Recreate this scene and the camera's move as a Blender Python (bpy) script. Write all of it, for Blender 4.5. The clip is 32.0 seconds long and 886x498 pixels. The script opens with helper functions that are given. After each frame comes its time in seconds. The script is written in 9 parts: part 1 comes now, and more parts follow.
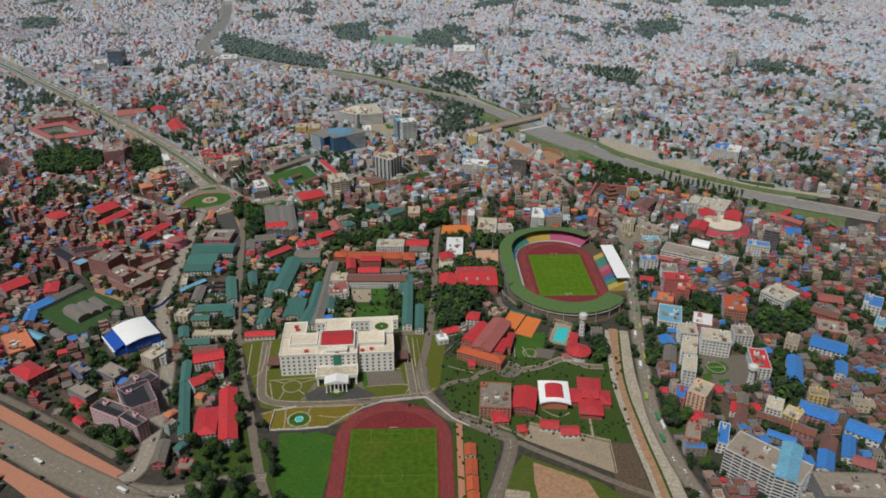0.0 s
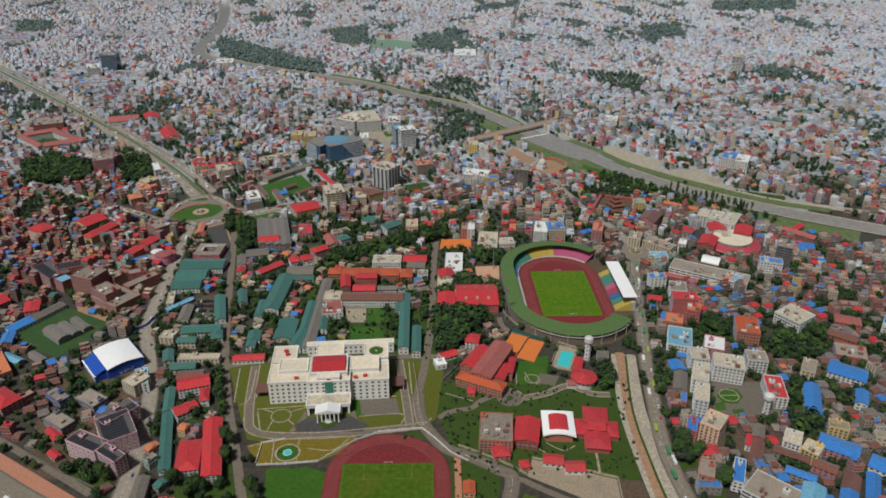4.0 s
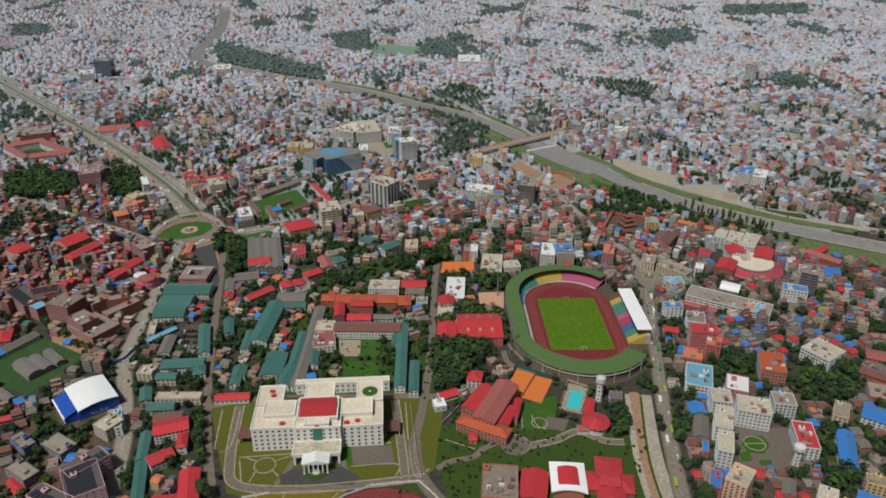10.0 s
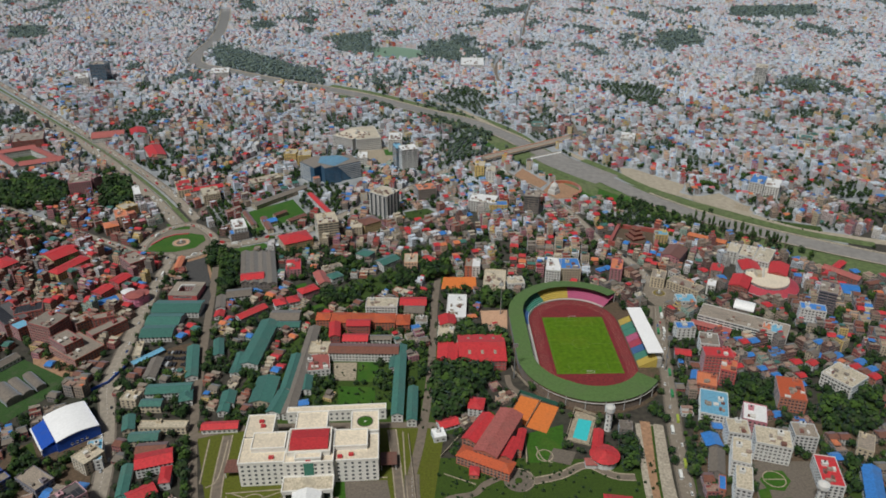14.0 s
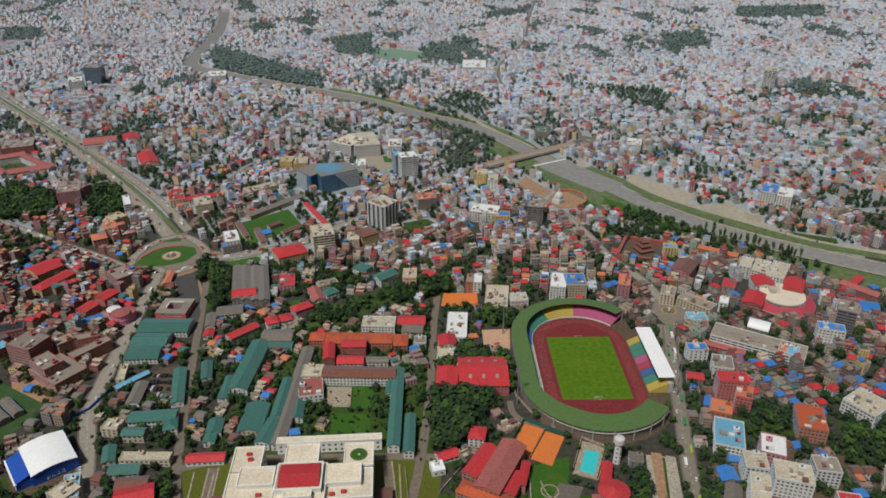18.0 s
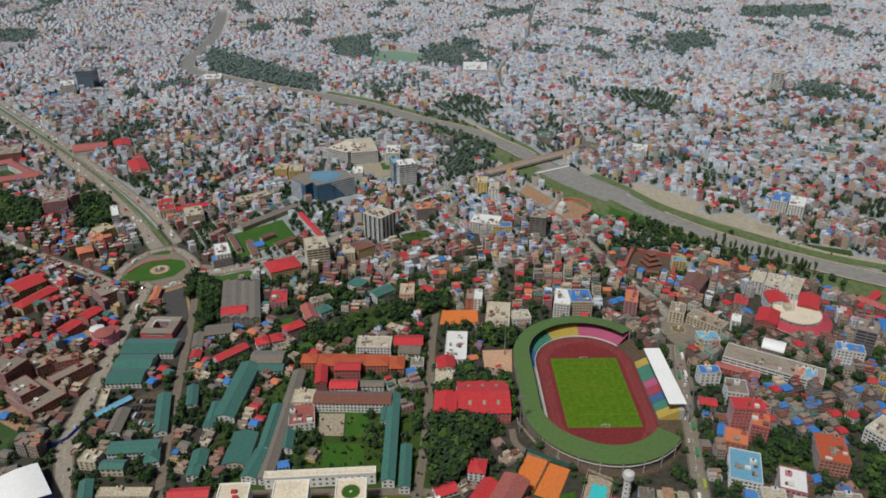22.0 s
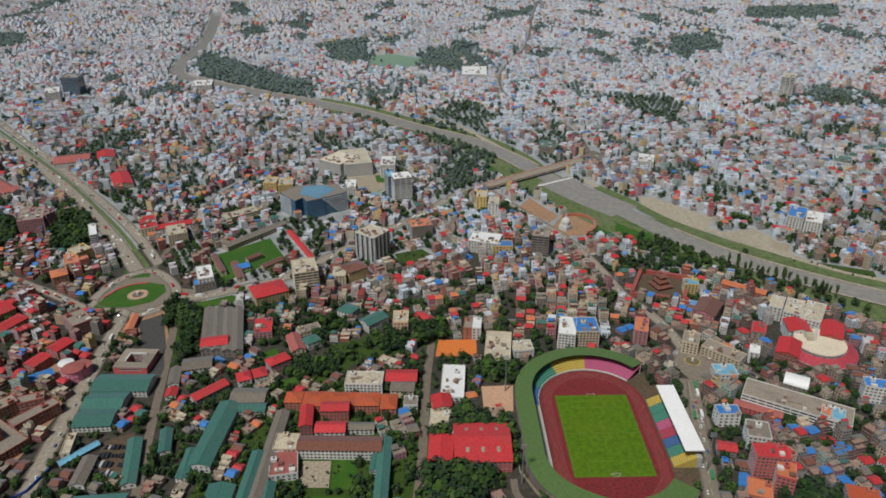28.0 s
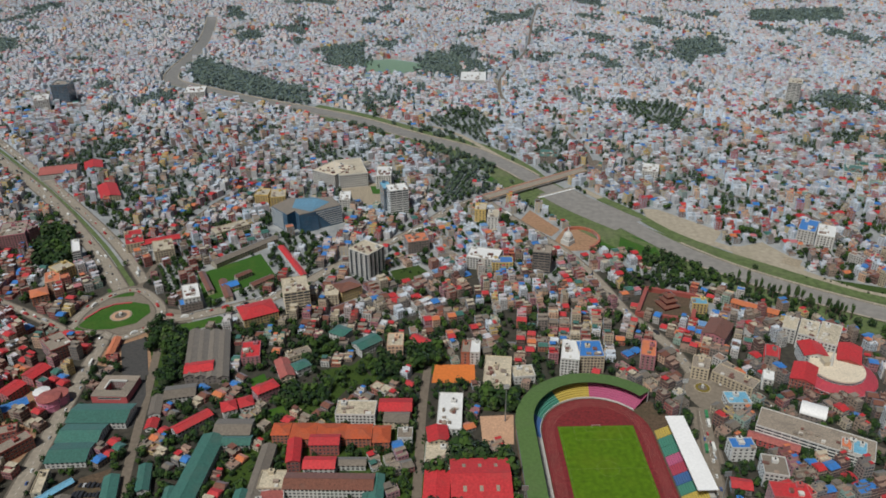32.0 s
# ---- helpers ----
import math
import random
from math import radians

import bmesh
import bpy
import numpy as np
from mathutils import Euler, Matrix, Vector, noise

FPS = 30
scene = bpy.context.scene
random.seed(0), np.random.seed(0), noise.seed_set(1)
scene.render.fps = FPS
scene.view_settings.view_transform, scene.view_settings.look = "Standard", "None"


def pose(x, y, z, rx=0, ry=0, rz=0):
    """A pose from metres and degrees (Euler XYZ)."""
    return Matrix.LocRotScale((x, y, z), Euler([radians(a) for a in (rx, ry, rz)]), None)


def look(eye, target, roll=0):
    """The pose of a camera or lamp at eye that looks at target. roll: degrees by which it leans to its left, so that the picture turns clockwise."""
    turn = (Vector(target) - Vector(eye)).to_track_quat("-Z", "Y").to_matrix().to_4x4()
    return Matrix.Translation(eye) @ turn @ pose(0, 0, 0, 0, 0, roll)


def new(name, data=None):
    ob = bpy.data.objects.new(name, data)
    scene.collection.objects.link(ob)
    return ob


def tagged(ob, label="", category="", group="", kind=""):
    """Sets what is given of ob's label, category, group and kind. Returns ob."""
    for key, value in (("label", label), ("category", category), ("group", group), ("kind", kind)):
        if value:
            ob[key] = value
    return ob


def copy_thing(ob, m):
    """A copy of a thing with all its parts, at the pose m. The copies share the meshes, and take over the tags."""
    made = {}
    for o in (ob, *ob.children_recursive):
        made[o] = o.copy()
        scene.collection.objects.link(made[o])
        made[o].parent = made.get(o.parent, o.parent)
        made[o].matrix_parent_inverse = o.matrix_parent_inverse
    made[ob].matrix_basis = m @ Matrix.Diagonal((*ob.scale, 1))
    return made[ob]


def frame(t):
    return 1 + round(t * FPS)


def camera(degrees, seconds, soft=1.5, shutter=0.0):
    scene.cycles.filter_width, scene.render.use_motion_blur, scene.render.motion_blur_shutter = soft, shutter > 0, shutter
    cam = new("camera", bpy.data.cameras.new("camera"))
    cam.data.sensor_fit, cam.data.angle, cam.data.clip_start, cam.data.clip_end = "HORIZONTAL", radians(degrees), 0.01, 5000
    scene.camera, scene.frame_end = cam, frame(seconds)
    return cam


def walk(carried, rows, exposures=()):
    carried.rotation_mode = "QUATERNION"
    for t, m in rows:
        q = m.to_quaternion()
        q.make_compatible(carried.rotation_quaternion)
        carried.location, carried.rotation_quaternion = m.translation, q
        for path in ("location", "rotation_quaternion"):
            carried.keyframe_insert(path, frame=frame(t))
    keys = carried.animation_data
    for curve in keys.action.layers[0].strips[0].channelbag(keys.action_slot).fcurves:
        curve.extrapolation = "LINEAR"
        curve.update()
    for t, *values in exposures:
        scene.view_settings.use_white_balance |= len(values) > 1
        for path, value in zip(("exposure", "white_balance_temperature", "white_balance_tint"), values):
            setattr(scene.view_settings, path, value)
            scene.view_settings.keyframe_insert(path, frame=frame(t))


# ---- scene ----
cam = camera(62.62, 32.0, soft=1.75)
walk(cam, [
    (0.0, pose(0.01, 0.02, 440.95, 63.095, 0, -0.884) @ pose(0, 0, 0, 0, 0, 0.042)),
    (2.0, pose(1.66, 21.57, 440.62, 63.140, 0, -0.874) @ pose(0, 0, 0, 0, 0, 0.092)),
    (4.0, pose(3.32, 43.06, 440.36, 63.185, 0, -0.805) @ pose(0, 0, 0, 0, 0, 0.128)),
    (6.0, pose(4.98, 64.49, 440.14, 63.225, 0, -0.695) @ pose(0, 0, 0, 0, 0, 0.152)),
    (8.0, pose(6.63, 85.84, 439.97, 63.255, 0, -0.560) @ pose(0, 0, 0, 0, 0, 0.162)),
    (10.0, pose(8.27, 107.12, 439.82, 63.271, 0, -0.413) @ pose(0, 0, 0, 0, 0, 0.158)),
    (12.0, pose(9.89, 128.32, 439.68, 63.271, 0, -0.265) @ pose(0, 0, 0, 0, 0, 0.141)),
    (14.0, pose(11.50, 149.46, 439.56, 63.256, 0, -0.125) @ pose(0, 0, 0, 0, 0, 0.111)),
    (16.0, pose(13.10, 170.55, 439.43, 63.226, 0, -0.001) @ pose(0, 0, 0, 0, 0, 0.070)),
    (18.0, pose(14.69, 191.57, 439.29, 63.185, 0, 0.104) @ pose(0, 0, 0, 0, 0, 0.018)),
    (20.0, pose(16.28, 212.56, 439.13, 63.138, 0, 0.186) @ pose(0, 0, 0, 0, 0, -0.043)),
    (22.0, pose(17.89, 233.53, 438.94, 63.090, 0, 0.247) @ pose(0, 0, 0, 0, 0, -0.110)),
    (24.0, pose(19.52, 254.48, 438.73, 63.049, 0, 0.286) @ pose(0, 0, 0, 0, 0, -0.180)),
    (26.0, pose(21.20, 275.44, 438.48, 63.025, 0, 0.309) @ pose(0, 0, 0, 0, 0, -0.251)),
    (28.0, pose(22.94, 296.44, 438.19, 63.029, 0, 0.322) @ pose(0, 0, 0, 0, 0, -0.319)),
    (30.0, pose(24.76, 317.48, 437.86, 63.073, 0, 0.333) @ pose(0, 0, 0, 0, 0, -0.380)),
    (32.0, pose(26.69, 338.61, 437.49, 63.171, 0, 0.353) @ pose(0, 0, 0, 0, 0, -0.431)),
])

import itertools

# ---- light: thin overcast over a hazy valley, high soft sun in the south-west ----
world = bpy.data.worlds.new("sky")
scene.world = world
world.use_nodes = True
wn = world.node_tree.nodes
sky = wn.new("ShaderNodeTexSky")
sky.sky_type, sky.sun_disc = "NISHITA", False
sky.sun_elevation, sky.sun_rotation = radians(58), radians(215)
sky.air_density, sky.dust_density, sky.ozone_density = 1.2, 4.0, 1.0
world.node_tree.links.new(sky.outputs[0], wn["Background"].inputs[0])
wn["Background"].inputs[1].default_value = 0.026
sun = new("sun", bpy.data.lights.new("sun", "SUN"))
sun.data.energy, sun.data.angle, sun.data.color = 3.15, radians(8), (0.972, 0.986, 0.96)
sun.matrix_world = look((-300, -430, 840), (0, 0, 0))
scene.view_settings.exposure = 0.02

# ---- materials ----
MATS = {}


def mat(name, col, rough=0.85, var=0.25, size=3.0, ribs=0.0, bump=0.15, metal=0.0, spec=0.3, tint=0.0, stain=(0.12, 0.1, 0.08), haze_sheen=0.12):
    """A weathered surface: fine grain, broad stains, an optional ribbed relief (ribs: spacing in metres), a pale blue
    dust-like sheen at a low angle that stands in for haze.
    """
    m = bpy.data.materials.new(name)
    m.use_nodes = True
    n, ln = m.node_tree.nodes, m.node_tree.links
    bs = n["Principled BSDF"]
    bs.inputs["Roughness"].default_value, bs.inputs["Metallic"].default_value = rough, metal
    bs.inputs["Specular IOR Level"].default_value = spec
    bs.inputs["Sheen Weight"].default_value, bs.inputs["Sheen Roughness"].default_value = haze_sheen, 0.5
    bs.inputs["Sheen Tint"].default_value = (0.57, 0.78, 1.0, 1)
    pos = n.new("ShaderNodeNewGeometry")
    fine, broad = n.new("ShaderNodeTexNoise"), n.new("ShaderNodeTexNoise")
    fine.inputs["Scale"].default_value, fine.inputs["Detail"].default_value = 2.2 / size, 6
    broad.inputs["Scale"].default_value, broad.inputs["Detail"].default_value = 0.25 / size, 4
    for q in (fine, broad):
        ln.new(pos.outputs["Position"], q.inputs["Vector"])
    hs = n.new("ShaderNodeHueSaturation")
    hs.inputs["Color"].default_value = (*col, 1)
    val = n.new("ShaderNodeMapRange")
    val.inputs["From Min"].default_value, val.inputs["From Max"].default_value = 0.3, 0.7
    val.inputs["To Min"].default_value, val.inputs["To Max"].default_value = 1 - var, 1 + var
    ln.new(fine.outputs["Fac"], val.inputs["Value"])
    if tint:
        who = n.new("ShaderNodeObjectInfo")
        mul, add = n.new("ShaderNodeMath"), n.new("ShaderNodeMath")
        add.operation, add.inputs[1].default_value = "MULTIPLY_ADD", 2 * tint
        add.inputs[2].default_value = 1 - tint
        mul.operation = "MULTIPLY"
        ln.new(who.outputs["Random"], add.inputs[0])
        ln.new(add.outputs[0], mul.inputs[0])
        ln.new(val.outputs[0], mul.inputs[1])
        ln.new(mul.outputs[0], hs.inputs["Value"])
    else:
        ln.new(val.outputs[0], hs.inputs["Value"])
    mix = n.new("ShaderNodeMix")
    mix.data_type = "RGBA"
    msk = n.new("ShaderNodeMapRange")
    msk.inputs["From Min"].default_value, msk.inputs["From Max"].default_value = 0.52, 0.75
    msk.inputs["To Max"].default_value = min(0.75, var * 1.8)
    ln.new(broad.outputs["Fac"], msk.inputs["Value"])
    ln.new(msk.outputs[0], mix.inputs["Factor"])
    ln.new(hs.outputs[0], mix.inputs["A"])
    mix.inputs["B"].default_value = (*[0.45 * c + 0.55 * s for c, s in zip(col, stain)], 1)
    ln.new(mix.outputs["Result"], bs.inputs["Base Color"])
    if bump:
        b = n.new("ShaderNodeBump")
        b.inputs["Strength"].default_value, b.inputs["Distance"].default_value = bump, 0.15
        src = fine
        if ribs:
            src = n.new("ShaderNodeTexWave")
            src.inputs["Scale"].default_value = 0.32 / ribs
            ln.new(pos.outputs["Position"], src.inputs["Vector"])
        ln.new(src.outputs["Fac"], b.inputs["Height"])
        ln.new(b.outputs[0], bs.inputs["Normal"])
    MATS[name] = m
    return m


ROOF = {
    "rt": mat("red_tin", (0.47, 0.034, 0.038), 0.55, 0.22, 4, ribs=0.8, tint=0.12, haze_sheen=0.15),
    "dr": mat("faded_red_tin", (0.34, 0.10, 0.085), 0.6, 0.25, 4, ribs=0.8, tint=0.12, haze_sheen=0.15),
    "gt": mat("green_tin", (0.042, 0.135, 0.105), 0.55, 0.25, 4, ribs=0.8, tint=0.18, haze_sheen=0.45),
    "bt": mat("blue_tin", (0.035, 0.17, 0.47), 0.5, 0.2, 4, ribs=0.8, tint=0.15, haze_sheen=0.45),
    "lb": mat("light_blue_tin", (0.15, 0.36, 0.50), 0.5, 0.2, 4, ribs=0.8, tint=0.12, haze_sheen=0.15),
    "br": mat("rusty_brown_tin", (0.165, 0.062, 0.038), 0.7, 0.35, 3, ribs=0.8, tint=0.15, haze_sheen=0.45),
    "gy": mat("grey_sheet", (0.165, 0.135, 0.105), 0.6, 0.25, 4, ribs=1.0, tint=0.15, haze_sheen=0.45),
    "or": mat("orange_tile", (0.55, 0.16, 0.06), 0.75, 0.25, 3, tint=0.12, haze_sheen=0.45),
    "to": mat("terracotta_tile", (0.43, 0.085, 0.032), 0.8, 0.3, 2, tint=0.12),
    "co": mat("roof_concrete", (0.255, 0.205, 0.155), 0.9, 0.45, 2, tint=0.2, haze_sheen=0.45),
    "cr": mat("cream_roof_screed", (0.47, 0.40, 0.29), 0.85, 0.34, 4, tint=0.1, haze_sheen=0.45),
    "ch": mat("clean_cream_screed", (0.66, 0.56, 0.42), 0.85, 0.18, 4, tint=0.1, haze_sheen=0.45),
    "wh": mat("white_roof_sheet", (0.74, 0.73, 0.71), 0.6, 0.1, 4, tint=0.06, haze_sheen=0.45),
    "dk": mat("dark_solar_roof", (0.10, 0.085, 0.075), 0.5, 0.3, 3, tint=0.1, haze_sheen=0.45),
    "yl": mat("yellow_paint", (0.65, 0.42, 0.04), 0.6, 0.15, 3, haze_sheen=0.45),
}
WALL = {
    "w": mat("white_plaster", (0.58, 0.56, 0.52), 0.85, 0.12, 3, tint=0.1, haze_sheen=0.45),
    "c": mat("cream_plaster", (0.50, 0.41, 0.28), 0.85, 0.15, 3, tint=0.12, haze_sheen=0.45),
    "p": mat("pink_plaster", (0.42, 0.15, 0.17), 0.85, 0.15, 3, tint=0.15, haze_sheen=0.45),
    "b": mat("red_brick", (0.33, 0.068, 0.045), 0.9, 0.25, 2, tint=0.18, haze_sheen=0.45),
    "o": mat("orange_brick", (0.38, 0.11, 0.052), 0.9, 0.22, 2, tint=0.15, haze_sheen=0.45),
    "g": mat("grey_concrete", (0.215, 0.175, 0.145), 0.9, 0.25, 3, tint=0.2, haze_sheen=0.45),
    "n": mat("navy_plaster", (0.035, 0.06, 0.24), 0.8, 0.15, 3, haze_sheen=0.45),
    "y": mat("yellow_plaster", (0.62, 0.44, 0.14), 0.85, 0.15, 3, tint=0.12, haze_sheen=0.45),
    "h": mat("peach_plaster", (0.68, 0.42, 0.27), 0.85, 0.15, 3, tint=0.12, haze_sheen=0.45),
    "e": mat("pale_green_plaster", (0.30, 0.42, 0.34), 0.85, 0.15, 3, tint=0.12, haze_sheen=0.45),
    "r": mat("red_painted_wall", (0.48, 0.07, 0.06), 0.8, 0.2, 3, tint=0.12, haze_sheen=0.45),
    "s": mat("blue_glass_wall", (0.11, 0.19, 0.27), 0.18, 0.15, 4, bump=0.0, spec=0.7, haze_sheen=0.45),
    "l": mat("light_pink_plaster", (0.52, 0.29, 0.31), 0.85, 0.15, 3, tint=0.1, haze_sheen=0.45),
    "k": mat("dark_panelled_wall", (0.15, 0.12, 0.13), 0.7, 0.2, 3, tint=0.1, haze_sheen=0.45),
}
GLASS = mat("window_glass", (0.035, 0.045, 0.055), 0.12, 0.3, 2, bump=0.0, spec=0.6)
TRIM = mat("trim_paint", (0.60, 0.57, 0.52), 0.8, 0.15, 2)
LEDGE = mat("weathered_ledge", (0.31, 0.235, 0.185), 0.85, 0.25, 2)
TANK = mat("black_tank_plastic", (0.03, 0.03, 0.035), 0.5, 0.1, 2)
STEEL = mat("grey_steel", (0.35, 0.36, 0.37), 0.45, 0.15, 2, metal=0.6)
GROUND = {
    "ground": mat("city_ground", (0.048, 0.041, 0.030), 0.95, 0.4, 12, stain=(0.02, 0.036, 0.013)),
    "asphalt": mat("asphalt", (0.205, 0.17, 0.13), 0.9, 0.18, 8),
    "asphalt_pale": mat("dusty_asphalt", (0.28, 0.24, 0.19), 0.9, 0.18, 8),
    "tarmac": mat("fresh_tarmac", (0.062, 0.058, 0.054), 0.9, 0.25, 6),
    "lane": mat("worn_lane", (0.165, 0.132, 0.10), 0.92, 0.2, 8),
    "dirt": mat("bare_dirt", (0.33, 0.19, 0.11), 0.95, 0.25, 8, stain=(0.15, 0.12, 0.06)),
    "sand": mat("river_sand", (0.36, 0.31, 0.235), 0.95, 0.18, 14, stain=(0.16, 0.17, 0.09)),
    "lawn": mat("mown_lawn", (0.032, 0.098, 0.004), 0.95, 0.22, 6, stain=(0.16, 0.16, 0.03)),
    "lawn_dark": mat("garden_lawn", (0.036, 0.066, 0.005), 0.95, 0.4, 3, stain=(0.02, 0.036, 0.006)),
    "lawn_dry": mat("dry_lawn", (0.16, 0.118, 0.008), 0.95, 0.25, 5, stain=(0.22, 0.14, 0.04)),
    "lawn_olive": mat("olive_lawn", (0.088, 0.098, 0.007), 0.95, 0.25, 4, stain=(0.11, 0.09, 0.02)),
    "promenade": mat("brick_promenade", (0.42, 0.185, 0.115), 0.9, 0.22, 2, stain=(0.30, 0.17, 0.12)),
    "lot": mat("stained_concrete_lot", (0.30, 0.235, 0.165), 0.92, 0.3, 3, stain=(0.07, 0.055, 0.04)),
    "field": mat("worn_field_grass", (0.062, 0.088, 0.007), 0.95, 0.25, 4, stain=(0.16, 0.10, 0.045)),
    "grass_rough": mat("rough_grass", (0.10, 0.135, 0.045), 0.95, 0.35, 14, stain=(0.24, 0.21, 0.15)),
    # grass of the far bank, with distance haze mixed into its colour
    "bank_pale": mat("hazed_bank_grass", (0.22, 0.22, 0.16), 0.95, 0.3, 20, stain=(0.30, 0.29, 0.24), haze_sheen=0.8),
    "yard": mat("packed_earth_yard", (0.100, 0.066, 0.040), 0.95, 0.4, 5, stain=(0.03, 0.05, 0.015)),
    # far park green, its colour faded the way haze would
    "lawn_pale": mat("hazed_park_lawn", (0.15, 0.24, 0.09), 0.95, 0.2, 12, stain=(0.2, 0.24, 0.16), haze_sheen=0.8),
    "crop": mat("crop_rows", (0.03, 0.072, 0.013), 0.95, 0.4, 3),
    "pave": mat("grey_paving", (0.14, 0.115, 0.09), 0.92, 0.22, 4),
    "pave_pale": mat("pale_paving", (0.32, 0.265, 0.19), 0.9, 0.38, 5),
    "pave_white": mat("canal_concrete", (0.36, 0.31, 0.24), 0.9, 0.35, 5),
    "clay": mat("clay_court", (0.62, 0.17, 0.035), 0.95, 0.12, 6),
    "clay_pale": mat("pale_clay", (0.50, 0.30, 0.19), 0.95, 0.2, 5),
    "track": mat("running_track", (0.17, 0.019, 0.020), 0.9, 0.35, 5, stain=(0.06, 0.022, 0.02)),
}
WATER = mat("muddy_water", (0.27, 0.25, 0.225), 0.16, 0.15, 20, bump=0.05, spec=0.5)
POOL = mat("pool_water", (0.05, 0.50, 0.52), 0.1, 0.06, 5, bump=0.03, spec=0.5)
LEAF = [
    mat("leaves_deep", (0.0155, 0.036, 0.007), 0.8, 0.45, 2, tint=0.35, spec=0.2),
    mat("leaves_fresh", (0.036, 0.07, 0.011), 0.8, 0.45, 2, tint=0.3, spec=0.2),
]
BARK = mat("bark", (0.11, 0.08, 0.055), 0.9, 0.3, 1)


# ---- building blocks ----
class Geo:
    """Collects faces and makes one mesh of them."""

    def __init__(self):
        self.v, self.f, self.m = [], [], []

    def face(self, pts, m=0):
        k = len(self.v)
        self.v += [tuple(p) for p in pts]
        self.f.append(tuple(range(k, k + len(pts))))
        self.m.append(m)

    def box(self, x0, y0, z0, x1, y1, z1, m=0, bottom=False):
        k = len(self.v)
        self.v += [(x0, y0, z0), (x1, y0, z0), (x1, y1, z0), (x0, y1, z0), (x0, y0, z1), (x1, y0, z1), (x1, y1, z1), (x0, y1, z1)]
        fs = [(0, 1, 5, 4), (1, 2, 6, 5), (2, 3, 7, 6), (3, 0, 4, 7), (4, 5, 6, 7)] + ([(3, 2, 1, 0)] if bottom else [])
        self.f += [tuple(k + i for i in q) for q in fs]
        self.m += [m] * len(fs)

    def prism(self, pts, z0, z1, m=0):
        n, k = len(pts), len(self.v)
        self.v += [(p[0], p[1], z0) for p in pts] + [(p[0], p[1], z1) for p in pts]
        self.f += [(k + i, k + (i + 1) % n, k + n + (i + 1) % n, k + n + i) for i in range(n)] + [tuple(range(k + n, k + 2 * n))]
        self.m += [m] * (n + 1)

    def tube(self, rings, n=12, cap=True, m=0, c=(0, 0)):
        """rings: radius and height, from the foot up."""
        k = len(self.v)
        for r, z in rings:
            self.v += [(c[0] + r * math.cos(2 * math.pi * i / n), c[1] + r * math.sin(2 * math.pi * i / n), z) for i in range(n)]
        for j in range(len(rings) - 1):
            for i in range(n):
                a, b = k + j * n + i, k + j * n + (i + 1) % n
                self.f.append((a, b, b + n, a + n))
                self.m.append(m)
        if cap:
            self.f.append(tuple(k + (len(rings) - 1) * n + i for i in range(n)))
            self.m.append(m)

    def mesh(self, name, *mats):
        me = bpy.data.meshes.new(name)
        me.from_pydata(self.v, [], self.f)
        for q in mats:
            me.materials.append(q)
        if len(mats) > 1:
            me.polygons.foreach_set("material_index", self.m)
        me.update()
        return me


def part(name, geo, material, parent, label="", at=None):
    """Links geo (or a mesh) as one mesh object under a thing or part."""
    me = geo.mesh(name, *(material if isinstance(material, (list, tuple)) else (material,))) if isinstance(geo, Geo) else geo
    ob = new(name, me)
    ob.parent = parent
    if at is not None:
        ob.matrix_basis = at
    if label:
        ob["label"] = label
    return ob


def thing(name, m, label, category, group="", kind=""):
    ob = new(name)
    ob.matrix_world = m
    return tagged(ob, label, category, group, kind)


# ---- ground and setting ----
FOOT, LINES, PATCHES, GROVES, SHRUBS, CLEAR, NUM = [], [], [], [], [], [], [0]
g = Geo()
g.face([(-9000, -6000, 0), (9000, -6000, 0), (9000, 9000, 0), (-9000, 9000, 0)])
tagged(new("ground", g.mesh("ground", GROUND["ground"])), "dusty brown city ground with bare earth and weeds", "ground", kind="structure")


def ribbon(pts, width, samples=8):
    """Left and right edges of a smooth strip along pts."""
    p = np.array(pts, float)
    q = []
    for i in range(len(p) - 1):
        a, b, c, d = p[max(i - 1, 0)], p[i], p[i + 1], p[min(i + 2, len(p) - 1)]
        for s in np.linspace(0, 1, samples, endpoint=False):
            q.append(0.5 * (2 * b + (c - a) * s + (2 * a - 5 * b + 4 * c - d) * s * s + (3 * b - a - 3 * c + d) * s ** 3))
    q = np.array(q + [p[-1]])
    t = np.gradient(q, axis=0)
    n = np.stack([-t[:, 1], t[:, 0]], 1) / np.maximum(np.linalg.norm(t, axis=1), 1e-6)[:, None]
    w = np.broadcast_to(np.asarray(width, float), (len(q),))[:, None]
    return q, q + n * w / 2, q - n * w / 2


def strip(geo, a, b, z, m=0):
    for i in range(len(a) - 1):
        geo.face([(*b[i], z), (*b[i + 1], z), (*a[i + 1], z), (*a[i], z)], m)


ROADS = []


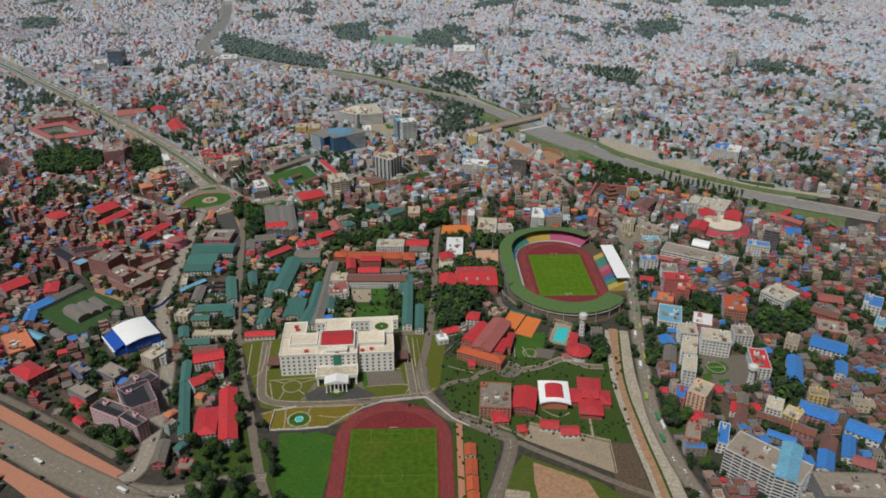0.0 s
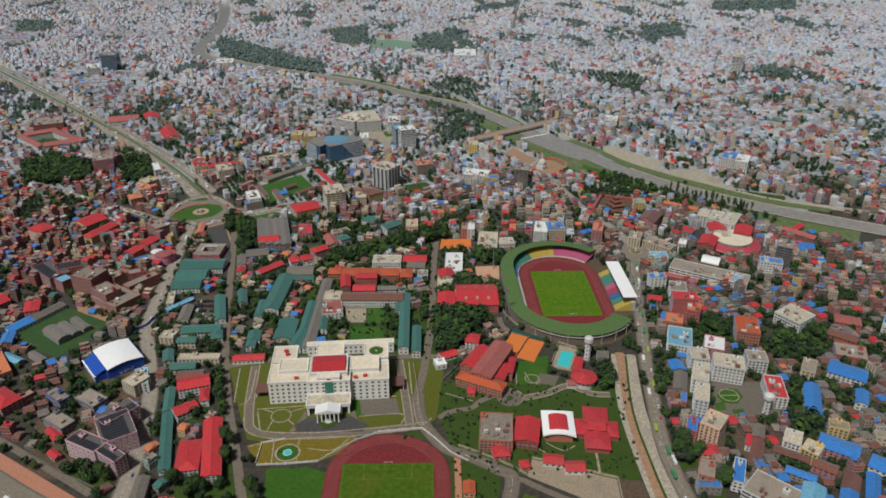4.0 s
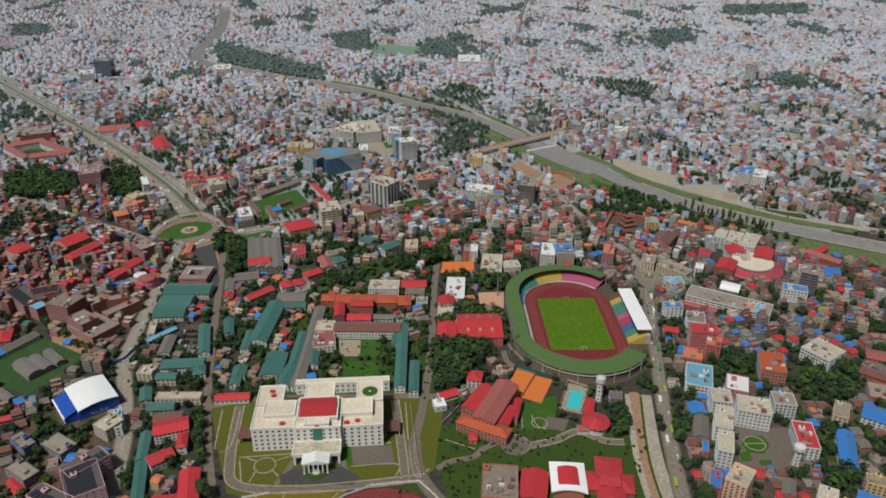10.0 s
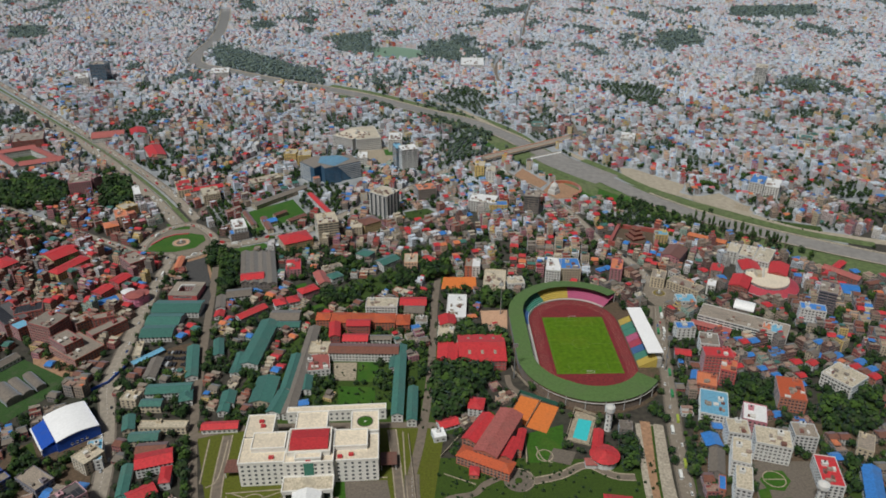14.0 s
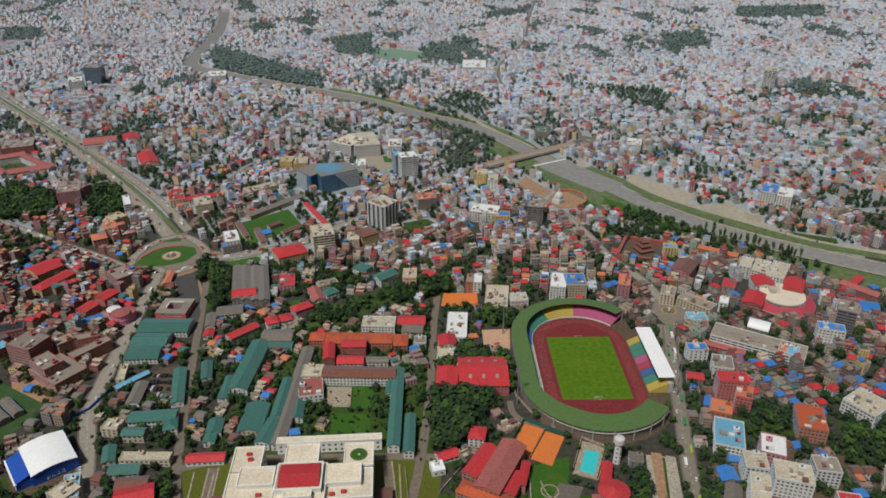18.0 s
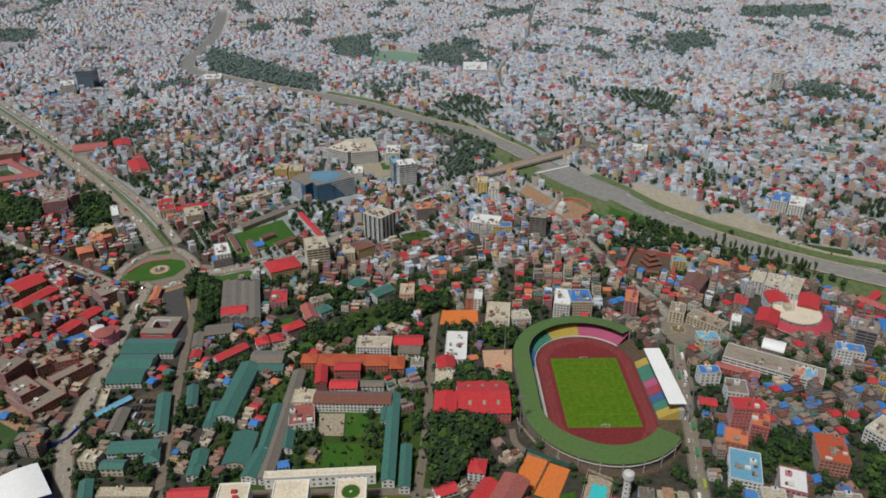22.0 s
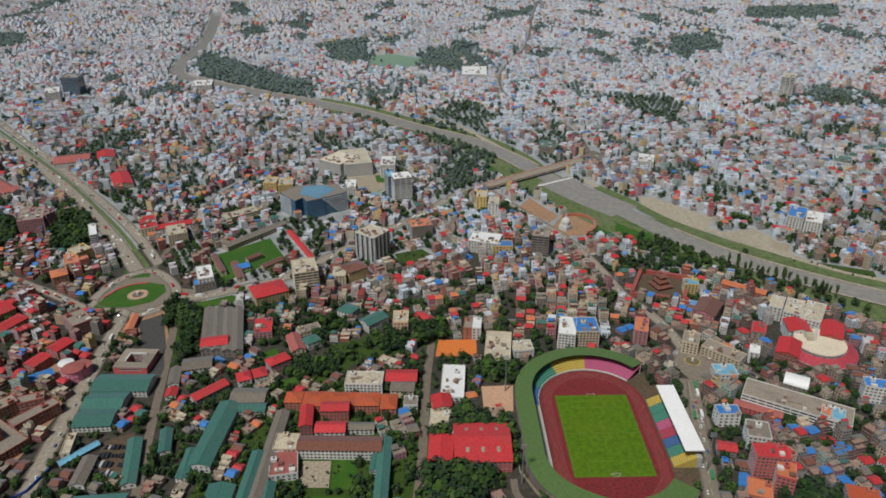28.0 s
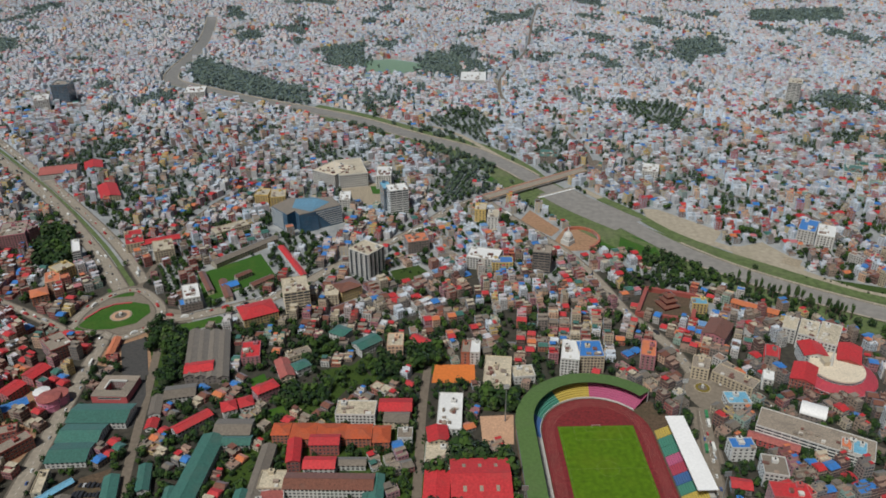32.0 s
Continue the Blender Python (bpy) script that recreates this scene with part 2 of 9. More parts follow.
def road(pts, width, material, kerb=False):
    c, a, b = ribbon(pts, width)
    LINES.append((c, width / 2))
    ROADS.append((c, width, material))
    gg = Geo()
    strip(gg, a, b, (0.24 if material.startswith("asphalt") else 0.18) + 0.004 * (len(ROADS) % 9))
    ob = new("road" if material.startswith("asphalt") else "lane", gg.mesh("road", GROUND[material]))
    tagged(ob, "grey asphalt city road with worn edges" if material.startswith("asphalt") else "narrow pale worn city lane", "road", kind="structure")
    if kerb:
        kb = Geo()
        for sg in (-1, 1):
            lo, hi = ribbon(pts, width)[1 if sg > 0 else 2], ribbon(pts, width + 2.4)[1 if sg > 0 else 2]
            for k in range(len(c) - 1):
                q = [(*lo[k], 0.42), (*lo[k + 1], 0.42), (*hi[k + 1], 0.42), (*hi[k], 0.42)]
                kb.face(q if sg > 0 else q[::-1])
                kb.face([(*lo[k], 0.15), (*lo[k + 1], 0.15), (*lo[k + 1], 0.42), (*lo[k], 0.42)])
        tagged(new("kerb", kb.mesh("kerb", GROUND["pave_pale"])), "pale raised kerb and footpath along the drive", "kerb", kind="structure")
    if width >= 9:
        kb, mk = Geo(), Geo()
        _, a2, b2 = ribbon(pts, width + 3.4)
        for lo, hi in ((a, a2), (b2, b)):
            for i in range(len(c) - 1):
                kb.face([(*hi[i], 0.40), (*hi[i + 1], 0.40), (*lo[i + 1], 0.40), (*lo[i], 0.40)])
            edge = lo if lo is a else hi
            for i in range(len(c) - 1):
                kb.face([(*edge[i], 0.40), (*edge[i + 1], 0.40), (*edge[i + 1], 0.15), (*edge[i], 0.15)])
        tagged(new("pavement", kb.mesh("pavement", GROUND["pave"])), "grey kerbed footpath beside the road", "pavement", kind="structure")
        for i in range(len(c) - 1):
            d = c[i + 1] - c[i]
            ln = np.hypot(*d)
            u = d / max(ln, 1e-6)
            v = np.array([-u[1], u[0]]) * 0.12
            s = 0.0
            while s + 3 < ln:
                p, q = c[i] + u * s, c[i] + u * (s + 3)
                mk.face([(*(p - v), 0.30), (*(q - v), 0.30), (*(q + v), 0.30), (*(p + v), 0.30)])
                s += 8
        if mk.f:
            tagged(new("lane_marking", mk.mesh("lane_marking", TRIM)), "faded white dashed centre line on asphalt", "road marking", kind="structure")


def path(pts, width):
    c, a, b = ribbon(pts, width * 0.7)
    gg = Geo()
    strip(gg, a, b, 0.26)
    tagged(new("garden_path", gg.mesh("garden_path", GROUND["pave_pale"])), "narrow pale garden path between lawns", "path", kind="structure")


def river(pts, width):
    rng = np.random.default_rng(5)
    c, a, b = ribbon(pts, width)
    LINES.append((c, width / 2 + 4))
    gg = Geo()
    strip(gg, a, b, 0.55)
    tagged(new("water", gg.mesh("water", WATER)), "brown muddy river winding through the city", "river", kind="structure")


BANK_LABEL = {"sand": "pale sandy track on the riverbank", "pave_white": "stained pale concrete canal bed", "dirt": "brown earth track beside the canal", "lawn_dark": "thin strip of weeds in the canal"}


BANKS = []


def bank(pts, width, material, level):
    c, a, b = ribbon(pts, width)
    LINES.append((c, width / 2))
    if material in ("bank_pale", "grass_rough"):
        BANKS.append(len(LINES) - 1)
    gg = Geo()
    strip(gg, a, b, 0.05 * level)
    tagged(new("riverbank", gg.mesh("riverbank", GROUND[material])), BANK_LABEL.get(material, "rough grass riverbank"), "canal" if material in ("pave_white", "dirt") else "riverbank", kind="structure")


PATCH_LABEL = {"lawn_pale": "haze-paled green park lawn among trees", "yard": "packed brown earth yard with weeds", "lawn": "bright green mown lawn", "lawn_dark": "dark green garden lawn with shrubs", "lawn_dry": "yellowed dry garden lawn", "dirt": "bare reddish dirt ground",
               "sand": "pale river sand flat", "pave": "grey paved yard", "pave_pale": "pale paved forecourt", "pave_white": "pale concrete canal bed, stained", "clay": "orange clay tennis court",
               "clay_pale": "pale bare clay court", "crop": "dark green vegetable plot", "asphalt": "dark asphalt parking yard", "tarmac": "dark tarmac forecourt", "lawn_olive": "olive green clipped garden lawn", "promenade": "reddish brick-paved roadside promenade", "lot": "stained pale concrete parking lot", "field": "worn grass field with bare brown soil"}


def patch(pts, material, level=6, build=False):
    NUM[0] += 1
    if not build:
        PATCHES.append(np.array(pts, float))
    if material in ("clay", "clay_pale", "pave", "pave_pale", "asphalt", "tarmac", "lawn_dry", "lawn_olive", "lot", "field", "promenade", "crop") or material == "lawn" and level == 6:
        CLEAR.append(np.array(pts, float))
    if material == "lawn_dark":
        SHRUBS.append(np.array(pts, float))
    gg = Geo()
    gg.face([(*p, 0.02 * level + 0.002 * (NUM[0] % 9)) for p in (pts if area(pts) > 0 else pts[::-1])])
    name = {"lawn_olive": "lawn", "field": "lawn", "lawn": "lawn", "lawn_dark": "lawn", "lawn_dry": "lawn", "clay": "tennis_court"}.get(material, "yard")
    tagged(new(name, gg.mesh(name, GROUND[material])), PATCH_LABEL[material], name.replace("_", " "), kind="structure")


def area(pts):
    p = np.array(pts, float)
    return 0.5 * np.sum(p[:, 0] * np.roll(p[:, 1], -1) - np.roll(p[:, 0], -1) * p[:, 1])


def pool(pts):
    pts = pts if area(pts) > 0 else pts[::-1]
    ob = thing("swimming_pool", pose(0, 0, 0), "turquoise outdoor swimming pool with pale tiled rim", "swimming pool")
    gg, rim = Geo(), Geo()
    gg.face([(*p, 0.30) for p in pts])
    part("water_surface", gg, POOL, ob)
    c = np.mean(pts, 0)
    out = [c + (np.array(p) - c) * 1.08 for p in pts]
    for i in range(len(pts)):
        j = (i + 1) % len(pts)
        rim.face([(*out[i], 0.42), (*out[j], 0.42), (*pts[j], 0.42), (*pts[i], 0.42)])
        rim.face([(*pts[i], 0.42), (*pts[j], 0.42), (*pts[j], 0.25), (*pts[i], 0.25)])
        rim.face([(*out[j], 0.42), (*out[i], 0.42), (*out[i], 0.05), (*out[j], 0.05)])
    part("pool_rim", rim, GROUND["pave_pale"], ob, "pale tiled pool rim")
    PATCHES.append(np.array(pts, float))
    CLEAR.append(np.array(out, float))


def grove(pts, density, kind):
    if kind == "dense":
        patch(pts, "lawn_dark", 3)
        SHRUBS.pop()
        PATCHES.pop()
    GROVES.append((np.array(pts, float), density, kind))
    PATCHES.append(np.array(pts, float))


# ---- buildings ----
WIN, PANES = {}, [0]


def pane(w, h):
    """One window: frame proud of the wall, glass behind it, sill."""
    key = (round(w, 1), round(h, 1))
    if key not in WIN:
        gg = Geo()
        gg.box(-w / 2 - 0.12, -0.10, -0.12, w / 2 + 0.12, 0, h + 0.12, 0)
        gg.face([(-w / 2, -0.104, 0), (w / 2, -0.104, 0), (w / 2, -0.104, h), (-w / 2, -0.104, h)], 1)
        gg.box(-w / 2 - 0.25, -0.3, -0.25, w / 2 + 0.25, 0, -0.12, 0)
        WIN[key] = gg.mesh("window", TRIM, GLASS)
    return WIN[key]


def window_spots(w, d, z0, z1, gap=3.4, floor=3.3):
    """Foot points of windows on the four walls, as x, y, z, turn."""
    n = max(1, round((z1 - z0) / floor))
    fh = (z1 - z0) / n
    for k in range(n):
        for side, (ln, off) in enumerate(((w, d), (d, w), (w, d), (d, w))):
            m = max(1, int((ln - 1.2) / gap))
            for i in range(m):
                s = (i + 0.5) / m * (ln - 1.2) - (ln - 1.2) / 2
                x, y = ((s, -off / 2), (off / 2, s), (-s, off / 2), (-off / 2, -s))[side]
                yield x, y, z0 + fh * k + fh * 0.32, side * 90


def glazing(w, d, z0, z1, rng, gap=3.2):
    """All the small windows of one plain house, joined."""
    gg = Geo()
    for x, y, z, r in window_spots(w, d, z0, z1, gap):
        a = radians(r)
        ux, uy = math.cos(a), math.sin(a)
        nx, ny = uy, -ux
        ww, hh = 0.75 + 0.35 * rng.random(), 1.5
        for s0, s1, h0, h1, o, m in ((-ww - 0.15, ww + 0.15, -0.2, hh + 0.15, 0.05, 0), (-ww, ww, 0, hh, 0.09, 1)):
            gg.face([(x + ux * s0 + nx * o, y + uy * s0 + ny * o, z + h0), (x + ux * s1 + nx * o, y + uy * s1 + ny * o, z + h0),
                     (x + ux * s1 + nx * o, y + uy * s1 + ny * o, z + h1), (x + ux * s0 + nx * o, y + uy * s0 + ny * o, z + h1)], m)
    return gg


def roof_parts(ob, w, d, z, kind, rm, wm, rng):
    """Roof of one of four kinds on a w x d block whose walls end at z."""
    o = 0.7
    if kind == "f":
        r, pp = Geo(), Geo()
        r.box(-w / 2 + 0.3, -d / 2 + 0.3, z - 0.2, w / 2 - 0.3, d / 2 - 0.3, z + 0.12)
        part("roof", r, rm, ob)
        for a in ((-w / 2 - 0.15, -d / 2 - 0.15, w / 2 + 0.15, -d / 2 + 0.3), (-w / 2 - 0.15, d / 2 - 0.3, w / 2 + 0.15, d / 2 + 0.15),
                  (-w / 2 - 0.15, -d / 2 + 0.3, -w / 2 + 0.3, d / 2 - 0.3), (w / 2 - 0.3, -d / 2 + 0.3, w / 2 + 0.15, d / 2 - 0.3)):
            pp.box(a[0], a[1], z - 0.25, a[2], a[3], z + 1.0, 0, True)
        part("parapet", pp, wm, ob)
        if w > 7 and d > 6:
            tx, ty = (rng.random() - 0.5) * (w - 6), (0.1 + 0.3 * rng.random()) * d
            tw, td = min(4.5, w * 0.3), min(4.0, d * 0.3)
            ty = min(ty, d / 2 - td / 2 - 0.5)
            s = Geo()
            s.box(tx - tw / 2, ty - td / 2, z, tx + tw / 2, ty + td / 2, z + 2.7)
            s.box(tx - tw / 2 - 0.3, ty - td / 2 - 0.3, z + 2.7, tx + tw / 2 + 0.3, ty + td / 2 + 0.3, z + 2.95)
            part("stair_head", s, wm, ob)
            tk = Geo()
            tk.tube([(0.0, z + 3.0), (0.75, z + 3.0), (0.8, z + 4.1), (0.45, z + 4.5)], 10, c=(tx, ty))
            part("water_tank", tk, TANK, ob, "black plastic water tank")
            if rm is ROOF["dk"]:
                # rows of dark panels between pale ribs
                n = max(3, int(max(w, d) / 4))
                for k in range(n):
                    c0, c1 = -0.46 + 0.92 * (k + 0.08) / n, -0.46 + 0.92 * (k + 0.92) / n
                    u = Geo()
                    u.box(*((c0 * w, -0.42 * d, z + 0.1, c1 * w, 0.05 * d, z + 0.7) if w > d else (-0.42 * w, c0 * d, z + 0.1, 0.3 * w, c1 * d, z + 0.7)))
                    part("roof_panel", u, TANK, ob, "dark roof panel")
            elif w > 14 and d > 10:
                for k in range(2 if w * d < 500 else 6 if w * d < 900 else 12):
                    ux, uy = rng.uniform(-0.4, 0.4) * w, rng.uniform(-0.42, 0.05) * d
                    uw, ud, uh = rng.uniform(0.8, 2.6), rng.uniform(0.8, 2.0), rng.uniform(0.9, 2.4)
                    u = Geo()
                    u.box(ux - uw, uy - ud, z + 0.1, ux + uw, uy + ud, z + 0.1 + uh)
                    u.box(ux - uw - 0.15, uy - ud - 0.15, z + 0.1 + uh, ux + uw + 0.15, uy + ud + 0.15, z + 0.25 + uh)
                    part("rooftop_unit", u, (LEDGE, ROOF["co"], TRIM, ROOF["br"])[rng.randrange(4)], ob)
    elif kind == "a":
        r, n = Geo(), 12
        hgt = min(w, d) * 0.28
        along = w >= d
        half, ln = (d / 2 + 0.3, w / 2 + 0.3) if along else (w / 2 + 0.3, d / 2 + 0.3)
        arc = [(-half * math.cos(math.pi * i / n), z + hgt * math.sin(math.pi * i / n)) for i in range(n + 1)]
        P = (lambda s, t, h: (t, s, h)) if along else (lambda s, t, h: (s, t, h))
        for i in range(n):
            (s0, h0), (s1, h1) = arc[i], arc[i + 1]
            q = [P(s0, -ln, h0), P(s0, ln, h0), P(s1, ln, h1), P(s1, -ln, h1)]
            r.face(q if not along else q[::-1])
        for e in (-ln, ln):
            r.face([P(s, e, h) for s, h in arc])
        part("roof", r, rm, ob)
    else:
        along = w >= d
        half = (d if along else w) / 2 + o
        ln = (w if along else d) / 2 + o
        rise = half * (0.36 if half < 8 else 0.26)
        cut = half * 0.9 if kind == "h" and ln > half else 0.0
        P = (lambda s, t, h: (t, s, h)) if along else (lambda s, t, h: (-s, t, h))
        for sg in (-1, 1):
            r = Geo()
            q = [P(sg * half, -ln, z - 0.15), P(sg * half, ln, z - 0.15), P(0, ln - cut, z + rise), P(0, -ln + cut, z + rise)]
            lo = [(a, b, c - 0.18) for a, b, c in q]
            r.face(q if (sg < 0) == along else q[::-1])
            for i in range(4):
                j = (i + 1) % 4
                r.face([lo[i], lo[j], q[j], q[i]])
            part("roof_slope", r, rm, ob)
        for sg in (-1, 1):
            e = Geo()
            tri = [P(-half + o, sg * (ln - o), z), P(half - o, sg * (ln - o), z), P(0, sg * (ln - o), z + rise * 0.9)]
            if cut:
                tri = [P(-half, sg * ln, z - 0.15), P(half, sg * ln, z - 0.15), P(0, sg * (ln - cut), z + rise)]
            e.face(tri if (sg < 0) == along else tri[::-1])
            part("hip_end" if cut else "gable_end", e, rm if cut else wm, ob)
        rd = Geo()
        a0, a1 = P(-0.2, -ln + cut, z + rise - 0.05), P(0.2, ln - cut, z + rise + 0.12)
        rd.box(min(a0[0], a1[0]), min(a0[1], a1[1]), a0[2], max(a0[0], a1[0]), max(a0[1], a1[1]), a1[2])
        part("ridge_cap", rd, rm, ob)


CATEGORY = {"apartment_house": "house", "apartment_block": "apartment building", "apartment_tower": "apartment building", "house": "house", "villa": "house"}


def bld(name, x, y, w, d, rot, h, kind, roof, wall, label, fine=False, m=None):
    rng = random.Random(int(x * 13 + y * 7))
    FOOT.append((x, y, w + 2, d + 2, rot))
    h += 0.04 * (len(FOOT) % 13)
    ob = thing(name, pose(x, y, 0, 0, 0, rot), label, CATEGORY.get(name, name.replace("_", " ")))
    if max(w, d) < 0.5:
        return ob
    body = Geo()
    rings = [(0.0, -0.3)]
    if h > 6 and name not in ("shed", "workshop", "greenhouse", "barracks"):
        n = max(1, round(h / 3.3))
        for k in range(1, n):
            z = h * k / n
            rings += [(0.0, z - 0.12), (0.22, z - 0.12), (0.22, z + 0.12), (0.0, z + 0.12)]
    rings.append((0.0, h))
    for e, z in rings:
        body.v += [(-w / 2 - e, -d / 2 - e, z), (w / 2 + e, -d / 2 - e, z), (w / 2 + e, d / 2 + e, z), (-w / 2 - e, d / 2 + e, z)]
    for k in range(len(rings) - 1):
        body.f += [(4 * k + i, 4 * k + (i + 1) % 4, 4 * k + 4 + (i + 1) % 4, 4 * k + 4 + i) for i in range(4)]
        body.m += [0 if k % 4 == 0 else 1] * 4
    body.f.append(tuple(len(body.v) - 4 + i for i in range(4)))
    body.m.append(0)
    part("wall", body, (WALL[wall], LEDGE if wall not in "wc" else WALL[wall]), ob)
    roof_parts(ob, w, d, h, kind, ROOF[roof], WALL[wall], rng)
    if name == "greenhouse":
        return ob
    if name == "sports_hall" and h > 11:
        along = w >= d
        half, ln = ((d if along else w) / 2 + 0.7, (w if along else d) / 2)
        rise = half * (0.36 if half < 8 else 0.26)
        for sg, k in itertools.product((-1, 1), (-1, 0, 1)):
            q = []
            for s, t in ((0.42, -0.06), (0.42, 0.06), (0.62, 0.06), (0.62, -0.06)):
                a, b = sg * half * s, ln * (0.55 * k + t)
                q.append((b, a, h - 0.15 + rise * (1 - s) + 0.22) if along else (a, b, h - 0.15 + rise * (1 - s) + 0.22))
            sk, lo = Geo(), [(x, y, z - 0.2) for x, y, z in q]
            sk.face(q)
            for i in range(4):
                sk.face([lo[i], lo[(i + 1) % 4], q[(i + 1) % 4], q[i]])
            part("skylight", sk, LEDGE, ob, "pale translucent skylight panel")
    if name in ("office_tower", "terrace_block", "apartment_tower", "shopping_mall"):
        n = max(1, round(h / 3.4))
        for k in range(n):
            z0, z1 = h * k / n + 1.1, h * (k + 1) / n - 0.5
            b = Geo()
            q = [(-w / 2 - 0.06, -d / 2 - 0.06), (w / 2 + 0.06, -d / 2 - 0.06), (w / 2 + 0.06, d / 2 + 0.06), (-w / 2 - 0.06, d / 2 + 0.06)]
            for i in range(4):
                p0, p1 = Vector(q[i]), Vector(q[(i + 1) % 4])
                m = max(2, int((p1 - p0).length / 7))
                for j in range(m):
                    a, e = p0.lerp(p1, (j + 0.06) / m), p0.lerp(p1, (j + 0.94) / m)
                    b.face([(*a, z0), (*e, z0), (*e, z1), (*a, z1)])
            tagged(part("window_band", b, GLASS, ob), kind="stuff")
        return ob
    spots = list(window_spots(w, d, 0.6 if h > 5 else 0.3, h - 0.5, 4.6 if w < 60 else 7.0, 3.6))
    if fine and y < 900 and PANES[0] + len(spots) < 270:
        PANES[0] += len(spots)
        for wx, wy, wz, r in spots:
            part("window", pane(1.7 if h > 11 else 1.4, 1.6), None, ob, at=pose(wx, wy, wz, 0, 0, r))
    else:
        tagged(part("glazing", glazing(w, d, 0.3, h - 0.3, rng, 3.2 if fine else 3.8), (LEDGE, GLASS), ob), kind="stuff")
    return ob


# roads
road([(-257, 451), (-248, 466), (-251, 511), (-261, 571), (-273, 618), (-297, 682), (-314, 724), (-321, 776), (-327, 835), (-334, 901), (-340, 962), (-344, 1003)], 13, 'asphalt_pale')
road([(-474, 556), (-385, 507), (-324, 471), (-267, 441), (-225, 419)], 24, 'asphalt')
road([(-487, 594), (-415, 563), (-342, 522), (-273, 480)], 7, 'lane')
road([(-255, 445), (-214, 439), (-171, 451), (-139, 453)], 9, 'asphalt')
road([(-129, 420), (-143, 451), (-169, 529), (-193, 598), (-216, 681), (-244, 811), (-260, 891), (-278, 975)], 8, 'lane')
road([(-13, 605), (-6, 655), (1, 751), (3, 871), (7, 942)], 8, 'lane')
road([(-13, 605), (-9, 568), (11, 532), (32, 520), (56, 504), (67, 488), (45, 418)], 9, 'lane')
road([(216, 415), (207, 459), (203, 523), (211, 592), (222, 663), (238, 748), (251, 819), (263, 870)], 11, 'asphalt')
road([(249, 803), (254, 846), (259, 875)], 17, 'asphalt')
road([(269, 929), (261, 968), (247, 1005), (230, 1040), (216, 1098), (203, 1141), (182, 1195), (158, 1238), (120, 1304), (88, 1363)], 11, 'asphalt_pale')
road([(287, 911), (315, 893), (340, 864), (370, 841), (400, 816)], 8, 'lane')
road([(292, 1541), (254, 1500)], 12, 'lane')
road([(97, 1390), (34, 1336), (-21, 1258), (-99, 1174), (-169, 1088), (-210, 1062), (-267, 1036), (-297, 1038)], 14, 'asphalt_pale')
road([(-367, 1100), (-448, 1210), (-586, 1377), (-769, 1567), (-1428, 2232)], 17, 'asphalt_pale')
road([(-345, 1117), (-425, 1227), (-555, 1376), (-750, 1587), (-1368, 2230)], 12, 'asphalt_pale')
bank([(-356, 1108), (-437, 1219), (-570, 1376), (-760, 1578), (-1398, 2231)], 6, 'grass_rough', 4)
road([(-387, 1005), (-442, 1040), (-498, 1071), (-658, 1164)], 10, 'asphalt_pale')
road([(-350, 1004), (-325, 995), (-300, 1021), (-304, 1057), (-341, 1096), (-369, 1090), (-389, 1051), (-385, 1013), (-349, 1002)], 10, 'asphalt_pale')
road([(678, 1137), (630, 1192), (579, 1239), (544, 1317), (475, 1374), (404, 1452), (301, 1469), (277, 1518)], 7, 'lane')
road([(277, 1518), (273, 1638), (222, 1822), (157, 1929), (165, 2151), (258, 2473), (320, 2903), (389, 3334)], 8, 'lane')
road([(531, 3335), (263, 2966), (10, 3030), (-262, 2720)], 7, 'lane')
road([(-348, 1094), (-338, 1314), (-272, 1484), (-199, 1595), (-86, 1657)], 7, 'lane')
road([(-701, 1235), (-627, 1313), (-567, 1356)], 8, 'lane')

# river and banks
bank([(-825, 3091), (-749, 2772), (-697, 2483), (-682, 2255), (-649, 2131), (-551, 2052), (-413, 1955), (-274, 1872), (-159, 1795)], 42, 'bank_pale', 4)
bank([(-274, 1872), (-159, 1795), (-39, 1688), (69, 1600), (131, 1503), (162, 1422), (216, 1330), (269, 1250), (320, 1191), (369, 1147), (425, 1090), (491, 1035), (549, 994), (603, 958)], 84, 'grass_rough', 3)
bank([(243, 1410), (301, 1316), (353, 1251), (403, 1202), (456, 1151), (515, 1090), (582, 1060), (647, 1035)], 8, 'sand', 9)
bank([(-67, 1785), (35, 1710), (124, 1558), (172, 1468)], 10, 'sand', 9)
RIVER = [(-825, 3091), (-749, 2772), (-697, 2483), (-682, 2255), (-649, 2131), (-551, 2052), (-413, 1955), (-274, 1872), (-159, 1795), (-39, 1688), (69, 1600), (136, 1510), (164, 1460), (200, 1398), (238, 1338), (280, 1281), (326, 1206), (370, 1151), (428, 1098), (497, 1049), (557, 1011), (615, 978), (700, 930), (800, 880)]
river(RIVER, 33)
for side, reach in itertools.product((-1, 1), (RIVER[:13], RIVER[16:])):
    c, a, b = ribbon(reach, 40)
    _, a2, b2 = ribbon(reach, 34)
    g = Geo()
    for i in range(len(c) - 1):
        p, q = ((b2, b), (a, a2))[side > 0]
        g.face([(*q[i], 1.5), (*q[i + 1], 1.5), (*p[i + 1], 1.5), (*p[i], 1.5)])
        e = p if side < 0 else q
        g.face([(*e[i], 1.5), (*e[i + 1], 1.5), (*e[i + 1], 0.4), (*e[i], 0.4)])
    tagged(new("embankment", g.mesh("embankment", GROUND["pave_white"])), "pale concrete river embankment wall with a flat top", "embankment", kind="structure")
g = Geo()
c, a, b = ribbon([(196, 1404), (222, 1358), (256, 1312), (284, 1275)], 60)
strip(g, a, b, 0.56)
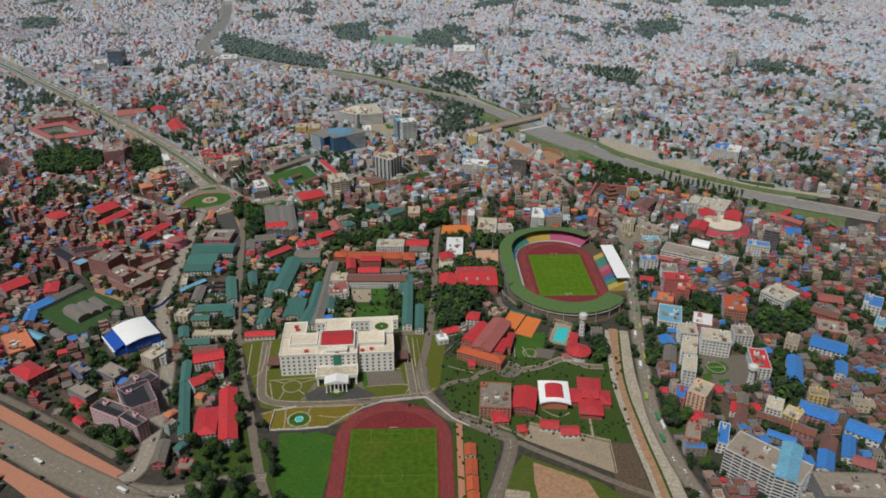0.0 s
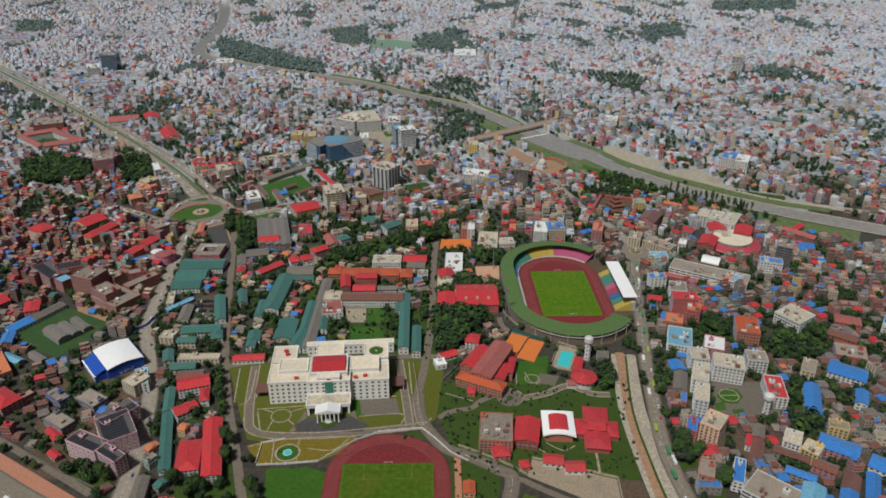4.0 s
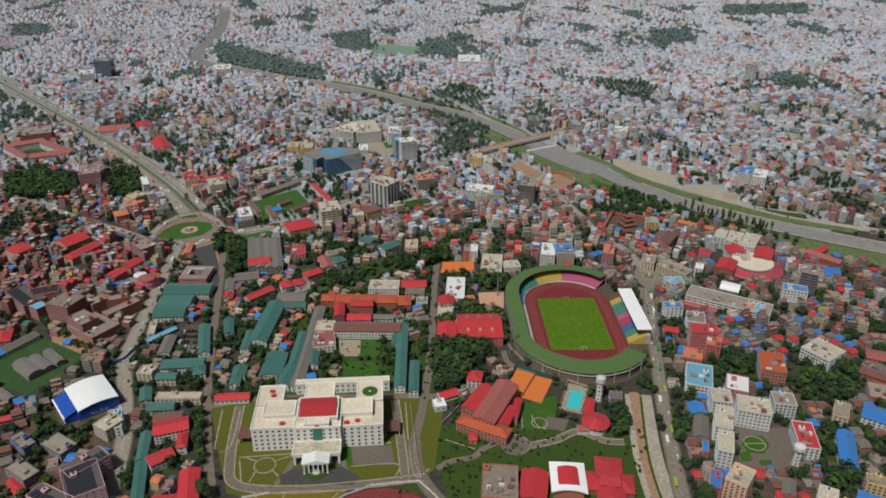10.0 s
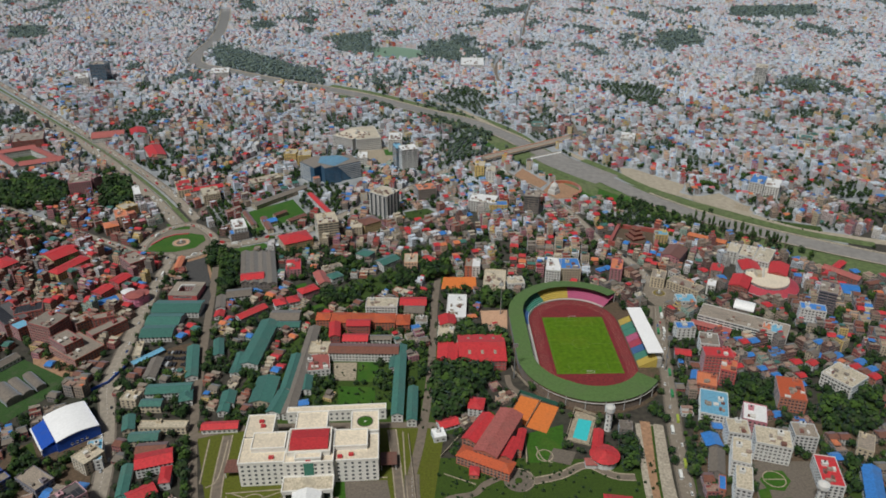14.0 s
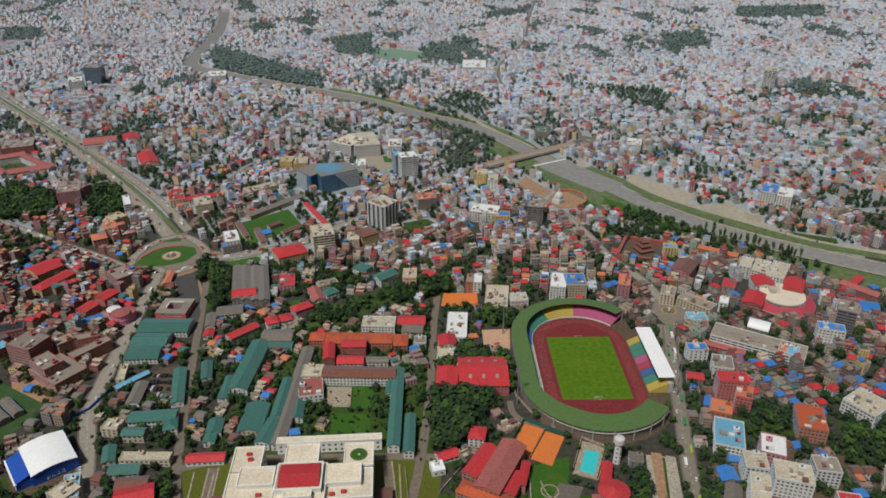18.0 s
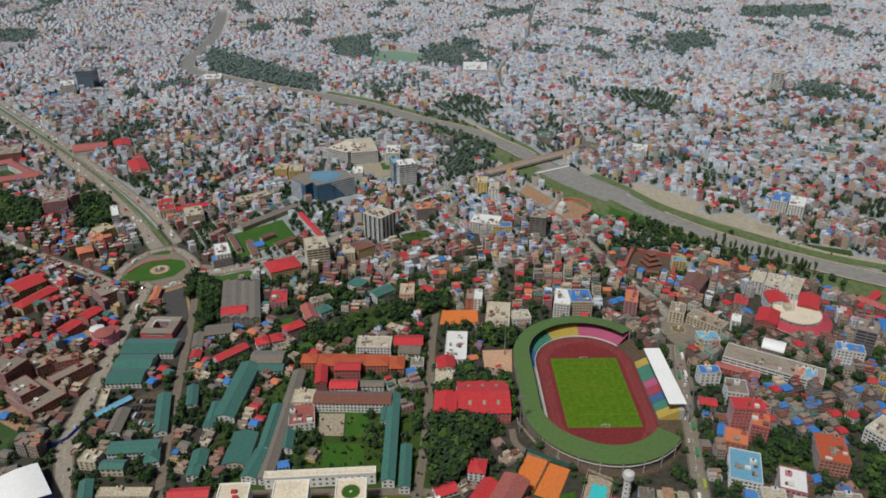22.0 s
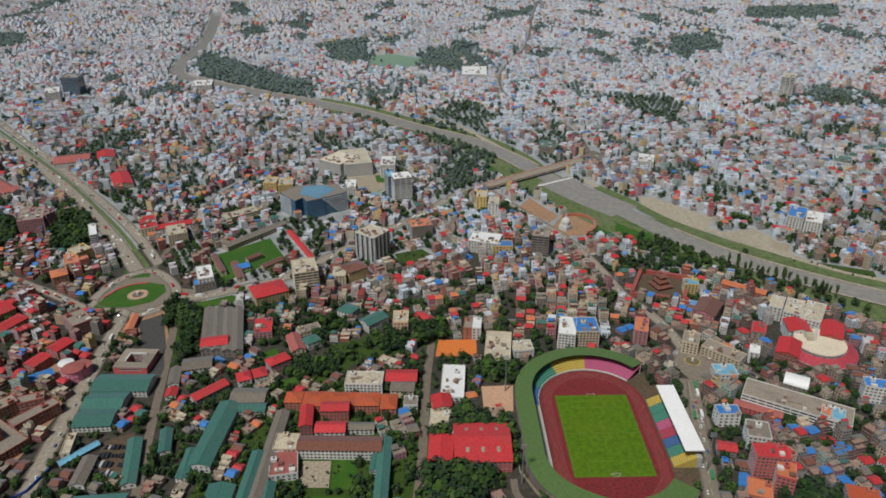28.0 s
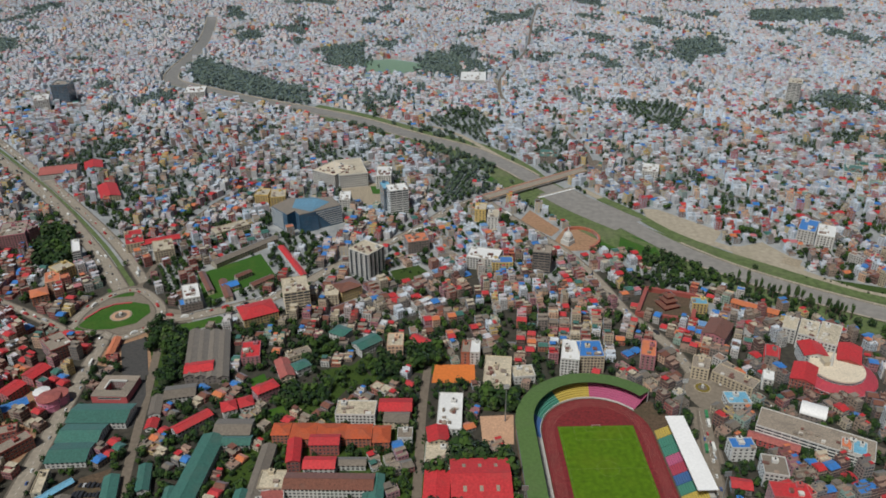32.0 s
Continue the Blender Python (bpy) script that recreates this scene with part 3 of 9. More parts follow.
tagged(new("water", g.mesh("water", WATER)), "broad brown shallow water below the weir", "river", kind="structure")
LINES.append((c, 30))
weir = thing("weir", pose(200, 1398, 0, 0, 0, 30.7), "low concrete weir with a line of white water", "weir")
g = Geo()
g.box(-39, -1.2, 0.2, 39, 1.2, 1.1)
part("sill", g, GROUND["pave_white"], weir)
g = Geo()
g.face([(-38, -4, 0.62), (38, -3.4, 0.62), (38, -1.2, 0.95), (-38, -1.2, 0.95)])
part("white_water", g, mat("white_water", (0.7, 0.72, 0.72), 0.5, 0.3, 3), weir, "strip of white foaming water")
bank([(262, 1372), (296, 1322), (334, 1250), (380, 1194), (436, 1142), (512, 1078), (600, 1034)], 17, 'grass_rough', 11)
bank([(176, 1352), (212, 1308), (256, 1256), (300, 1204)], 12, 'grass_rough', 12)
patch([(321, 1316), (390, 1219), (371, 1202), (340, 1238), (308, 1294)], 'sand')
patch([(407, 1210), (461, 1191), (478, 1143), (450, 1136), (400, 1186)], 'sand')
patch([(171, 1379), (223, 1410), (236, 1344), (211, 1327)], 'dirt')
patch([(221, 1238), (269, 1250), (287, 1202), (274, 1186), (224, 1202)], 'lawn')
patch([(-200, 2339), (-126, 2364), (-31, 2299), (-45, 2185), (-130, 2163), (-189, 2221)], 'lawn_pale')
patch([(-801, 1403), (-738, 1442), (-651, 1367), (-714, 1331)], 'lawn_dark')
patch([(496, 1024), (541, 1014), (574, 968), (544, 958), (506, 987)], 'dirt')
patch([(122, 1521), (145, 1468), (115, 1429), (90, 1451)], 'lawn')

# fields, yards and courts
patch([(-122, 505), (-105, 509), (-84, 501), (-91, 420), (-108, 420)], 'lawn')
patch([(-35, 542), (-14, 553), (17, 533), (17, 514), (-3, 541)], 'lawn_dark')
patch([(17, 533), (35, 521), (52, 510), (58, 492), (54, 472), (16, 472)], 'lawn_dark')
patch([(86.5, 515.7), (153.6, 491.3), (150.9, 453.8), (79.6, 496)], 'lot', 8)
road([(66, 486), (74, 492), (88, 483), (119, 463.5), (150, 443), (185, 424)], 6, 'lane')
patch([(76, 477), (138, 443), (153, 426), (150, 408), (44, 408), (54, 440)], 'field', 7)
patch([(84, 468), (126, 446), (132, 426), (128, 410), (84, 412), (82, 445)], 'dirt', 9, True)
patch([(58, 438), (77, 434.5), (76, 420), (54, 420)], 'pave_pale', 10)
patch([(20, 521), (25.5, 521), (24.5, 408), (19, 408)], 'promenade', 10)
patch([(-161, 535), (-139, 543), (-66, 546), (-75, 527), (-94, 516), (-145, 510)], 'lawn_dry')
patch([(-158, 584), (-114, 586), (-126, 563), (-143, 554), (-152, 555)], 'lawn_olive')
patch([(-192, 646), (-177, 646), (-175, 604), (-181, 592), (-185, 595)], 'lawn_olive')
patch([(-76, 596), (-68, 598), (-64, 574), (-73, 573)], 'lawn')
patch([(-68, 598), (-33, 599), (-28, 575), (-64, 575)], 'pave')
patch([(-68, 571), (-28, 575), (-27, 564), (-54, 561)], 'lawn_olive')
patch([(-22, 656), (-12, 654), (-1, 570), (-11, 566)], 'lawn_olive')
patch([(-42, 654), (-33, 654), (-32, 616), (-38, 611)], 'lawn_olive')
patch([(-208, 659), (15, 666), (5, 570), (-6, 557), (-56, 552), (-127, 535), (-162, 543), (-178, 581)], 'lawn_olive', 2)
road([(-178, 653), (-169, 581), (-156, 552), (-108, 547), (-56, 552), (-4, 560)], 7, 'lane', True)
road([(-33, 661), (-25, 606), (-19, 559)], 6, 'lane', True)
road([(-206, 652), (-161, 663), (-40, 667), (15, 666)], 8, 'lane')
road([(-59, 557), (-68, 564), (-73, 580)], 5, 'lane')
road([(-125, 553), (-119, 565), (-115, 580)], 5, 'lane')
road([(7, 570), (19, 579), (38, 584), (47, 594), (65, 605)], 6, 'lane')
road([(85, 597), (110, 604), (134, 616), (155, 604), (172, 602)], 6, 'lane', True)
patch([(-112, 572), (-73, 573), (-57, 561), (-61, 552), (-120, 553), (-124, 562)], 'tarmac', 14)
patch([(10, 611), (42, 601), (38, 578), (19, 579), (10, 587)], 'lawn_dark')
patch([(13, 568), (26, 570), (31, 557), (23, 546), (13, 549)], 'lawn_dark')
patch([(86, 620), (100, 622), (128, 614), (128, 606), (92, 595), (88, 605)], 'lawn_dark')
patch([(69, 536), (101, 540), (142, 535), (159, 531), (157, 498), (118, 516), (83, 521)], 'lawn_dark')
patch([(86, 655), (122, 668), (118, 640), (110, 620), (86, 619)], 'lawn')
patch([(109, 637), (128, 632), (120.5, 616), (102, 622)], 'pave', 9)
patch([(8, 625), (194, 623), (173, 490), (56, 499), (17, 533), (5, 579)], 'lawn_dark', 2)
patch([(88, 711), (104.3, 702), (87.2, 666), (76, 684)], 'clay')
patch([(105, 700), (121.5, 692), (105.4, 656), (88.2, 664.5)], 'clay')
patch([(122, 648), (137, 689), (154.2, 677.6), (140.3, 641.5)], 'pave_pale')
pool([(127.7, 650.3), (137.1, 675.9), (149, 672.5), (139.4, 645.5)])
patch([(11, 914), (54, 914), (54, 944), (14, 944)], 'clay')
patch([(57, 825), (84, 827), (87, 866), (56, 864)], 'clay_pale')
patch([(-97, 733), (-73, 733), (-75, 763), (-99, 763)], 'pave_pale')
patch([(-71, 732), (-50, 730), (-53, 765), (-73, 765)], 'lawn')
patch([(-86, 695), (-51, 693), (-53, 722), (-89, 724)], 'lawn')
patch([(-452, 718), (-418, 768), (-359, 735), (-358, 717), (-385, 669), (-431, 689)], 'crop')
patch([(-349, 1002), (-325, 995), (-300, 1021), (-287, 1038), (-306, 1063), (-346, 1110), (-375, 1103), (-392, 1058), (-388, 1014)], 'asphalt', 4)
patch([(-294, 1021), (-258, 1026), (-262, 1048), (-304, 1057)], 'asphalt', 4)
patch([(-148, 1441), (-103, 1448), (-65, 1428), (-31, 1333), (-85, 1346), (-133, 1393)], 'pave_pale')
patch([(-96, 1428), (-75, 1428), (-70, 1397), (-89, 1395)], 'lawn', 8)
patch([(317, 1334), (340, 1329), (408, 1252), (388, 1221), (359, 1234), (316, 1300)], 'sand', 12)
patch([(408, 1203), (451, 1219), (476, 1164), (445, 1145), (407, 1183)], 'sand', 12)
patch([(463, 1177), (482, 1166), (466, 1142), (449, 1153)], 'pave_pale', 13)
patch([(460, 1130), (554, 1093), (548, 1072), (474, 1098)], 'lawn_dark', 12)
patch([(268, 1250), (304, 1222), (305, 1179), (252, 1196)], 'lawn', 12)
patch([(-385, 1009), (-378, 1038), (-366, 1062), (-346, 1071), (-320, 1064), (-312, 1047), (-320, 1024), (-342, 1012)], 'lawn', 14)
patch([(-384, 1100), (-350, 1103), (-345, 1084), (-371, 1079)], 'lawn')
patch([(-281, 1015), (-231, 1039), (-217, 1029), (-265, 1001)], 'lawn')
patch([(-286, 1136), (-219, 1192), (-188, 1135), (-241, 1078), (-257, 1071)], 'lawn')
patch([(-45, 1143), (-10, 1158), (12, 1128), (-36, 1114)], 'lawn_dark')
patch([(274, 600), (284, 610), (297, 610), (299, 598), (289, 587), (276, 589)], 'lawn')
patch([(275, 621), (330, 621), (325, 574), (262, 567)], 'pave', 2)
patch([(-320, 981), (-298, 997), (-271, 928), (-297, 928)], 'tarmac', 14)
patch([(-455, 560), (-397, 530), (-321, 485), (-262, 452), (-258, 461), (-335, 507), (-408, 551), (-468, 581)], 'promenade', 13)
patch([(-446, 510), (-371, 479), (-312, 446), (-282, 428), (-318, 429), (-359, 457), (-433, 488)], 'promenade', 13)
bank([(200, 668), (188, 581), (187, 508), (189, 454), (190, 416), (191, 383)], 25, 'pave_white', 5)
bank([(208, 668), (192, 588), (189, 522), (192, 455), (193, 416), (194, 383)], 7, 'pave_white', 8)
bank([(197, 672), (185, 574), (184, 493), (186, 454), (186, 416), (187, 383)], 9, 'dirt', 6)
bank([(202, 666), (188, 578), (187, 507), (189, 455), (190, 416), (191, 383)], 2.2, 'lawn_dark', 9)
bank([(246, 1398), (300, 1308), (351, 1243), (404, 1193), (453, 1145), (513, 1084), (578, 1053), (643, 1028)], 9, 'sand', 10)
patch([(-461, 911), (-359, 911), (-335, 824), (-345, 737), (-383, 721), (-462, 865)], 'dirt', 1, True)
patch([(-343, 949), (-320, 1015), (-288, 1015), (-259, 928)], 'dirt', 1, True)
path([(-129.0, 574.5), (-130.2, 579.0), (-133.5, 582.3), (-138.0, 583.5), (-142.5, 582.3), (-145.8, 579.0), (-147.0, 574.5), (-145.8, 570.0), (-142.5, 566.7), (-138.0, 565.5), (-133.5, 566.7), (-130.2, 570.0), (-129.0, 574.5)], 1.6)
path([(-157, 584), (-145, 579)], 1.6)
path([(-132, 579), (-116, 587)], 1.6)
path([(-131, 569), (-124, 562)], 1.6)
path([(-144, 570), (-147, 555)], 1.6)
path([(-162, 584), (-114, 589)], 1.8)
path([(-161, 581), (-153, 554)], 1.8)
path([(-159, 534), (-138, 541), (-108, 545), (-66, 546)], 1.8)
path([(-116, 544), (-116, 535)], 1.6)
path([(-115, 522), (-114, 511)], 1.6)
path([(-138, 541), (-135, 512)], 1.6)
path([(-121, 529), (-136, 527)], 1.6)
path([(-107, 531), (-85, 529), (-72, 544)], 1.6)
path([(-193, 648), (-186, 594)], 1.8)
path([(-176, 646), (-173, 601), (-180, 590)], 1.8)
path([(-75, 600), (-33, 602)], 1.6)
path([(-66, 573), (-27, 576), (-27, 562)], 1.6)
path([(-23, 658), (-13, 566), (1, 570)], 1.8)
path([(72, 532), (85, 534), (99, 524)], 1.6)
path([(101, 536), (115, 526), (126, 532)], 1.6)
path([(143, 527), (141, 498)], 3)
path([(94, 639), (98, 624), (106, 619)], 1.6)
path([(14, 606), (40, 594)], 1.6)
path([(86, 652), (84, 619)], 1.6)
path([(107.3, 627.8), (106.3, 631.3), (103.8, 633.8), (100.3, 634.8), (96.8, 633.8), (94.2, 631.3), (93.3, 627.8), (94.2, 624.3), (96.8, 621.7), (100.3, 620.8), (103.8, 621.7), (106.3, 624.3), (107.3, 627.8)], 1.6)
path([(295.1, 600.2), (293.9, 604.7), (290.6, 608.0), (286.1, 609.2), (281.6, 608.0), (278.3, 604.7), (277.1, 600.2), (278.3, 595.7), (281.6, 592.4), (286.1, 591.2), (290.6, 592.4), (293.9, 595.7), (295.1, 600.2)], 1.4)
path([(278, 600), (295, 600)], 1.4)
path([(-377, 1013), (-353, 1051), (-327, 1059)], 3)
path([(-376, 1011), (-343, 1017), (-319, 1030)], 3)
patch([(-189, 661), (9, 662), (7, 845), (-121, 886), (-166, 844), (-177, 773)], 'lawn_dark', 1, True)
patch([(237, 659), (278, 678), (458, 658), (366, 491), (212, 493)], 'yard', 1, True)
patch([(-362, 637), (-301, 663), (-259, 550), (-262, 497), (-334, 497), (-359, 565)], 'yard', 1, True)
patch([(-138, 507), (-118, 508), (-104, 431), (-127, 431)], 'lawn', 5)
patch([(156, 494), (174, 490), (176, 424), (145, 424)], 'yard', 1, True)
patch([(16, 484), (54, 478), (42, 426), (12, 426)], 'lawn_dark', 5)
patch([(268, 588), (278, 591), (276, 579), (266, 577)], 'lawn', 8)
patch([(281, 579), (292, 580), (291, 574), (281, 573)], 'lawn', 8)
patch([(-277, 788), (-255, 799), (-242, 742), (-273, 742)], 'yard')
patch([(262, 928), (287, 932), (297, 908), (294, 883), (273, 869), (260, 876), (249, 901)], 'asphalt', 7)
patch([(-101, 935), (-64, 945), (-43, 917), (-72, 908), (-93, 918)], 'lawn_dark')
patch([(-142, 873), (-126, 880), (-121, 866), (-135, 859)], 'lawn')
patch([(-169, 920), (-156, 930), (-148, 913), (-161, 907)], 'lawn')

# cantonment and ministry quarter
bld("office_block", -280.1, 561.2, 33.8, 17.2, 51.1, 17.0, "f", "dk", "l", "five-storey office block, light pink plaster walls, flat dark panelled roof", True)
bld("office_block", -274.0, 542.1, 27.7, 36.8, 32.8, 17.0, "f", "dk", "l", "five-storey office block, light pink plaster walls, flat dark panelled roof", True)
bld("office_block", -290.6, 523.3, 34.5, 15.3, -26.5, 17.0, "f", "dk", "l", "five-storey office block, light pink plaster walls, flat dark panelled roof", True)
bld("office_block", -265.3, 508.7, 25.5, 11.2, -33.4, 17.0, "f", "dk", "l", "five-storey office block, light pink plaster walls, flat dark panelled roof", True)
bld("villa", -399.3, 591.3, 30.6, 19.6, -34.0, 10.0, "h", "rt", "p", "three-storey villa, pink plaster walls, hipped red tin roof")
bld("house", -381.7, 597.2, 13.5, 8.1, 53.1, 8.0, "f", "co", "b", "two-storey house, red brick walls, flat grey concrete roof")
bld("house", -333.4, 561.3, 27.8, 13.9, -32.9, 8.0, "f", "co", "k", "two-storey house, dark panelled walls, flat grey concrete roof")
bld("house", -350.3, 595.8, 24.9, 10.9, -36.2, 9.0, "f", "co", "n", "three-storey house, navy blue walls, flat grey concrete roof")
bld("house", -318.3, 593.4, 27.9, 16.4, -31.5, 7.0, "f", "co", "k", "two-storey house, dark panelled walls, flat grey concrete roof")
bld("shed", -332.8, 547.9, 19.0, 8.1, -42.8, 4.0, "g", "rt", "g", "single-storey shed, grey concrete walls, gabled red tin roof")
bld("shed", -320.6, 521.9, 12.4, 6.3, -37.7, 4.0, "g", "rt", "g", "single-storey shed, grey concrete walls, gabled red tin roof")
bld("house", -232.1, 477.6, 10.3, 27.5, 7.7, 7.0, "g", "gy", "r", "two-storey house, red painted walls, gabled grey sheet roof")
bld("house", -208.4, 464.4, 12.9, 11.5, -0.8, 5.0, "f", "co", "r", "two-storey house, red painted walls, flat grey concrete roof")
bld("shed", -230.9, 537.5, 8.9, 76.4, 15.5, 5.0, "g", "gt", "w", "two-storey shed, white plaster walls, gabled green tin roof")
bld("shed", -246.1, 593.8, 8.4, 35.4, 12.9, 5.0, "g", "gt", "w", "two-storey shed, white plaster walls, gabled green tin roof")
bld("barracks", -203.7, 514.4, 18.7, 36.7, 9.6, 9.0, "h", "rt", "w", "three-storey barracks, white plaster walls, hipped red tin roof", True)
bld("barracks", -186.9, 525.0, 15.3, 73.4, 13.6, 9.0, "g", "rt", "w", "three-storey barracks, white plaster walls, gabled red tin roof", True)
bld("barracks", -225.9, 577.3, 20.6, 13.6, 38.1, 8.0, "g", "rt", "w", "two-storey barracks, white plaster walls, gabled red tin roof")
bld("barracks", -228.2, 613.5, 29.0, 18.2, 18.1, 10.0, "g", "rt", "w", "three-storey barracks, white plaster walls, gabled red tin roof", True)
bld("barracks", -235.6, 628.1, 24.5, 13.1, 6.1, 8.0, "g", "br", "w", "two-storey barracks, white plaster walls, gabled brown tin roof")
bld("barracks", -213.5, 597.2, 8.0, 18.8, 11.7, 8.0, "h", "rt", "w", "two-storey barracks, white plaster walls, hipped red tin roof")
bld("apartment_house", -283.7, 615.6, 17.9, 18.9, -32.6, 12.0, "f", "cr", "c", "four-storey apartment house, cream plaster walls, flat cream concrete roof")
bld("apartment_house", -281.1, 622.2, 11.9, 27.0, 20.1, 10.0, "f", "lb", "w", "three-storey apartment house, white plaster walls, flat light blue tin roof")
bld("greenhouse", -402.5, 707.1, 33.1, 15.0, -37.3, 4.0, "a", "gy", "g", "single-storey greenhouse, grey concrete walls, arched grey sheet roof")
bld("greenhouse", -394.0, 717.2, 31.9, 9.8, -37.5, 4.0, "a", "gy", "g", "single-storey greenhouse, grey concrete walls, arched grey sheet roof")
bld("greenhouse", -386.2, 727.6, 30.8, 9.1, -40.1, 4.0, "a", "gy", "g", "single-storey greenhouse, grey concrete walls, arched grey sheet roof")
bld("greenhouse", -403.6, 665.2, 24.1, 7.4, -35.7, 4.0, "a", "gy", "g", "single-storey greenhouse, grey concrete walls, arched grey sheet roof")
bld("shed", -451.9, 726.0, 28.5, 14.7, 57.7, 5.0, "g", "bt", "w", "two-storey shed, white plaster walls, gabled blue tin roof")
bld("shed", -434.0, 753.1, 37.0, 12.0, 59.9, 5.0, "g", "gy", "w", "two-storey shed, white plaster walls, gabled grey sheet roof")
bld("shed", -450.3, 697.3, 11.7, 21.4, 14.7, 6.0, "g", "bt", "o", "two-storey shed, orange brick walls, gabled blue tin roof")
bld("shed", -427.9, 662.1, 27.4, 8.4, -28.2, 5.0, "g", "lb", "g", "two-storey shed, grey concrete walls, gabled light blue tin roof")
bld("courtyard_house", -437.0, 644.8, 24.6, 44.4, 39.0, 8.0, "f", "or", "o", "two-storey courtyard house, orange brick walls, flat orange tile roof")
bld("house", -502.0, 765.8, 29.4, 22.8, 53.0, 9.0, "g", "rt", "p", "three-storey house, pink plaster walls, gabled red tin roof")
bld("house", -453.9, 759.5, 15.3, 23.8, 19.7, 8.0, "h", "rt", "p", "two-storey house, pink plaster walls, hipped red tin roof")
bld("workshop", -288.7, 861.8, 53.4, 25.9, 0.1, 7.0, "g", "gt", "w", "two-storey workshop, white plaster walls, gabled green tin roof")
bld("workshop", -295.2, 836.0, 36.3, 24.3, 0.1, 6.0, "g", "gt", "w", "two-storey workshop, white plaster walls, gabled green tin roof")
bld("workshop", -294.2, 811.9, 33.5, 23.9, 3.3, 6.0, "g", "gt", "w", "two-storey workshop, white plaster walls, gabled green tin roof")
bld("house", -302.8, 777.9, 7.9, 25.9, 11.2, 6.0, "f", "cr", "c", "two-storey house, cream plaster walls, flat cream concrete roof")
bld("shed", -290.7, 769.3, 33.9, 6.4, 49.2, 4.0, "g", "lb", "g", "single-storey shed, grey concrete walls, gabled light blue tin roof")
bld("shed", -277.0, 747.4, 11.7, 32.5, 4.3, 5.0, "g", "gy", "w", "two-storey shed, white plaster walls, gabled grey sheet roof")
bld("shed", -241.3, 758.9, 11.4, 55.1, 14.8, 5.0, "g", "gt", "w", "two-storey shed, white plaster walls, gabled green tin roof")
bld("office_block", -248.3, 710.4, 41.1, 14.8, 5.2, 8.0, "g", "gt", "w", "two-storey office block, white plaster walls, gabled green tin roof", True)
bld("office_block", -229.5, 701.0, 11.5, 16.2, 14.7, 7.0, "h", "gt", "w", "two-storey office block, white plaster walls, hipped green tin roof")
bld("house", -279.2, 696.9, 15.5, 13.1, -7.6, 9.0, "f", "cr", "c", "three-storey house, cream plaster walls, flat cream concrete roof")
bld("house", -257.3, 688.9, 19.1, 10.4, 0.1, 8.0, "g", "gt", "c", "two-storey house, cream plaster walls, gabled green tin roof")
cy = thing("courtyard_house", pose(-291, 901, 0, 0, 0, -2), "low courtyard house, grey concrete roof, white arcade and red walls", "courtyard house")
FOOT.append((-291, 901, 38, 38, -2))
for x0, y0, x1, y1 in ((-17, -16, 17, -7), (-17, 7, 17, 16), (-17, -7, -8, 7), (8, -7, 17, 7)):
    c = Geo()
    c.box(x0, y0, -0.3, x1, y1, 7.6)
    part("wing", c, WALL["r"], cy)
    c = Geo()
    c.box(x0 - 0.3, y0 - 0.3, 7.6, x1 + 0.3, y1 + 0.3, 8.1, 0, True)
    part("roof", c, ROOF["co"], cy)
for k in range(9):
    part("window", pane(2.4, 1.6), None, cy, at=pose(-9.6 + 2.4 * k, -16.02, 4.8))
    c = Geo()
    c.box(-8 + 2 * k - 0.35, 6.2, 0, -8 + 2 * k + 0.35, 6.9, 9.4)
    part("arcade_pier", c, WALL["w"], cy, "white arcade pier")
for x0, y0, x1, y1 in ((-8.4, 5.8, 8.6, 7.2), (-8.6, -6, -7.2, 5.8)):
    c = Geo()
    c.box(x0, y0, 8.15, x1, y1, 9.9)
    part("arcade_beam", c, WALL["w"], cy, "white arcade beam")
patch([(-300, 940), (-280, 942), (-262, 897), (-257, 850), (-266, 850), (-271, 880)], 'tarmac', 13)
bld("shed", -222.0, 784.1, 8.9, 28.4, 13.9, 5.0, "g", "gt", "w", "two-storey shed, white plaster walls, gabled green tin roof")
bld("shed", -194.1, 751.1, 8.9, 24.6, 0.3, 5.0, "g", "gt", "w", "two-storey shed, white plaster walls, gabled green tin roof")
bld("shed", -189.1, 698.8, 12.8, 17.8, 4.6, 6.0, "g", "gt", "w", "two-storey shed, white plaster walls, gabled green tin roof")
bld("shed", -238.9, 850.8, 10.0, 12.6, 6.5, 4.0, "g", "rt", "w", "single-storey shed, white plaster walls, gabled red tin roof")
bld("workshop", -234.6, 956.0, 10.3, 84.0, 13.1, 8.0, "g", "gy", "g", "two-storey workshop, grey concrete walls, gabled grey sheet roof")
bld("workshop", -223.9, 955.7, 10.2, 84.1, 13.5, 8.2, "g", "gy", "g", "three-storey workshop, grey concrete walls, gabled grey sheet roof")
bld("workshop", -212.9, 955.4, 10.2, 85.1, 13.6, 8.0, "g", "gy", "g", "two-storey workshop, grey concrete walls, gabled grey sheet roof")
bld("workshop", -201.8, 955.1, 10.2, 85.1, 13.6, 8.2, "g", "gy", "g", "three-storey workshop, grey concrete walls, gabled grey sheet roof")
bld("office_block", -219.1, 928.6, 26.6, 17.1, 11.6, 10.0, "g", "rt", "w", "three-storey office block, white plaster walls, gabled red tin roof")
bld("workshop", -227.3, 895.0, 28.0, 19.2, 11.8, 6.0, "g", "gy", "w", "two-storey workshop, white plaster walls, gabled grey sheet roof")
bld("shed", -244.1, 875.8, 10.1, 27.5, 11.6, 5.0, "g", "gy", "w", "two-storey shed, white plaster walls, gabled grey sheet roof")
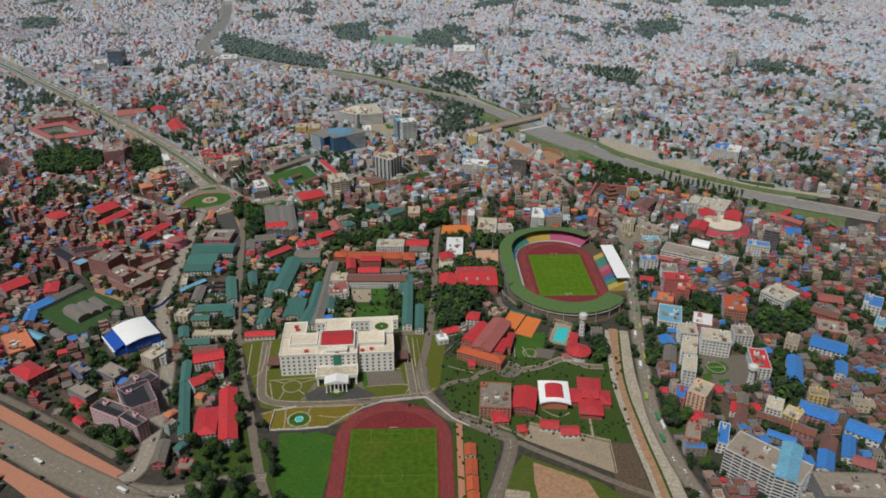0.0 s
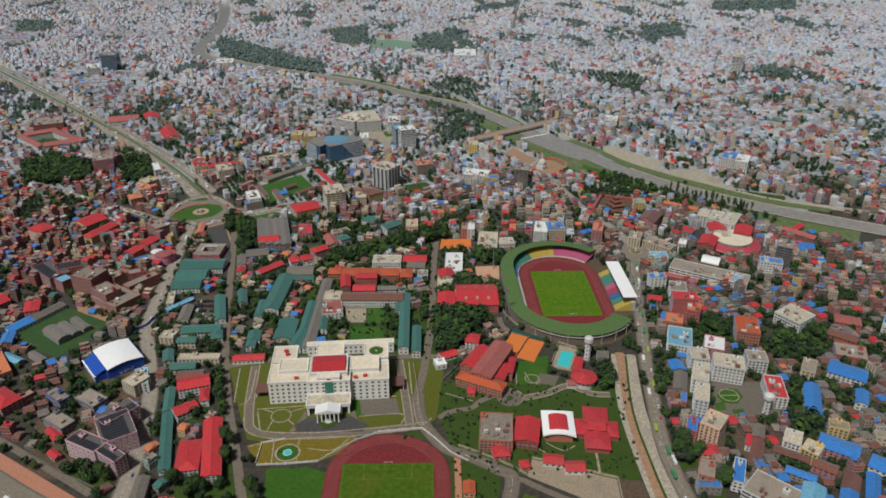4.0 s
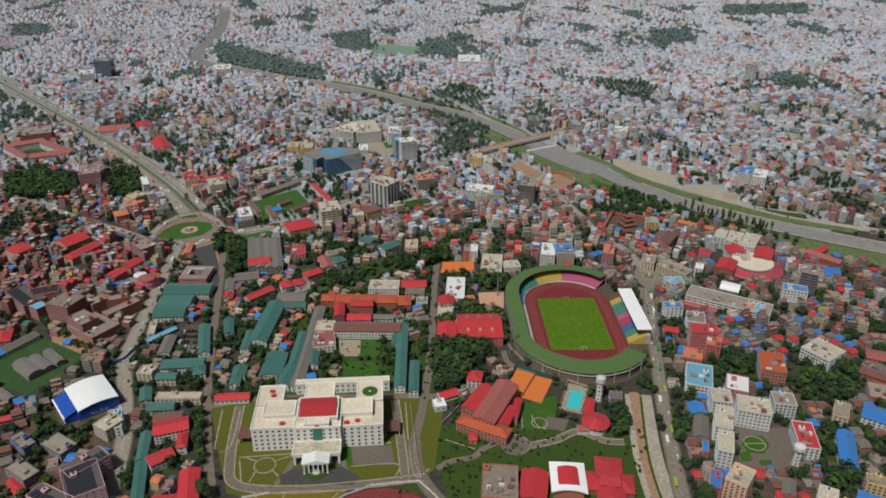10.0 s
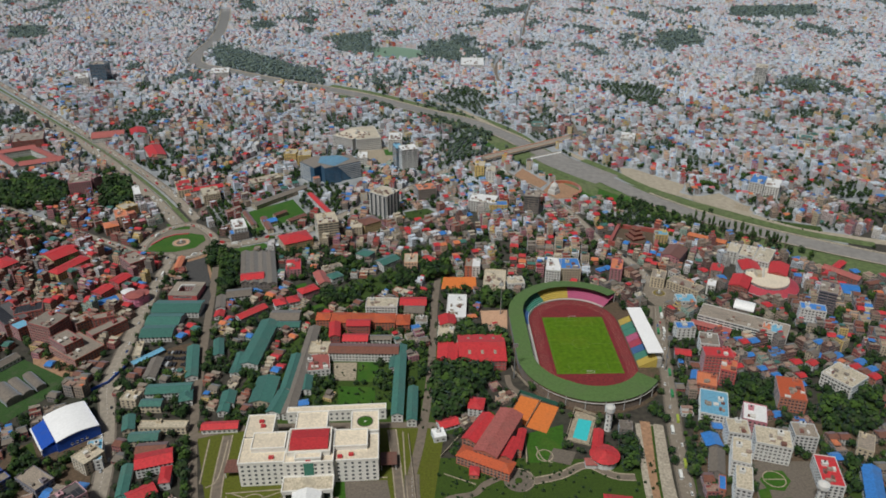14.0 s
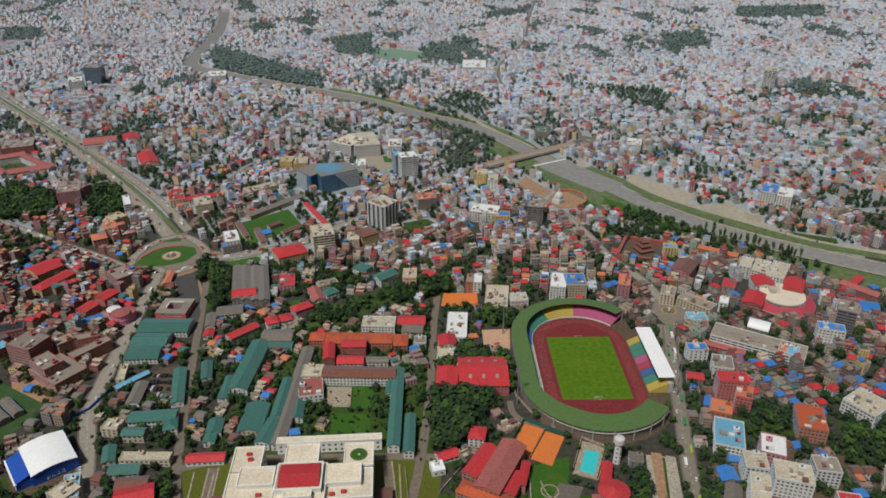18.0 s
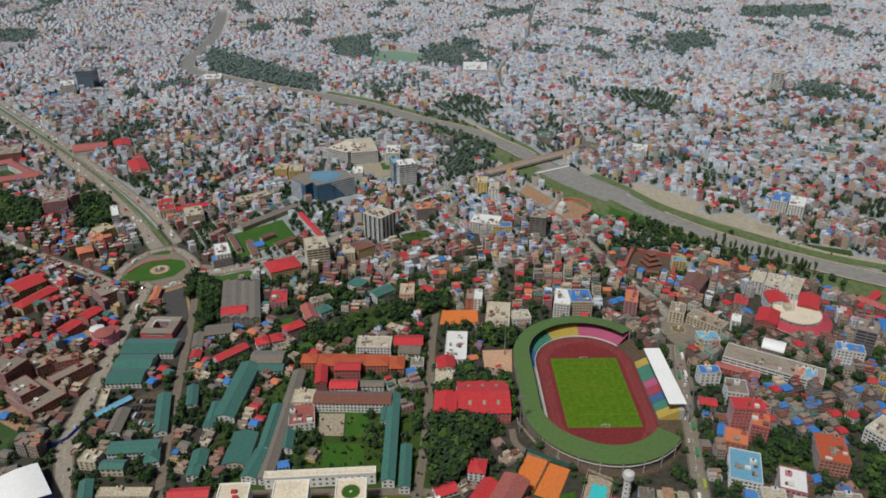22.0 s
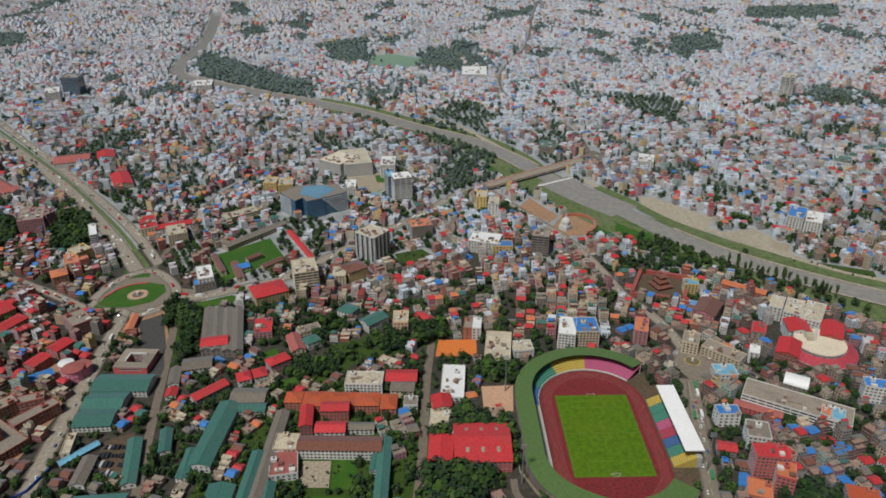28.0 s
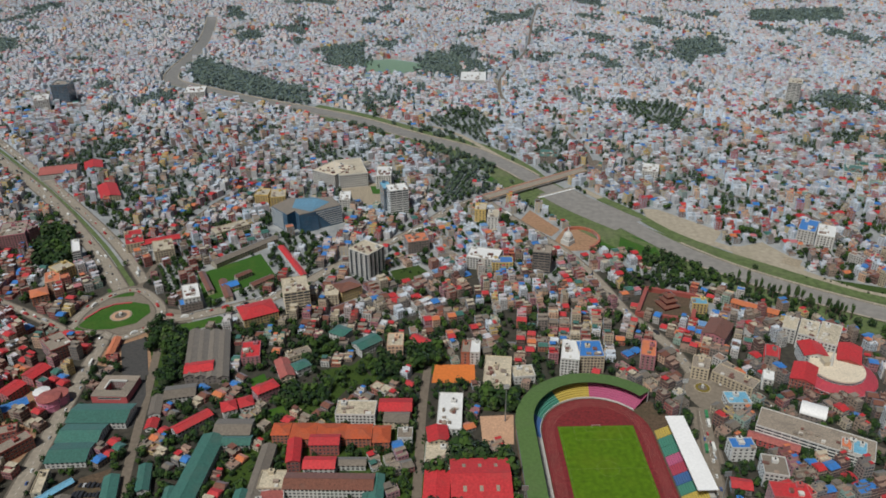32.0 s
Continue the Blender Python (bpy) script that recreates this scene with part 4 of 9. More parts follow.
bld("barracks", -202.0, 849.6, 34.9, 11.2, 45.7, 8.0, "g", "rt", "w", "two-storey barracks, white plaster walls, gabled red tin roof", True)
bld("barracks", -162.4, 841.5, 31.9, 20.6, 0.1, 8.0, "g", "gy", "c", "two-storey barracks, cream plaster walls, gabled grey sheet roof")
bld("barracks", -180.0, 791.1, 19.1, 82.0, -3.7, 7.0, "g", "gt", "w", "two-storey barracks, white plaster walls, gabled green tin roof")
bld("barracks", -155.9, 826.2, 24.1, 11.9, 0.1, 6.0, "g", "gt", "w", "two-storey barracks, white plaster walls, gabled green tin roof")
bld("barracks", -136.5, 738.3, 10.9, 57.2, -0.6, 7.0, "g", "gt", "w", "two-storey barracks, white plaster walls, gabled green tin roof")
bld("barracks", -139.8, 691.2, 12.9, 31.9, -9.6, 7.0, "g", "gt", "w", "two-storey barracks, white plaster walls, gabled green tin roof")
bld("barracks", -127.3, 746.5, 11.5, 145.1, -1.0, 7.0, "g", "gy", "w", "two-storey barracks, white plaster walls, gabled grey sheet roof")
bld("barracks", -157.2, 710.1, 20.8, 39.2, -0.6, 7.0, "g", "gt", "c", "two-storey barracks, cream plaster walls, gabled green tin roof")
bld("barracks", -190.0, 691.7, 9.4, 27.2, 4.0, 6.0, "g", "gt", "w", "two-storey barracks, white plaster walls, gabled green tin roof")
bld("shed", -220.4, 782.7, 8.5, 29.4, 14.2, 6.0, "g", "gt", "w", "two-storey shed, white plaster walls, gabled green tin roof")
bld("shed", -193.7, 754.5, 7.3, 34.9, 5.7, 6.0, "g", "gt", "w", "two-storey shed, white plaster walls, gabled green tin roof")
bld("shed", -119.6, 721.1, 10.9, 22.9, 4.2, 6.0, "g", "gt", "w", "two-storey shed, white plaster walls, gabled green tin roof")
bld("shed", -248.7, 645.4, 24.6, 12.0, 5.1, 6.0, "g", "gt", "c", "two-storey shed, cream plaster walls, gabled green tin roof")
bld("shed", -269.1, 663.1, 10.1, 20.6, 18.4, 6.0, "g", "gt", "c", "two-storey shed, cream plaster walls, gabled green tin roof")
bld("house", -236.2, 659.0, 42.1, 9.3, -0.0, 7.0, "f", "cr", "c", "two-storey house, cream plaster walls, flat cream concrete roof")
bld("gatehouse", -186.4, 660.7, 31.5, 10.2, 4.2, 5.0, "g", "rt", "w", "two-storey gatehouse, white plaster walls, gabled red tin roof")
bld("barracks", -112.6, 753.3, 22.9, 27.7, 10.1, 7.0, "f", "dr", "w", "two-storey barracks, white plaster walls, flat dull red tin roof")
bld("office_block", -114.5, 776.5, 20.3, 19.3, 0.1, 9.0, "f", "cr", "c", "three-storey office block, cream plaster walls, flat cream concrete roof")
bld("barracks", -68.3, 773.5, 71.1, 17.4, -1.3, 10.0, "g", "br", "w", "three-storey barracks, white plaster walls, gabled brown tin roof", True)
bld("barracks", -102.8, 807.9, 11.0, 27.7, 6.5, 11.0, "g", "rt", "b", "three-storey barracks, red brick walls, gabled red tin roof", True)
bld("barracks", -78.6, 820.3, 24.9, 12.8, 0.1, 12.0, "g", "rt", "b", "four-storey barracks, red brick walls, gabled red tin roof", True)
bld("barracks", -79.5, 795.9, 25.9, 13.8, 0.1, 9.0, "g", "rt", "w", "three-storey barracks, white plaster walls, gabled red tin roof")
bld("shed", -54.3, 800.4, 25.0, 9.3, 0.1, 6.0, "g", "gy", "w", "two-storey shed, white plaster walls, gabled grey sheet roof")
bld("barracks", -119.1, 836.1, 15.0, 15.3, 0.1, 10.0, "h", "to", "o", "three-storey barracks, orange brick walls, hipped terracotta tile roof", True)
bld("barracks", -99.1, 833.6, 21.2, 20.2, 0.1, 10.0, "h", "to", "o", "three-storey barracks, orange brick walls, hipped terracotta tile roof", True)
bld("barracks", -74.9, 834.2, 24.1, 17.2, 0.1, 10.0, "h", "to", "o", "three-storey barracks, orange brick walls, hipped terracotta tile roof", True)
bld("barracks", -50.6, 832.7, 21.8, 18.2, 0.1, 10.0, "h", "to", "o", "three-storey barracks, orange brick walls, hipped terracotta tile roof", True)
bld("barracks", -30.6, 829.3, 14.3, 21.0, 0.6, 10.0, "h", "to", "o", "three-storey barracks, orange brick walls, hipped terracotta tile roof")
bld("office_block", -55.9, 860.1, 35.6, 19.5, -1.6, 13.0, "f", "cr", "w", "four-storey office block, white plaster walls, flat cream concrete roof", True)
bld("office_block", -20.9, 868.5, 29.3, 17.6, 0.1, 10.0, "g", "rt", "b", "three-storey office block, red brick walls, gabled red tin roof")
bld("office_block", -19.0, 855.4, 22.0, 17.1, -5.3, 8.0, "g", "gy", "c", "two-storey office block, cream plaster walls, gabled grey sheet roof")
bld("office_block", -10.6, 832.1, 12.7, 13.1, 0.1, 8.0, "f", "co", "w", "two-storey office block, white plaster walls, flat grey concrete roof")
bld("barracks", -29.4, 726.8, 10.4, 111.0, 0.7, 8.0, "g", "gt", "w", "two-storey barracks, white plaster walls, gabled green tin roof")
bld("barracks", -15.4, 688.9, 8.8, 48.1, 0.4, 8.0, "g", "gt", "w", "two-storey barracks, white plaster walls, gabled green tin roof")
bld("shed", -36.9, 759.1, 6.8, 28.1, -1.2, 7.0, "g", "gt", "w", "two-storey shed, white plaster walls, gabled green tin roof")
bld("shrine", 9.2, 650.4, 11.1, 11.9, 15.5, 5.0, "f", "wh", "w", "two-storey shrine, white plaster walls, flat white roof")
bld("sports_hall", 52.6, 773.1, 47.0, 47.0, 1.1, 12.0, "g", "rt", "r", "four-storey sports hall, red painted walls, gabled red tin roof")
bld("sports_hall", 17.6, 768.9, 19.9, 34.5, -2.0, 9.0, "g", "rt", "r", "three-storey sports hall, red painted walls, gabled red tin roof")
bld("office_block", 18.0, 830.6, 17.9, 18.8, 6.4, 9.0, "g", "rt", "c", "three-storey office block, cream plaster walls, gabled red tin roof")
bld("office_block", 18.3, 807.8, 22.1, 31.2, -2.4, 5.0, "f", "cr", "w", "two-storey office block, white plaster walls, flat cream concrete roof")
bld("workshop", 28.8, 864.4, 22.2, 50.9, -2.8, 6.0, "f", "wh", "w", "two-storey workshop, white plaster walls, flat white roof")
bld("office_block", 75.4, 916.9, 26.0, 46.9, -6.0, 12.0, "f", "cr", "c", "four-storey office block, cream plaster walls, flat cream concrete roof", True)
bld("office_block", 100.3, 920.9, 21.3, 17.8, 6.6, 8.0, "f", "cr", "w", "two-storey office block, white plaster walls, flat cream concrete roof")

# convention quarter by the canal
bld("assembly_hall", 61.3, 642.2, 21.0, 60.7, -26.5, 14.0, "g", "dr", "o", "four-storey assembly hall, orange brick walls, gabled dull red tin roof")
bld("assembly_hall", 44.8, 652.4, 12.9, 39.2, -30.0, 10.0, "g", "rt", "o", "three-storey assembly hall, orange brick walls, gabled red tin roof")
bld("assembly_hall", 48.7, 613.8, 47.9, 14.3, -26.7, 9.0, "h", "to", "o", "three-storey assembly hall, orange brick walls, hipped terracotta tile roof", True)
bld("assembly_hall", 70.3, 626.7, 10.1, 25.0, -23.5, 10.0, "g", "rt", "o", "three-storey assembly hall, orange brick walls, gabled red tin roof")
bld("assembly_hall", 79.8, 638.4, 6.3, 26.4, -14.2, 9.0, "g", "rt", "o", "three-storey assembly hall, orange brick walls, gabled red tin roof")
bld("pavilion", 38.9, 604.9, 7.2, 9.5, -6.0, 5.0, "h", "rt", "o", "two-storey pavilion, orange brick walls, hipped red tin roof")
bld("clubhouse", 147.5, 640.3, 7.9, 23.4, -14.0, 8.0, "g", "rt", "w", "two-storey clubhouse, white plaster walls, gabled red tin roof")
bld("office_block", 57.5, 543.2, 28.8, 36.7, -5.1, 12.0, "f", "co", "o", "four-storey office block, orange brick walls, flat grey concrete roof", True)
bld("assembly_hall", 85.1, 543.9, 21.1, 31.5, -11.5, 8.0, "g", "rt", "b", "two-storey assembly hall, red brick walls, gabled red tin roof")
bld("pavilion", 59.7, 521.4, 14.2, 16.4, 5.2, 6.0, "h", "rt", "o", "two-storey pavilion, orange brick walls, hipped red tin roof")
bld("shed", 103.7, 511.4, 16.3, 11.5, -8.5, 4.0, "g", "rt", "w", "single-storey shed, white plaster walls, gabled red tin roof")
bld("shed", 120.4, 503.0, 16.2, 11.6, -0.8, 4.0, "g", "rt", "w", "single-storey shed, white plaster walls, gabled red tin roof")
bld("gatehouse", 78.7, 505.0, 7.7, 8.2, 10.0, 5.0, "h", "rt", "o", "two-storey gatehouse, orange brick walls, hipped red tin roof")
bld("shed", 17.4, 666.3, 18.0, 12.0, 23.9, 4.0, "g", "rt", "w", "single-storey shed, white plaster walls, gabled red tin roof")
bld("villa", 44.0, 686.7, 13.6, 16.4, -10.3, 9.0, "h", "rt", "w", "three-storey villa, white plaster walls, hipped red tin roof")
bld("workshop", 176.3, 659.5, 11.8, 11.0, -11.2, 6.0, "f", "gy", "g", "two-storey workshop, grey concrete walls, flat grey sheet roof")
bld("shed", 31, 480, 9, 13.5, -1.5, 4.0, "g", "to", "c", "single-storey shed, cream plaster walls, gabled terracotta tile roof")
bld("shed", 31, 459, 9, 17.5, -1.5, 4.0, "g", "to", "c", "single-storey shed, cream plaster walls, gabled terracotta tile roof")
bld("shed", 31, 440.5, 9, 14.5, -1.5, 4.0, "g", "to", "c", "single-storey shed, cream plaster walls, gabled terracotta tile roof")
bld("shed", 31, 423, 9, 15, -1.5, 4.0, "g", "to", "c", "single-storey shed, cream plaster walls, gabled terracotta tile roof")

# eastern quarter
bld("apartment_block", 268.8, 643.9, 18.0, 19.1, -10.7, 18.0, "f", "cr", "w", "six-storey apartment block, white plaster walls, flat cream concrete roof", True)
bld("apartment_block", 261.2, 614.1, 14.9, 30.5, -20.4, 18.0, "f", "cr", "w", "six-storey apartment block, white plaster walls, flat cream concrete roof", True)
bld("apartment_block", 251.6, 582.8, 12.8, 27.1, -19.7, 18.0, "f", "cr", "w", "six-storey apartment block, white plaster walls, flat cream concrete roof", True)
bld("apartment_block", 293.9, 630.3, 28.8, 22.7, -16.9, 18.0, "f", "cr", "w", "six-storey apartment block, white plaster walls, flat cream concrete roof", True)
bld("apartment_block", 325.9, 641.4, 19.5, 17.9, -9.9, 16.0, "f", "co", "w", "five-storey apartment block, white plaster walls, flat grey concrete roof", True)
bld("market_hall", 327.0, 597.0, 16.9, 34.7, -12.1, 12.0, "f", "rt", "w", "four-storey market hall, white plaster walls, flat red tin roof", True)
bld("apartment_house", 290.5, 662.1, 19.8, 24.9, -20.7, 18.0, "f", "wh", "p", "six-storey apartment house, pink plaster walls, flat white roof", True)
bld("office_block", 340.6, 701.9, 23.7, 33.9, -15.9, 14.0, "f", "to", "o", "four-storey office block, orange brick walls, flat terracotta tile roof", True)
bld("apartment_block", 401.8, 723.1, 30.3, 29.8, -55.6, 14.0, "f", "cr", "w", "four-storey apartment block, white plaster walls, flat cream concrete roof", True)
bld("market_hall", 411.9, 625.7, 33.9, 22.9, -32.3, 9.0, "g", "bt", "w", "three-storey market hall, white plaster walls, gabled blue tin roof")
bld("market_hall", 357.3, 583.4, 13.6, 47.0, -22.1, 9.0, "g", "bt", "w", "three-storey market hall, white plaster walls, gabled blue tin roof")
bld("market_hall", 405.5, 586.4, 10.4, 23.0, -29.3, 8.0, "g", "bt", "w", "two-storey market hall, white plaster walls, gabled blue tin roof")
bld("market_hall", 350.3, 519.8, 31.3, 19.8, -34.3, 9.0, "g", "bt", "p", "three-storey market hall, pink plaster walls, gabled blue tin roof")
bld("office_block", 313.3, 527.4, 14.0, 19.0, -29.9, 12.0, "f", "cr", "w", "four-storey office block, white plaster walls, flat cream concrete roof", True)
bld("office_block", 324.1, 514.3, 14.1, 16.6, -44.1, 12.0, "f", "cr", "y", "four-storey office block, yellow plaster walls, flat cream concrete roof", True)
bld("shopping_mall", 269.1, 442.9, 59.4, 28.9, -44.2, 26.0, "f", "co", "w", "tall multi-storey shopping mall, white plaster walls, flat grey concrete roof", True)
bld("shopping_mall", 282.0, 435.0, 15.0, 45.7, -31.3, 29.0, "g", "lb", "w", "tall multi-storey shopping mall, white plaster walls, gabled light blue tin roof")
bld("shed", 278.2, 516.0, 9.8, 32.9, -26.6, 5.0, "g", "br", "g", "two-storey shed, grey concrete walls, gabled brown tin roof")
bld("shed", 307.1, 513.2, 28.2, 9.4, -32.6, 6.0, "g", "br", "g", "two-storey shed, grey concrete walls, gabled brown tin roof")
bld("shed", 328.7, 498.7, 18.3, 11.6, -36.5, 6.0, "g", "br", "p", "two-storey shed, pink plaster walls, gabled brown tin roof")
bld("shed", 304.4, 490.0, 22.6, 8.1, -32.3, 6.0, "g", "bt", "g", "two-storey shed, grey concrete walls, gabled blue tin roof")
bld("market_hall", 327.2, 457.8, 12.2, 24.2, -28.8, 8.0, "g", "bt", "w", "two-storey market hall, white plaster walls, gabled blue tin roof")
bld("market_hall", 339.7, 478.3, 12.1, 22.2, -33.9, 7.0, "g", "br", "w", "two-storey market hall, white plaster walls, gabled brown tin roof")
bld("market_hall", 354.9, 473.7, 9.6, 30.7, -28.8, 8.0, "g", "bt", "w", "two-storey market hall, white plaster walls, gabled blue tin roof")
bld("market_hall", 379.8, 494.8, 27.7, 18.6, -40.1, 8.0, "g", "bt", "w", "two-storey market hall, white plaster walls, gabled blue tin roof")
bld("shed", 359.2, 456.8, 16.3, 12.5, -28.4, 7.0, "g", "dr", "g", "two-storey shed, grey concrete walls, gabled dull red tin roof")
bld("apartment_house", 248.3, 541.2, 16.9, 23.0, -38.3, 20.0, "f", "cr", "h", "six-storey apartment house, peach plaster walls, flat cream concrete roof", True)
bld("apartment_house", 231.2, 544.6, 8.9, 19.2, -19.9, 12.0, "f", "bt", "r", "four-storey apartment house, red painted walls, flat blue tin roof")
bld("villa", 238.6, 519.4, 13.6, 13.7, -10.3, 6.0, "h", "rt", "c", "two-storey villa, cream plaster walls, hipped red tin roof")
bld("apartment_house", 226.0, 490.1, 11.8, 21.2, -21.4, 13.0, "f", "co", "o", "four-storey apartment house, orange brick walls, flat grey concrete roof")
bld("house", 224.0, 477.7, 18.6, 8.5, -4.9, 8.0, "f", "bt", "g", "two-storey house, grey concrete walls, flat blue tin roof")
bld("house", 252.7, 490.0, 8.9, 29.3, -24.2, 10.0, "f", "bt", "w", "three-storey house, white plaster walls, flat blue tin roof")
bld("shed", 276.9, 530.4, 4.8, 14.6, -24.3, 6.0, "a", "rt", "w", "two-storey shed, white plaster walls, arched red tin roof")
bld("shed", 290.6, 543.0, 9.6, 17.8, -24.1, 5.0, "g", "gy", "r", "two-storey shed, red painted walls, gabled grey sheet roof")
bld("apartment_house", 263.3, 685.8, 24.6, 36.4, -17.7, 10.0, "f", "lb", "w", "three-storey apartment house, white plaster walls, flat light blue tin roof", True)
bld("office_block", 267.5, 719.6, 18.5, 20.0, -20.0, 12.0, "f", "or", "o", "four-storey office block, orange brick walls, flat orange tile roof")
bld("shed", 247.5, 641.1, 14.1, 15.5, -0.8, 6.0, "g", "bt", "g", "two-storey shed, grey concrete walls, gabled blue tin roof")
bld("workshop", 242.6, 614.5, 11.8, 28.7, -18.4, 7.0, "g", "gy", "g", "two-storey workshop, grey concrete walls, gabled grey sheet roof")
bld("house", 237.8, 588.0, 5.2, 16.3, -18.4, 8.0, "f", "bt", "o", "two-storey house, orange brick walls, flat blue tin roof")
bld("house", 461.8, 722.5, 26.2, 18.4, -22.8, 7.0, "h", "dr", "r", "two-storey house, red painted walls, hipped dull red tin roof")
bld("house", 439.9, 690.6, 28.8, 14.7, -37.8, 8.0, "g", "br", "b", "two-storey house, red brick walls, gabled brown tin roof")
bld("house", 434.1, 662.1, 29.8, 25.5, -21.7, 7.0, "f", "co", "b", "two-storey house, red brick walls, flat grey concrete roof")
bld("apartment_block", 499.8, 703.2, 18.3, 26.5, -34.5, 14.0, "f", "bt", "w", "four-storey apartment block, white plaster walls, flat blue tin roof")
bld("house", 491.3, 669.5, 10.7, 20.8, -36.5, 8.0, "f", "lb", "w", "two-storey house, white plaster walls, flat light blue tin roof")
bld("house", 398.6, 532.6, 18.9, 9.2, -12.8, 8.0, "f", "co", "c", "two-storey house, cream plaster walls, flat grey concrete roof")
bld("house", 362.2, 544.7, 16.5, 11.7, -23.9, 10.0, "f", "co", "y", "three-storey house, yellow plaster walls, flat grey concrete roof")
bld("house", 376.8, 633.1, 12.6, 23.8, -30.4, 10.0, "f", "co", "c", "three-storey house, cream plaster walls, flat grey concrete roof")
bld("unfinished_block", 329.1, 421.5, 54.2, 26.7, -3.7, 16.0, "f", "co", "g", "five-storey unfinished block, grey concrete walls, flat grey concrete roof", True)
bld("arena_wing", 369.1, 909.8, 20.9, 31.2, -30.4, 14.0, "g", "rt", "b", "four-storey arena wing, red brick walls, gabled red tin roof", True)
bld("arena_wing", 427.8, 941, 21, 33, -28.4, 14.0, "g", "rt", "b", "six-storey arena wing, red brick walls, gabled red tin roof")
bld("arena_wing", 393.9, 947.9, 22.4, 24.6, -6.4, 15.0, "g", "rt", "w", "five-storey arena wing, white plaster walls, gabled red tin roof")
bld("office_tower", 448.8, 862.0, 18.7, 27.1, -29.6, 32.0, "f", "co", "k", "tall multi-storey office tower, dark panelled walls, flat grey concrete roof", True)
bld("office_block", 424.7, 843.1, 26.2, 14.7, -18.1, 18.0, "f", "bt", "w", "six-storey office block, white plaster walls, flat blue tin roof", True)
bld("house", 507.2, 940.7, 43.5, 13.7, -49.2, 9.0, "g", "dr", "b", "three-storey house, red brick walls, gabled dull red tin roof")
bld("market_hall", 498.9, 904.8, 19.6, 16.8, -17.2, 8.0, "g", "bt", "w", "two-storey market hall, white plaster walls, gabled blue tin roof")
bld("terrace_block", 341.8, 825.2, 91.5, 27.4, -30.2, 12.0, "f", "co", "w", "four-storey terrace block, white plaster walls, flat grey concrete roof", True)
bld("shed", 306.6, 823.3, 40.9, 9.1, -28.2, 6.0, "g", "dr", "r", "two-storey shed, red painted walls, gabled dull red tin roof")
bld("workshop", 355.3, 857.7, 21.1, 18.0, -29.7, 10.0, "a", "wh", "g", "three-storey workshop, grey concrete walls, arched white roof")
bld("office_block", 273.4, 811.3, 20.1, 12.5, 0.1, 14.0, "f", "bt", "w", "four-storey office block, white plaster walls, flat blue tin roof")
bld("shed", 261.0, 773.6, 15.4, 11.3, -12.7, 6.0, "g", "rt", "g", "two-storey shed, grey concrete walls, gabled red tin roof")
bld("apartment_house", 290.7, 785.3, 18.9, 21.9, -13.3, 14.0, "f", "co", "w", "four-storey apartment house, white plaster walls, flat grey concrete roof", True)
bld("office_block", 287.0, 750.4, 27.7, 15.5, -6.6, 22.0, "f", "rt", "r", "seven-storey office block, red painted walls, flat red tin roof", True)
bld("office_block", 292.7, 733.4, 14.5, 19.8, -22.8, 18.0, "f", "or", "r", "six-storey office block, red painted walls, flat orange tile roof", True)
bld("shed", 261.5, 734.3, 7.4, 14.6, -23.8, 6.0, "g", "bt", "g", "two-storey shed, grey concrete walls, gabled blue tin roof")
bld("house", 295.1, 879.4, 21.2, 16.8, 0.1, 8.0, "f", "lb", "w", "two-storey house, white plaster walls, flat light blue tin roof")
bld("house", 355.4, 951.1, 12.3, 22.8, -22.3, 10.0, "f", "rt", "g", "three-storey house, grey concrete walls, flat red tin roof")
bld("house", 334.3, 907.7, 9.9, 15.7, -23.3, 12.0, "f", "wh", "w", "four-storey house, white plaster walls, flat white roof")
bld("apartment_block", 390.8, 993.2, 13.8, 26.7, -29.4, 16.0, "f", "cr", "w", "five-storey apartment block, white plaster walls, flat cream concrete roof", True)
bld("apartment_block", 404.6, 981.7, 18.0, 33.1, -30.7, 17.0, "f", "cr", "w", "five-storey apartment block, white plaster walls, flat cream concrete roof", True)
bld("apartment_block", 421.4, 971.5, 19.4, 42.4, -33.0, 17.0, "f", "cr", "w", "five-storey apartment block, white plaster walls, flat cream concrete roof", True)
bld("barracks", 374.4, 1044.1, 49.8, 11.5, -32.7, 6.0, "g", "or", "o", "two-storey barracks, orange brick walls, gabled orange tile roof")
bld("theatre", 312.1, 987.4, 23.8, 34.8, -34.1, 14.0, "g", "br", "p", "four-storey theatre, pink plaster walls, gabled brown tin roof")
bld("house", 356.1, 951.9, 14.0, 20.9, -25.4, 8.0, "g", "rt", "b", "two-storey house, red brick walls, gabled red tin roof")
bld("house", 311.1, 1045.7, 16.8, 13.8, -9.1, 12.0, "f", "lb", "y", "four-storey house, yellow plaster walls, flat light blue tin roof")
bld("terrace_house", 304.1, 909.4, 40.4, 17.6, -43.9, 10.0, "f", "co", "c", "three-storey terrace house, cream plaster walls, flat grey concrete roof")
bld("apartment_house", 276.2, 927.6, 16.3, 21.6, -22.4, 13.0, "f", "co", "c", "four-storey apartment house, cream plaster walls, flat grey concrete roof", True)
bld("pool_house", 369.3, 805.0, 10.2, 18.1, -28.6, 14.0, "f", "lb", "w", "four-storey pool house, white plaster walls, flat light blue tin roof")
bld("pool_house", 360.9, 810.4, 7.8, 15.0, -28.6, 13.6, "f", "or", "w", "four-storey pool house, white plaster walls, flat orange tile roof")

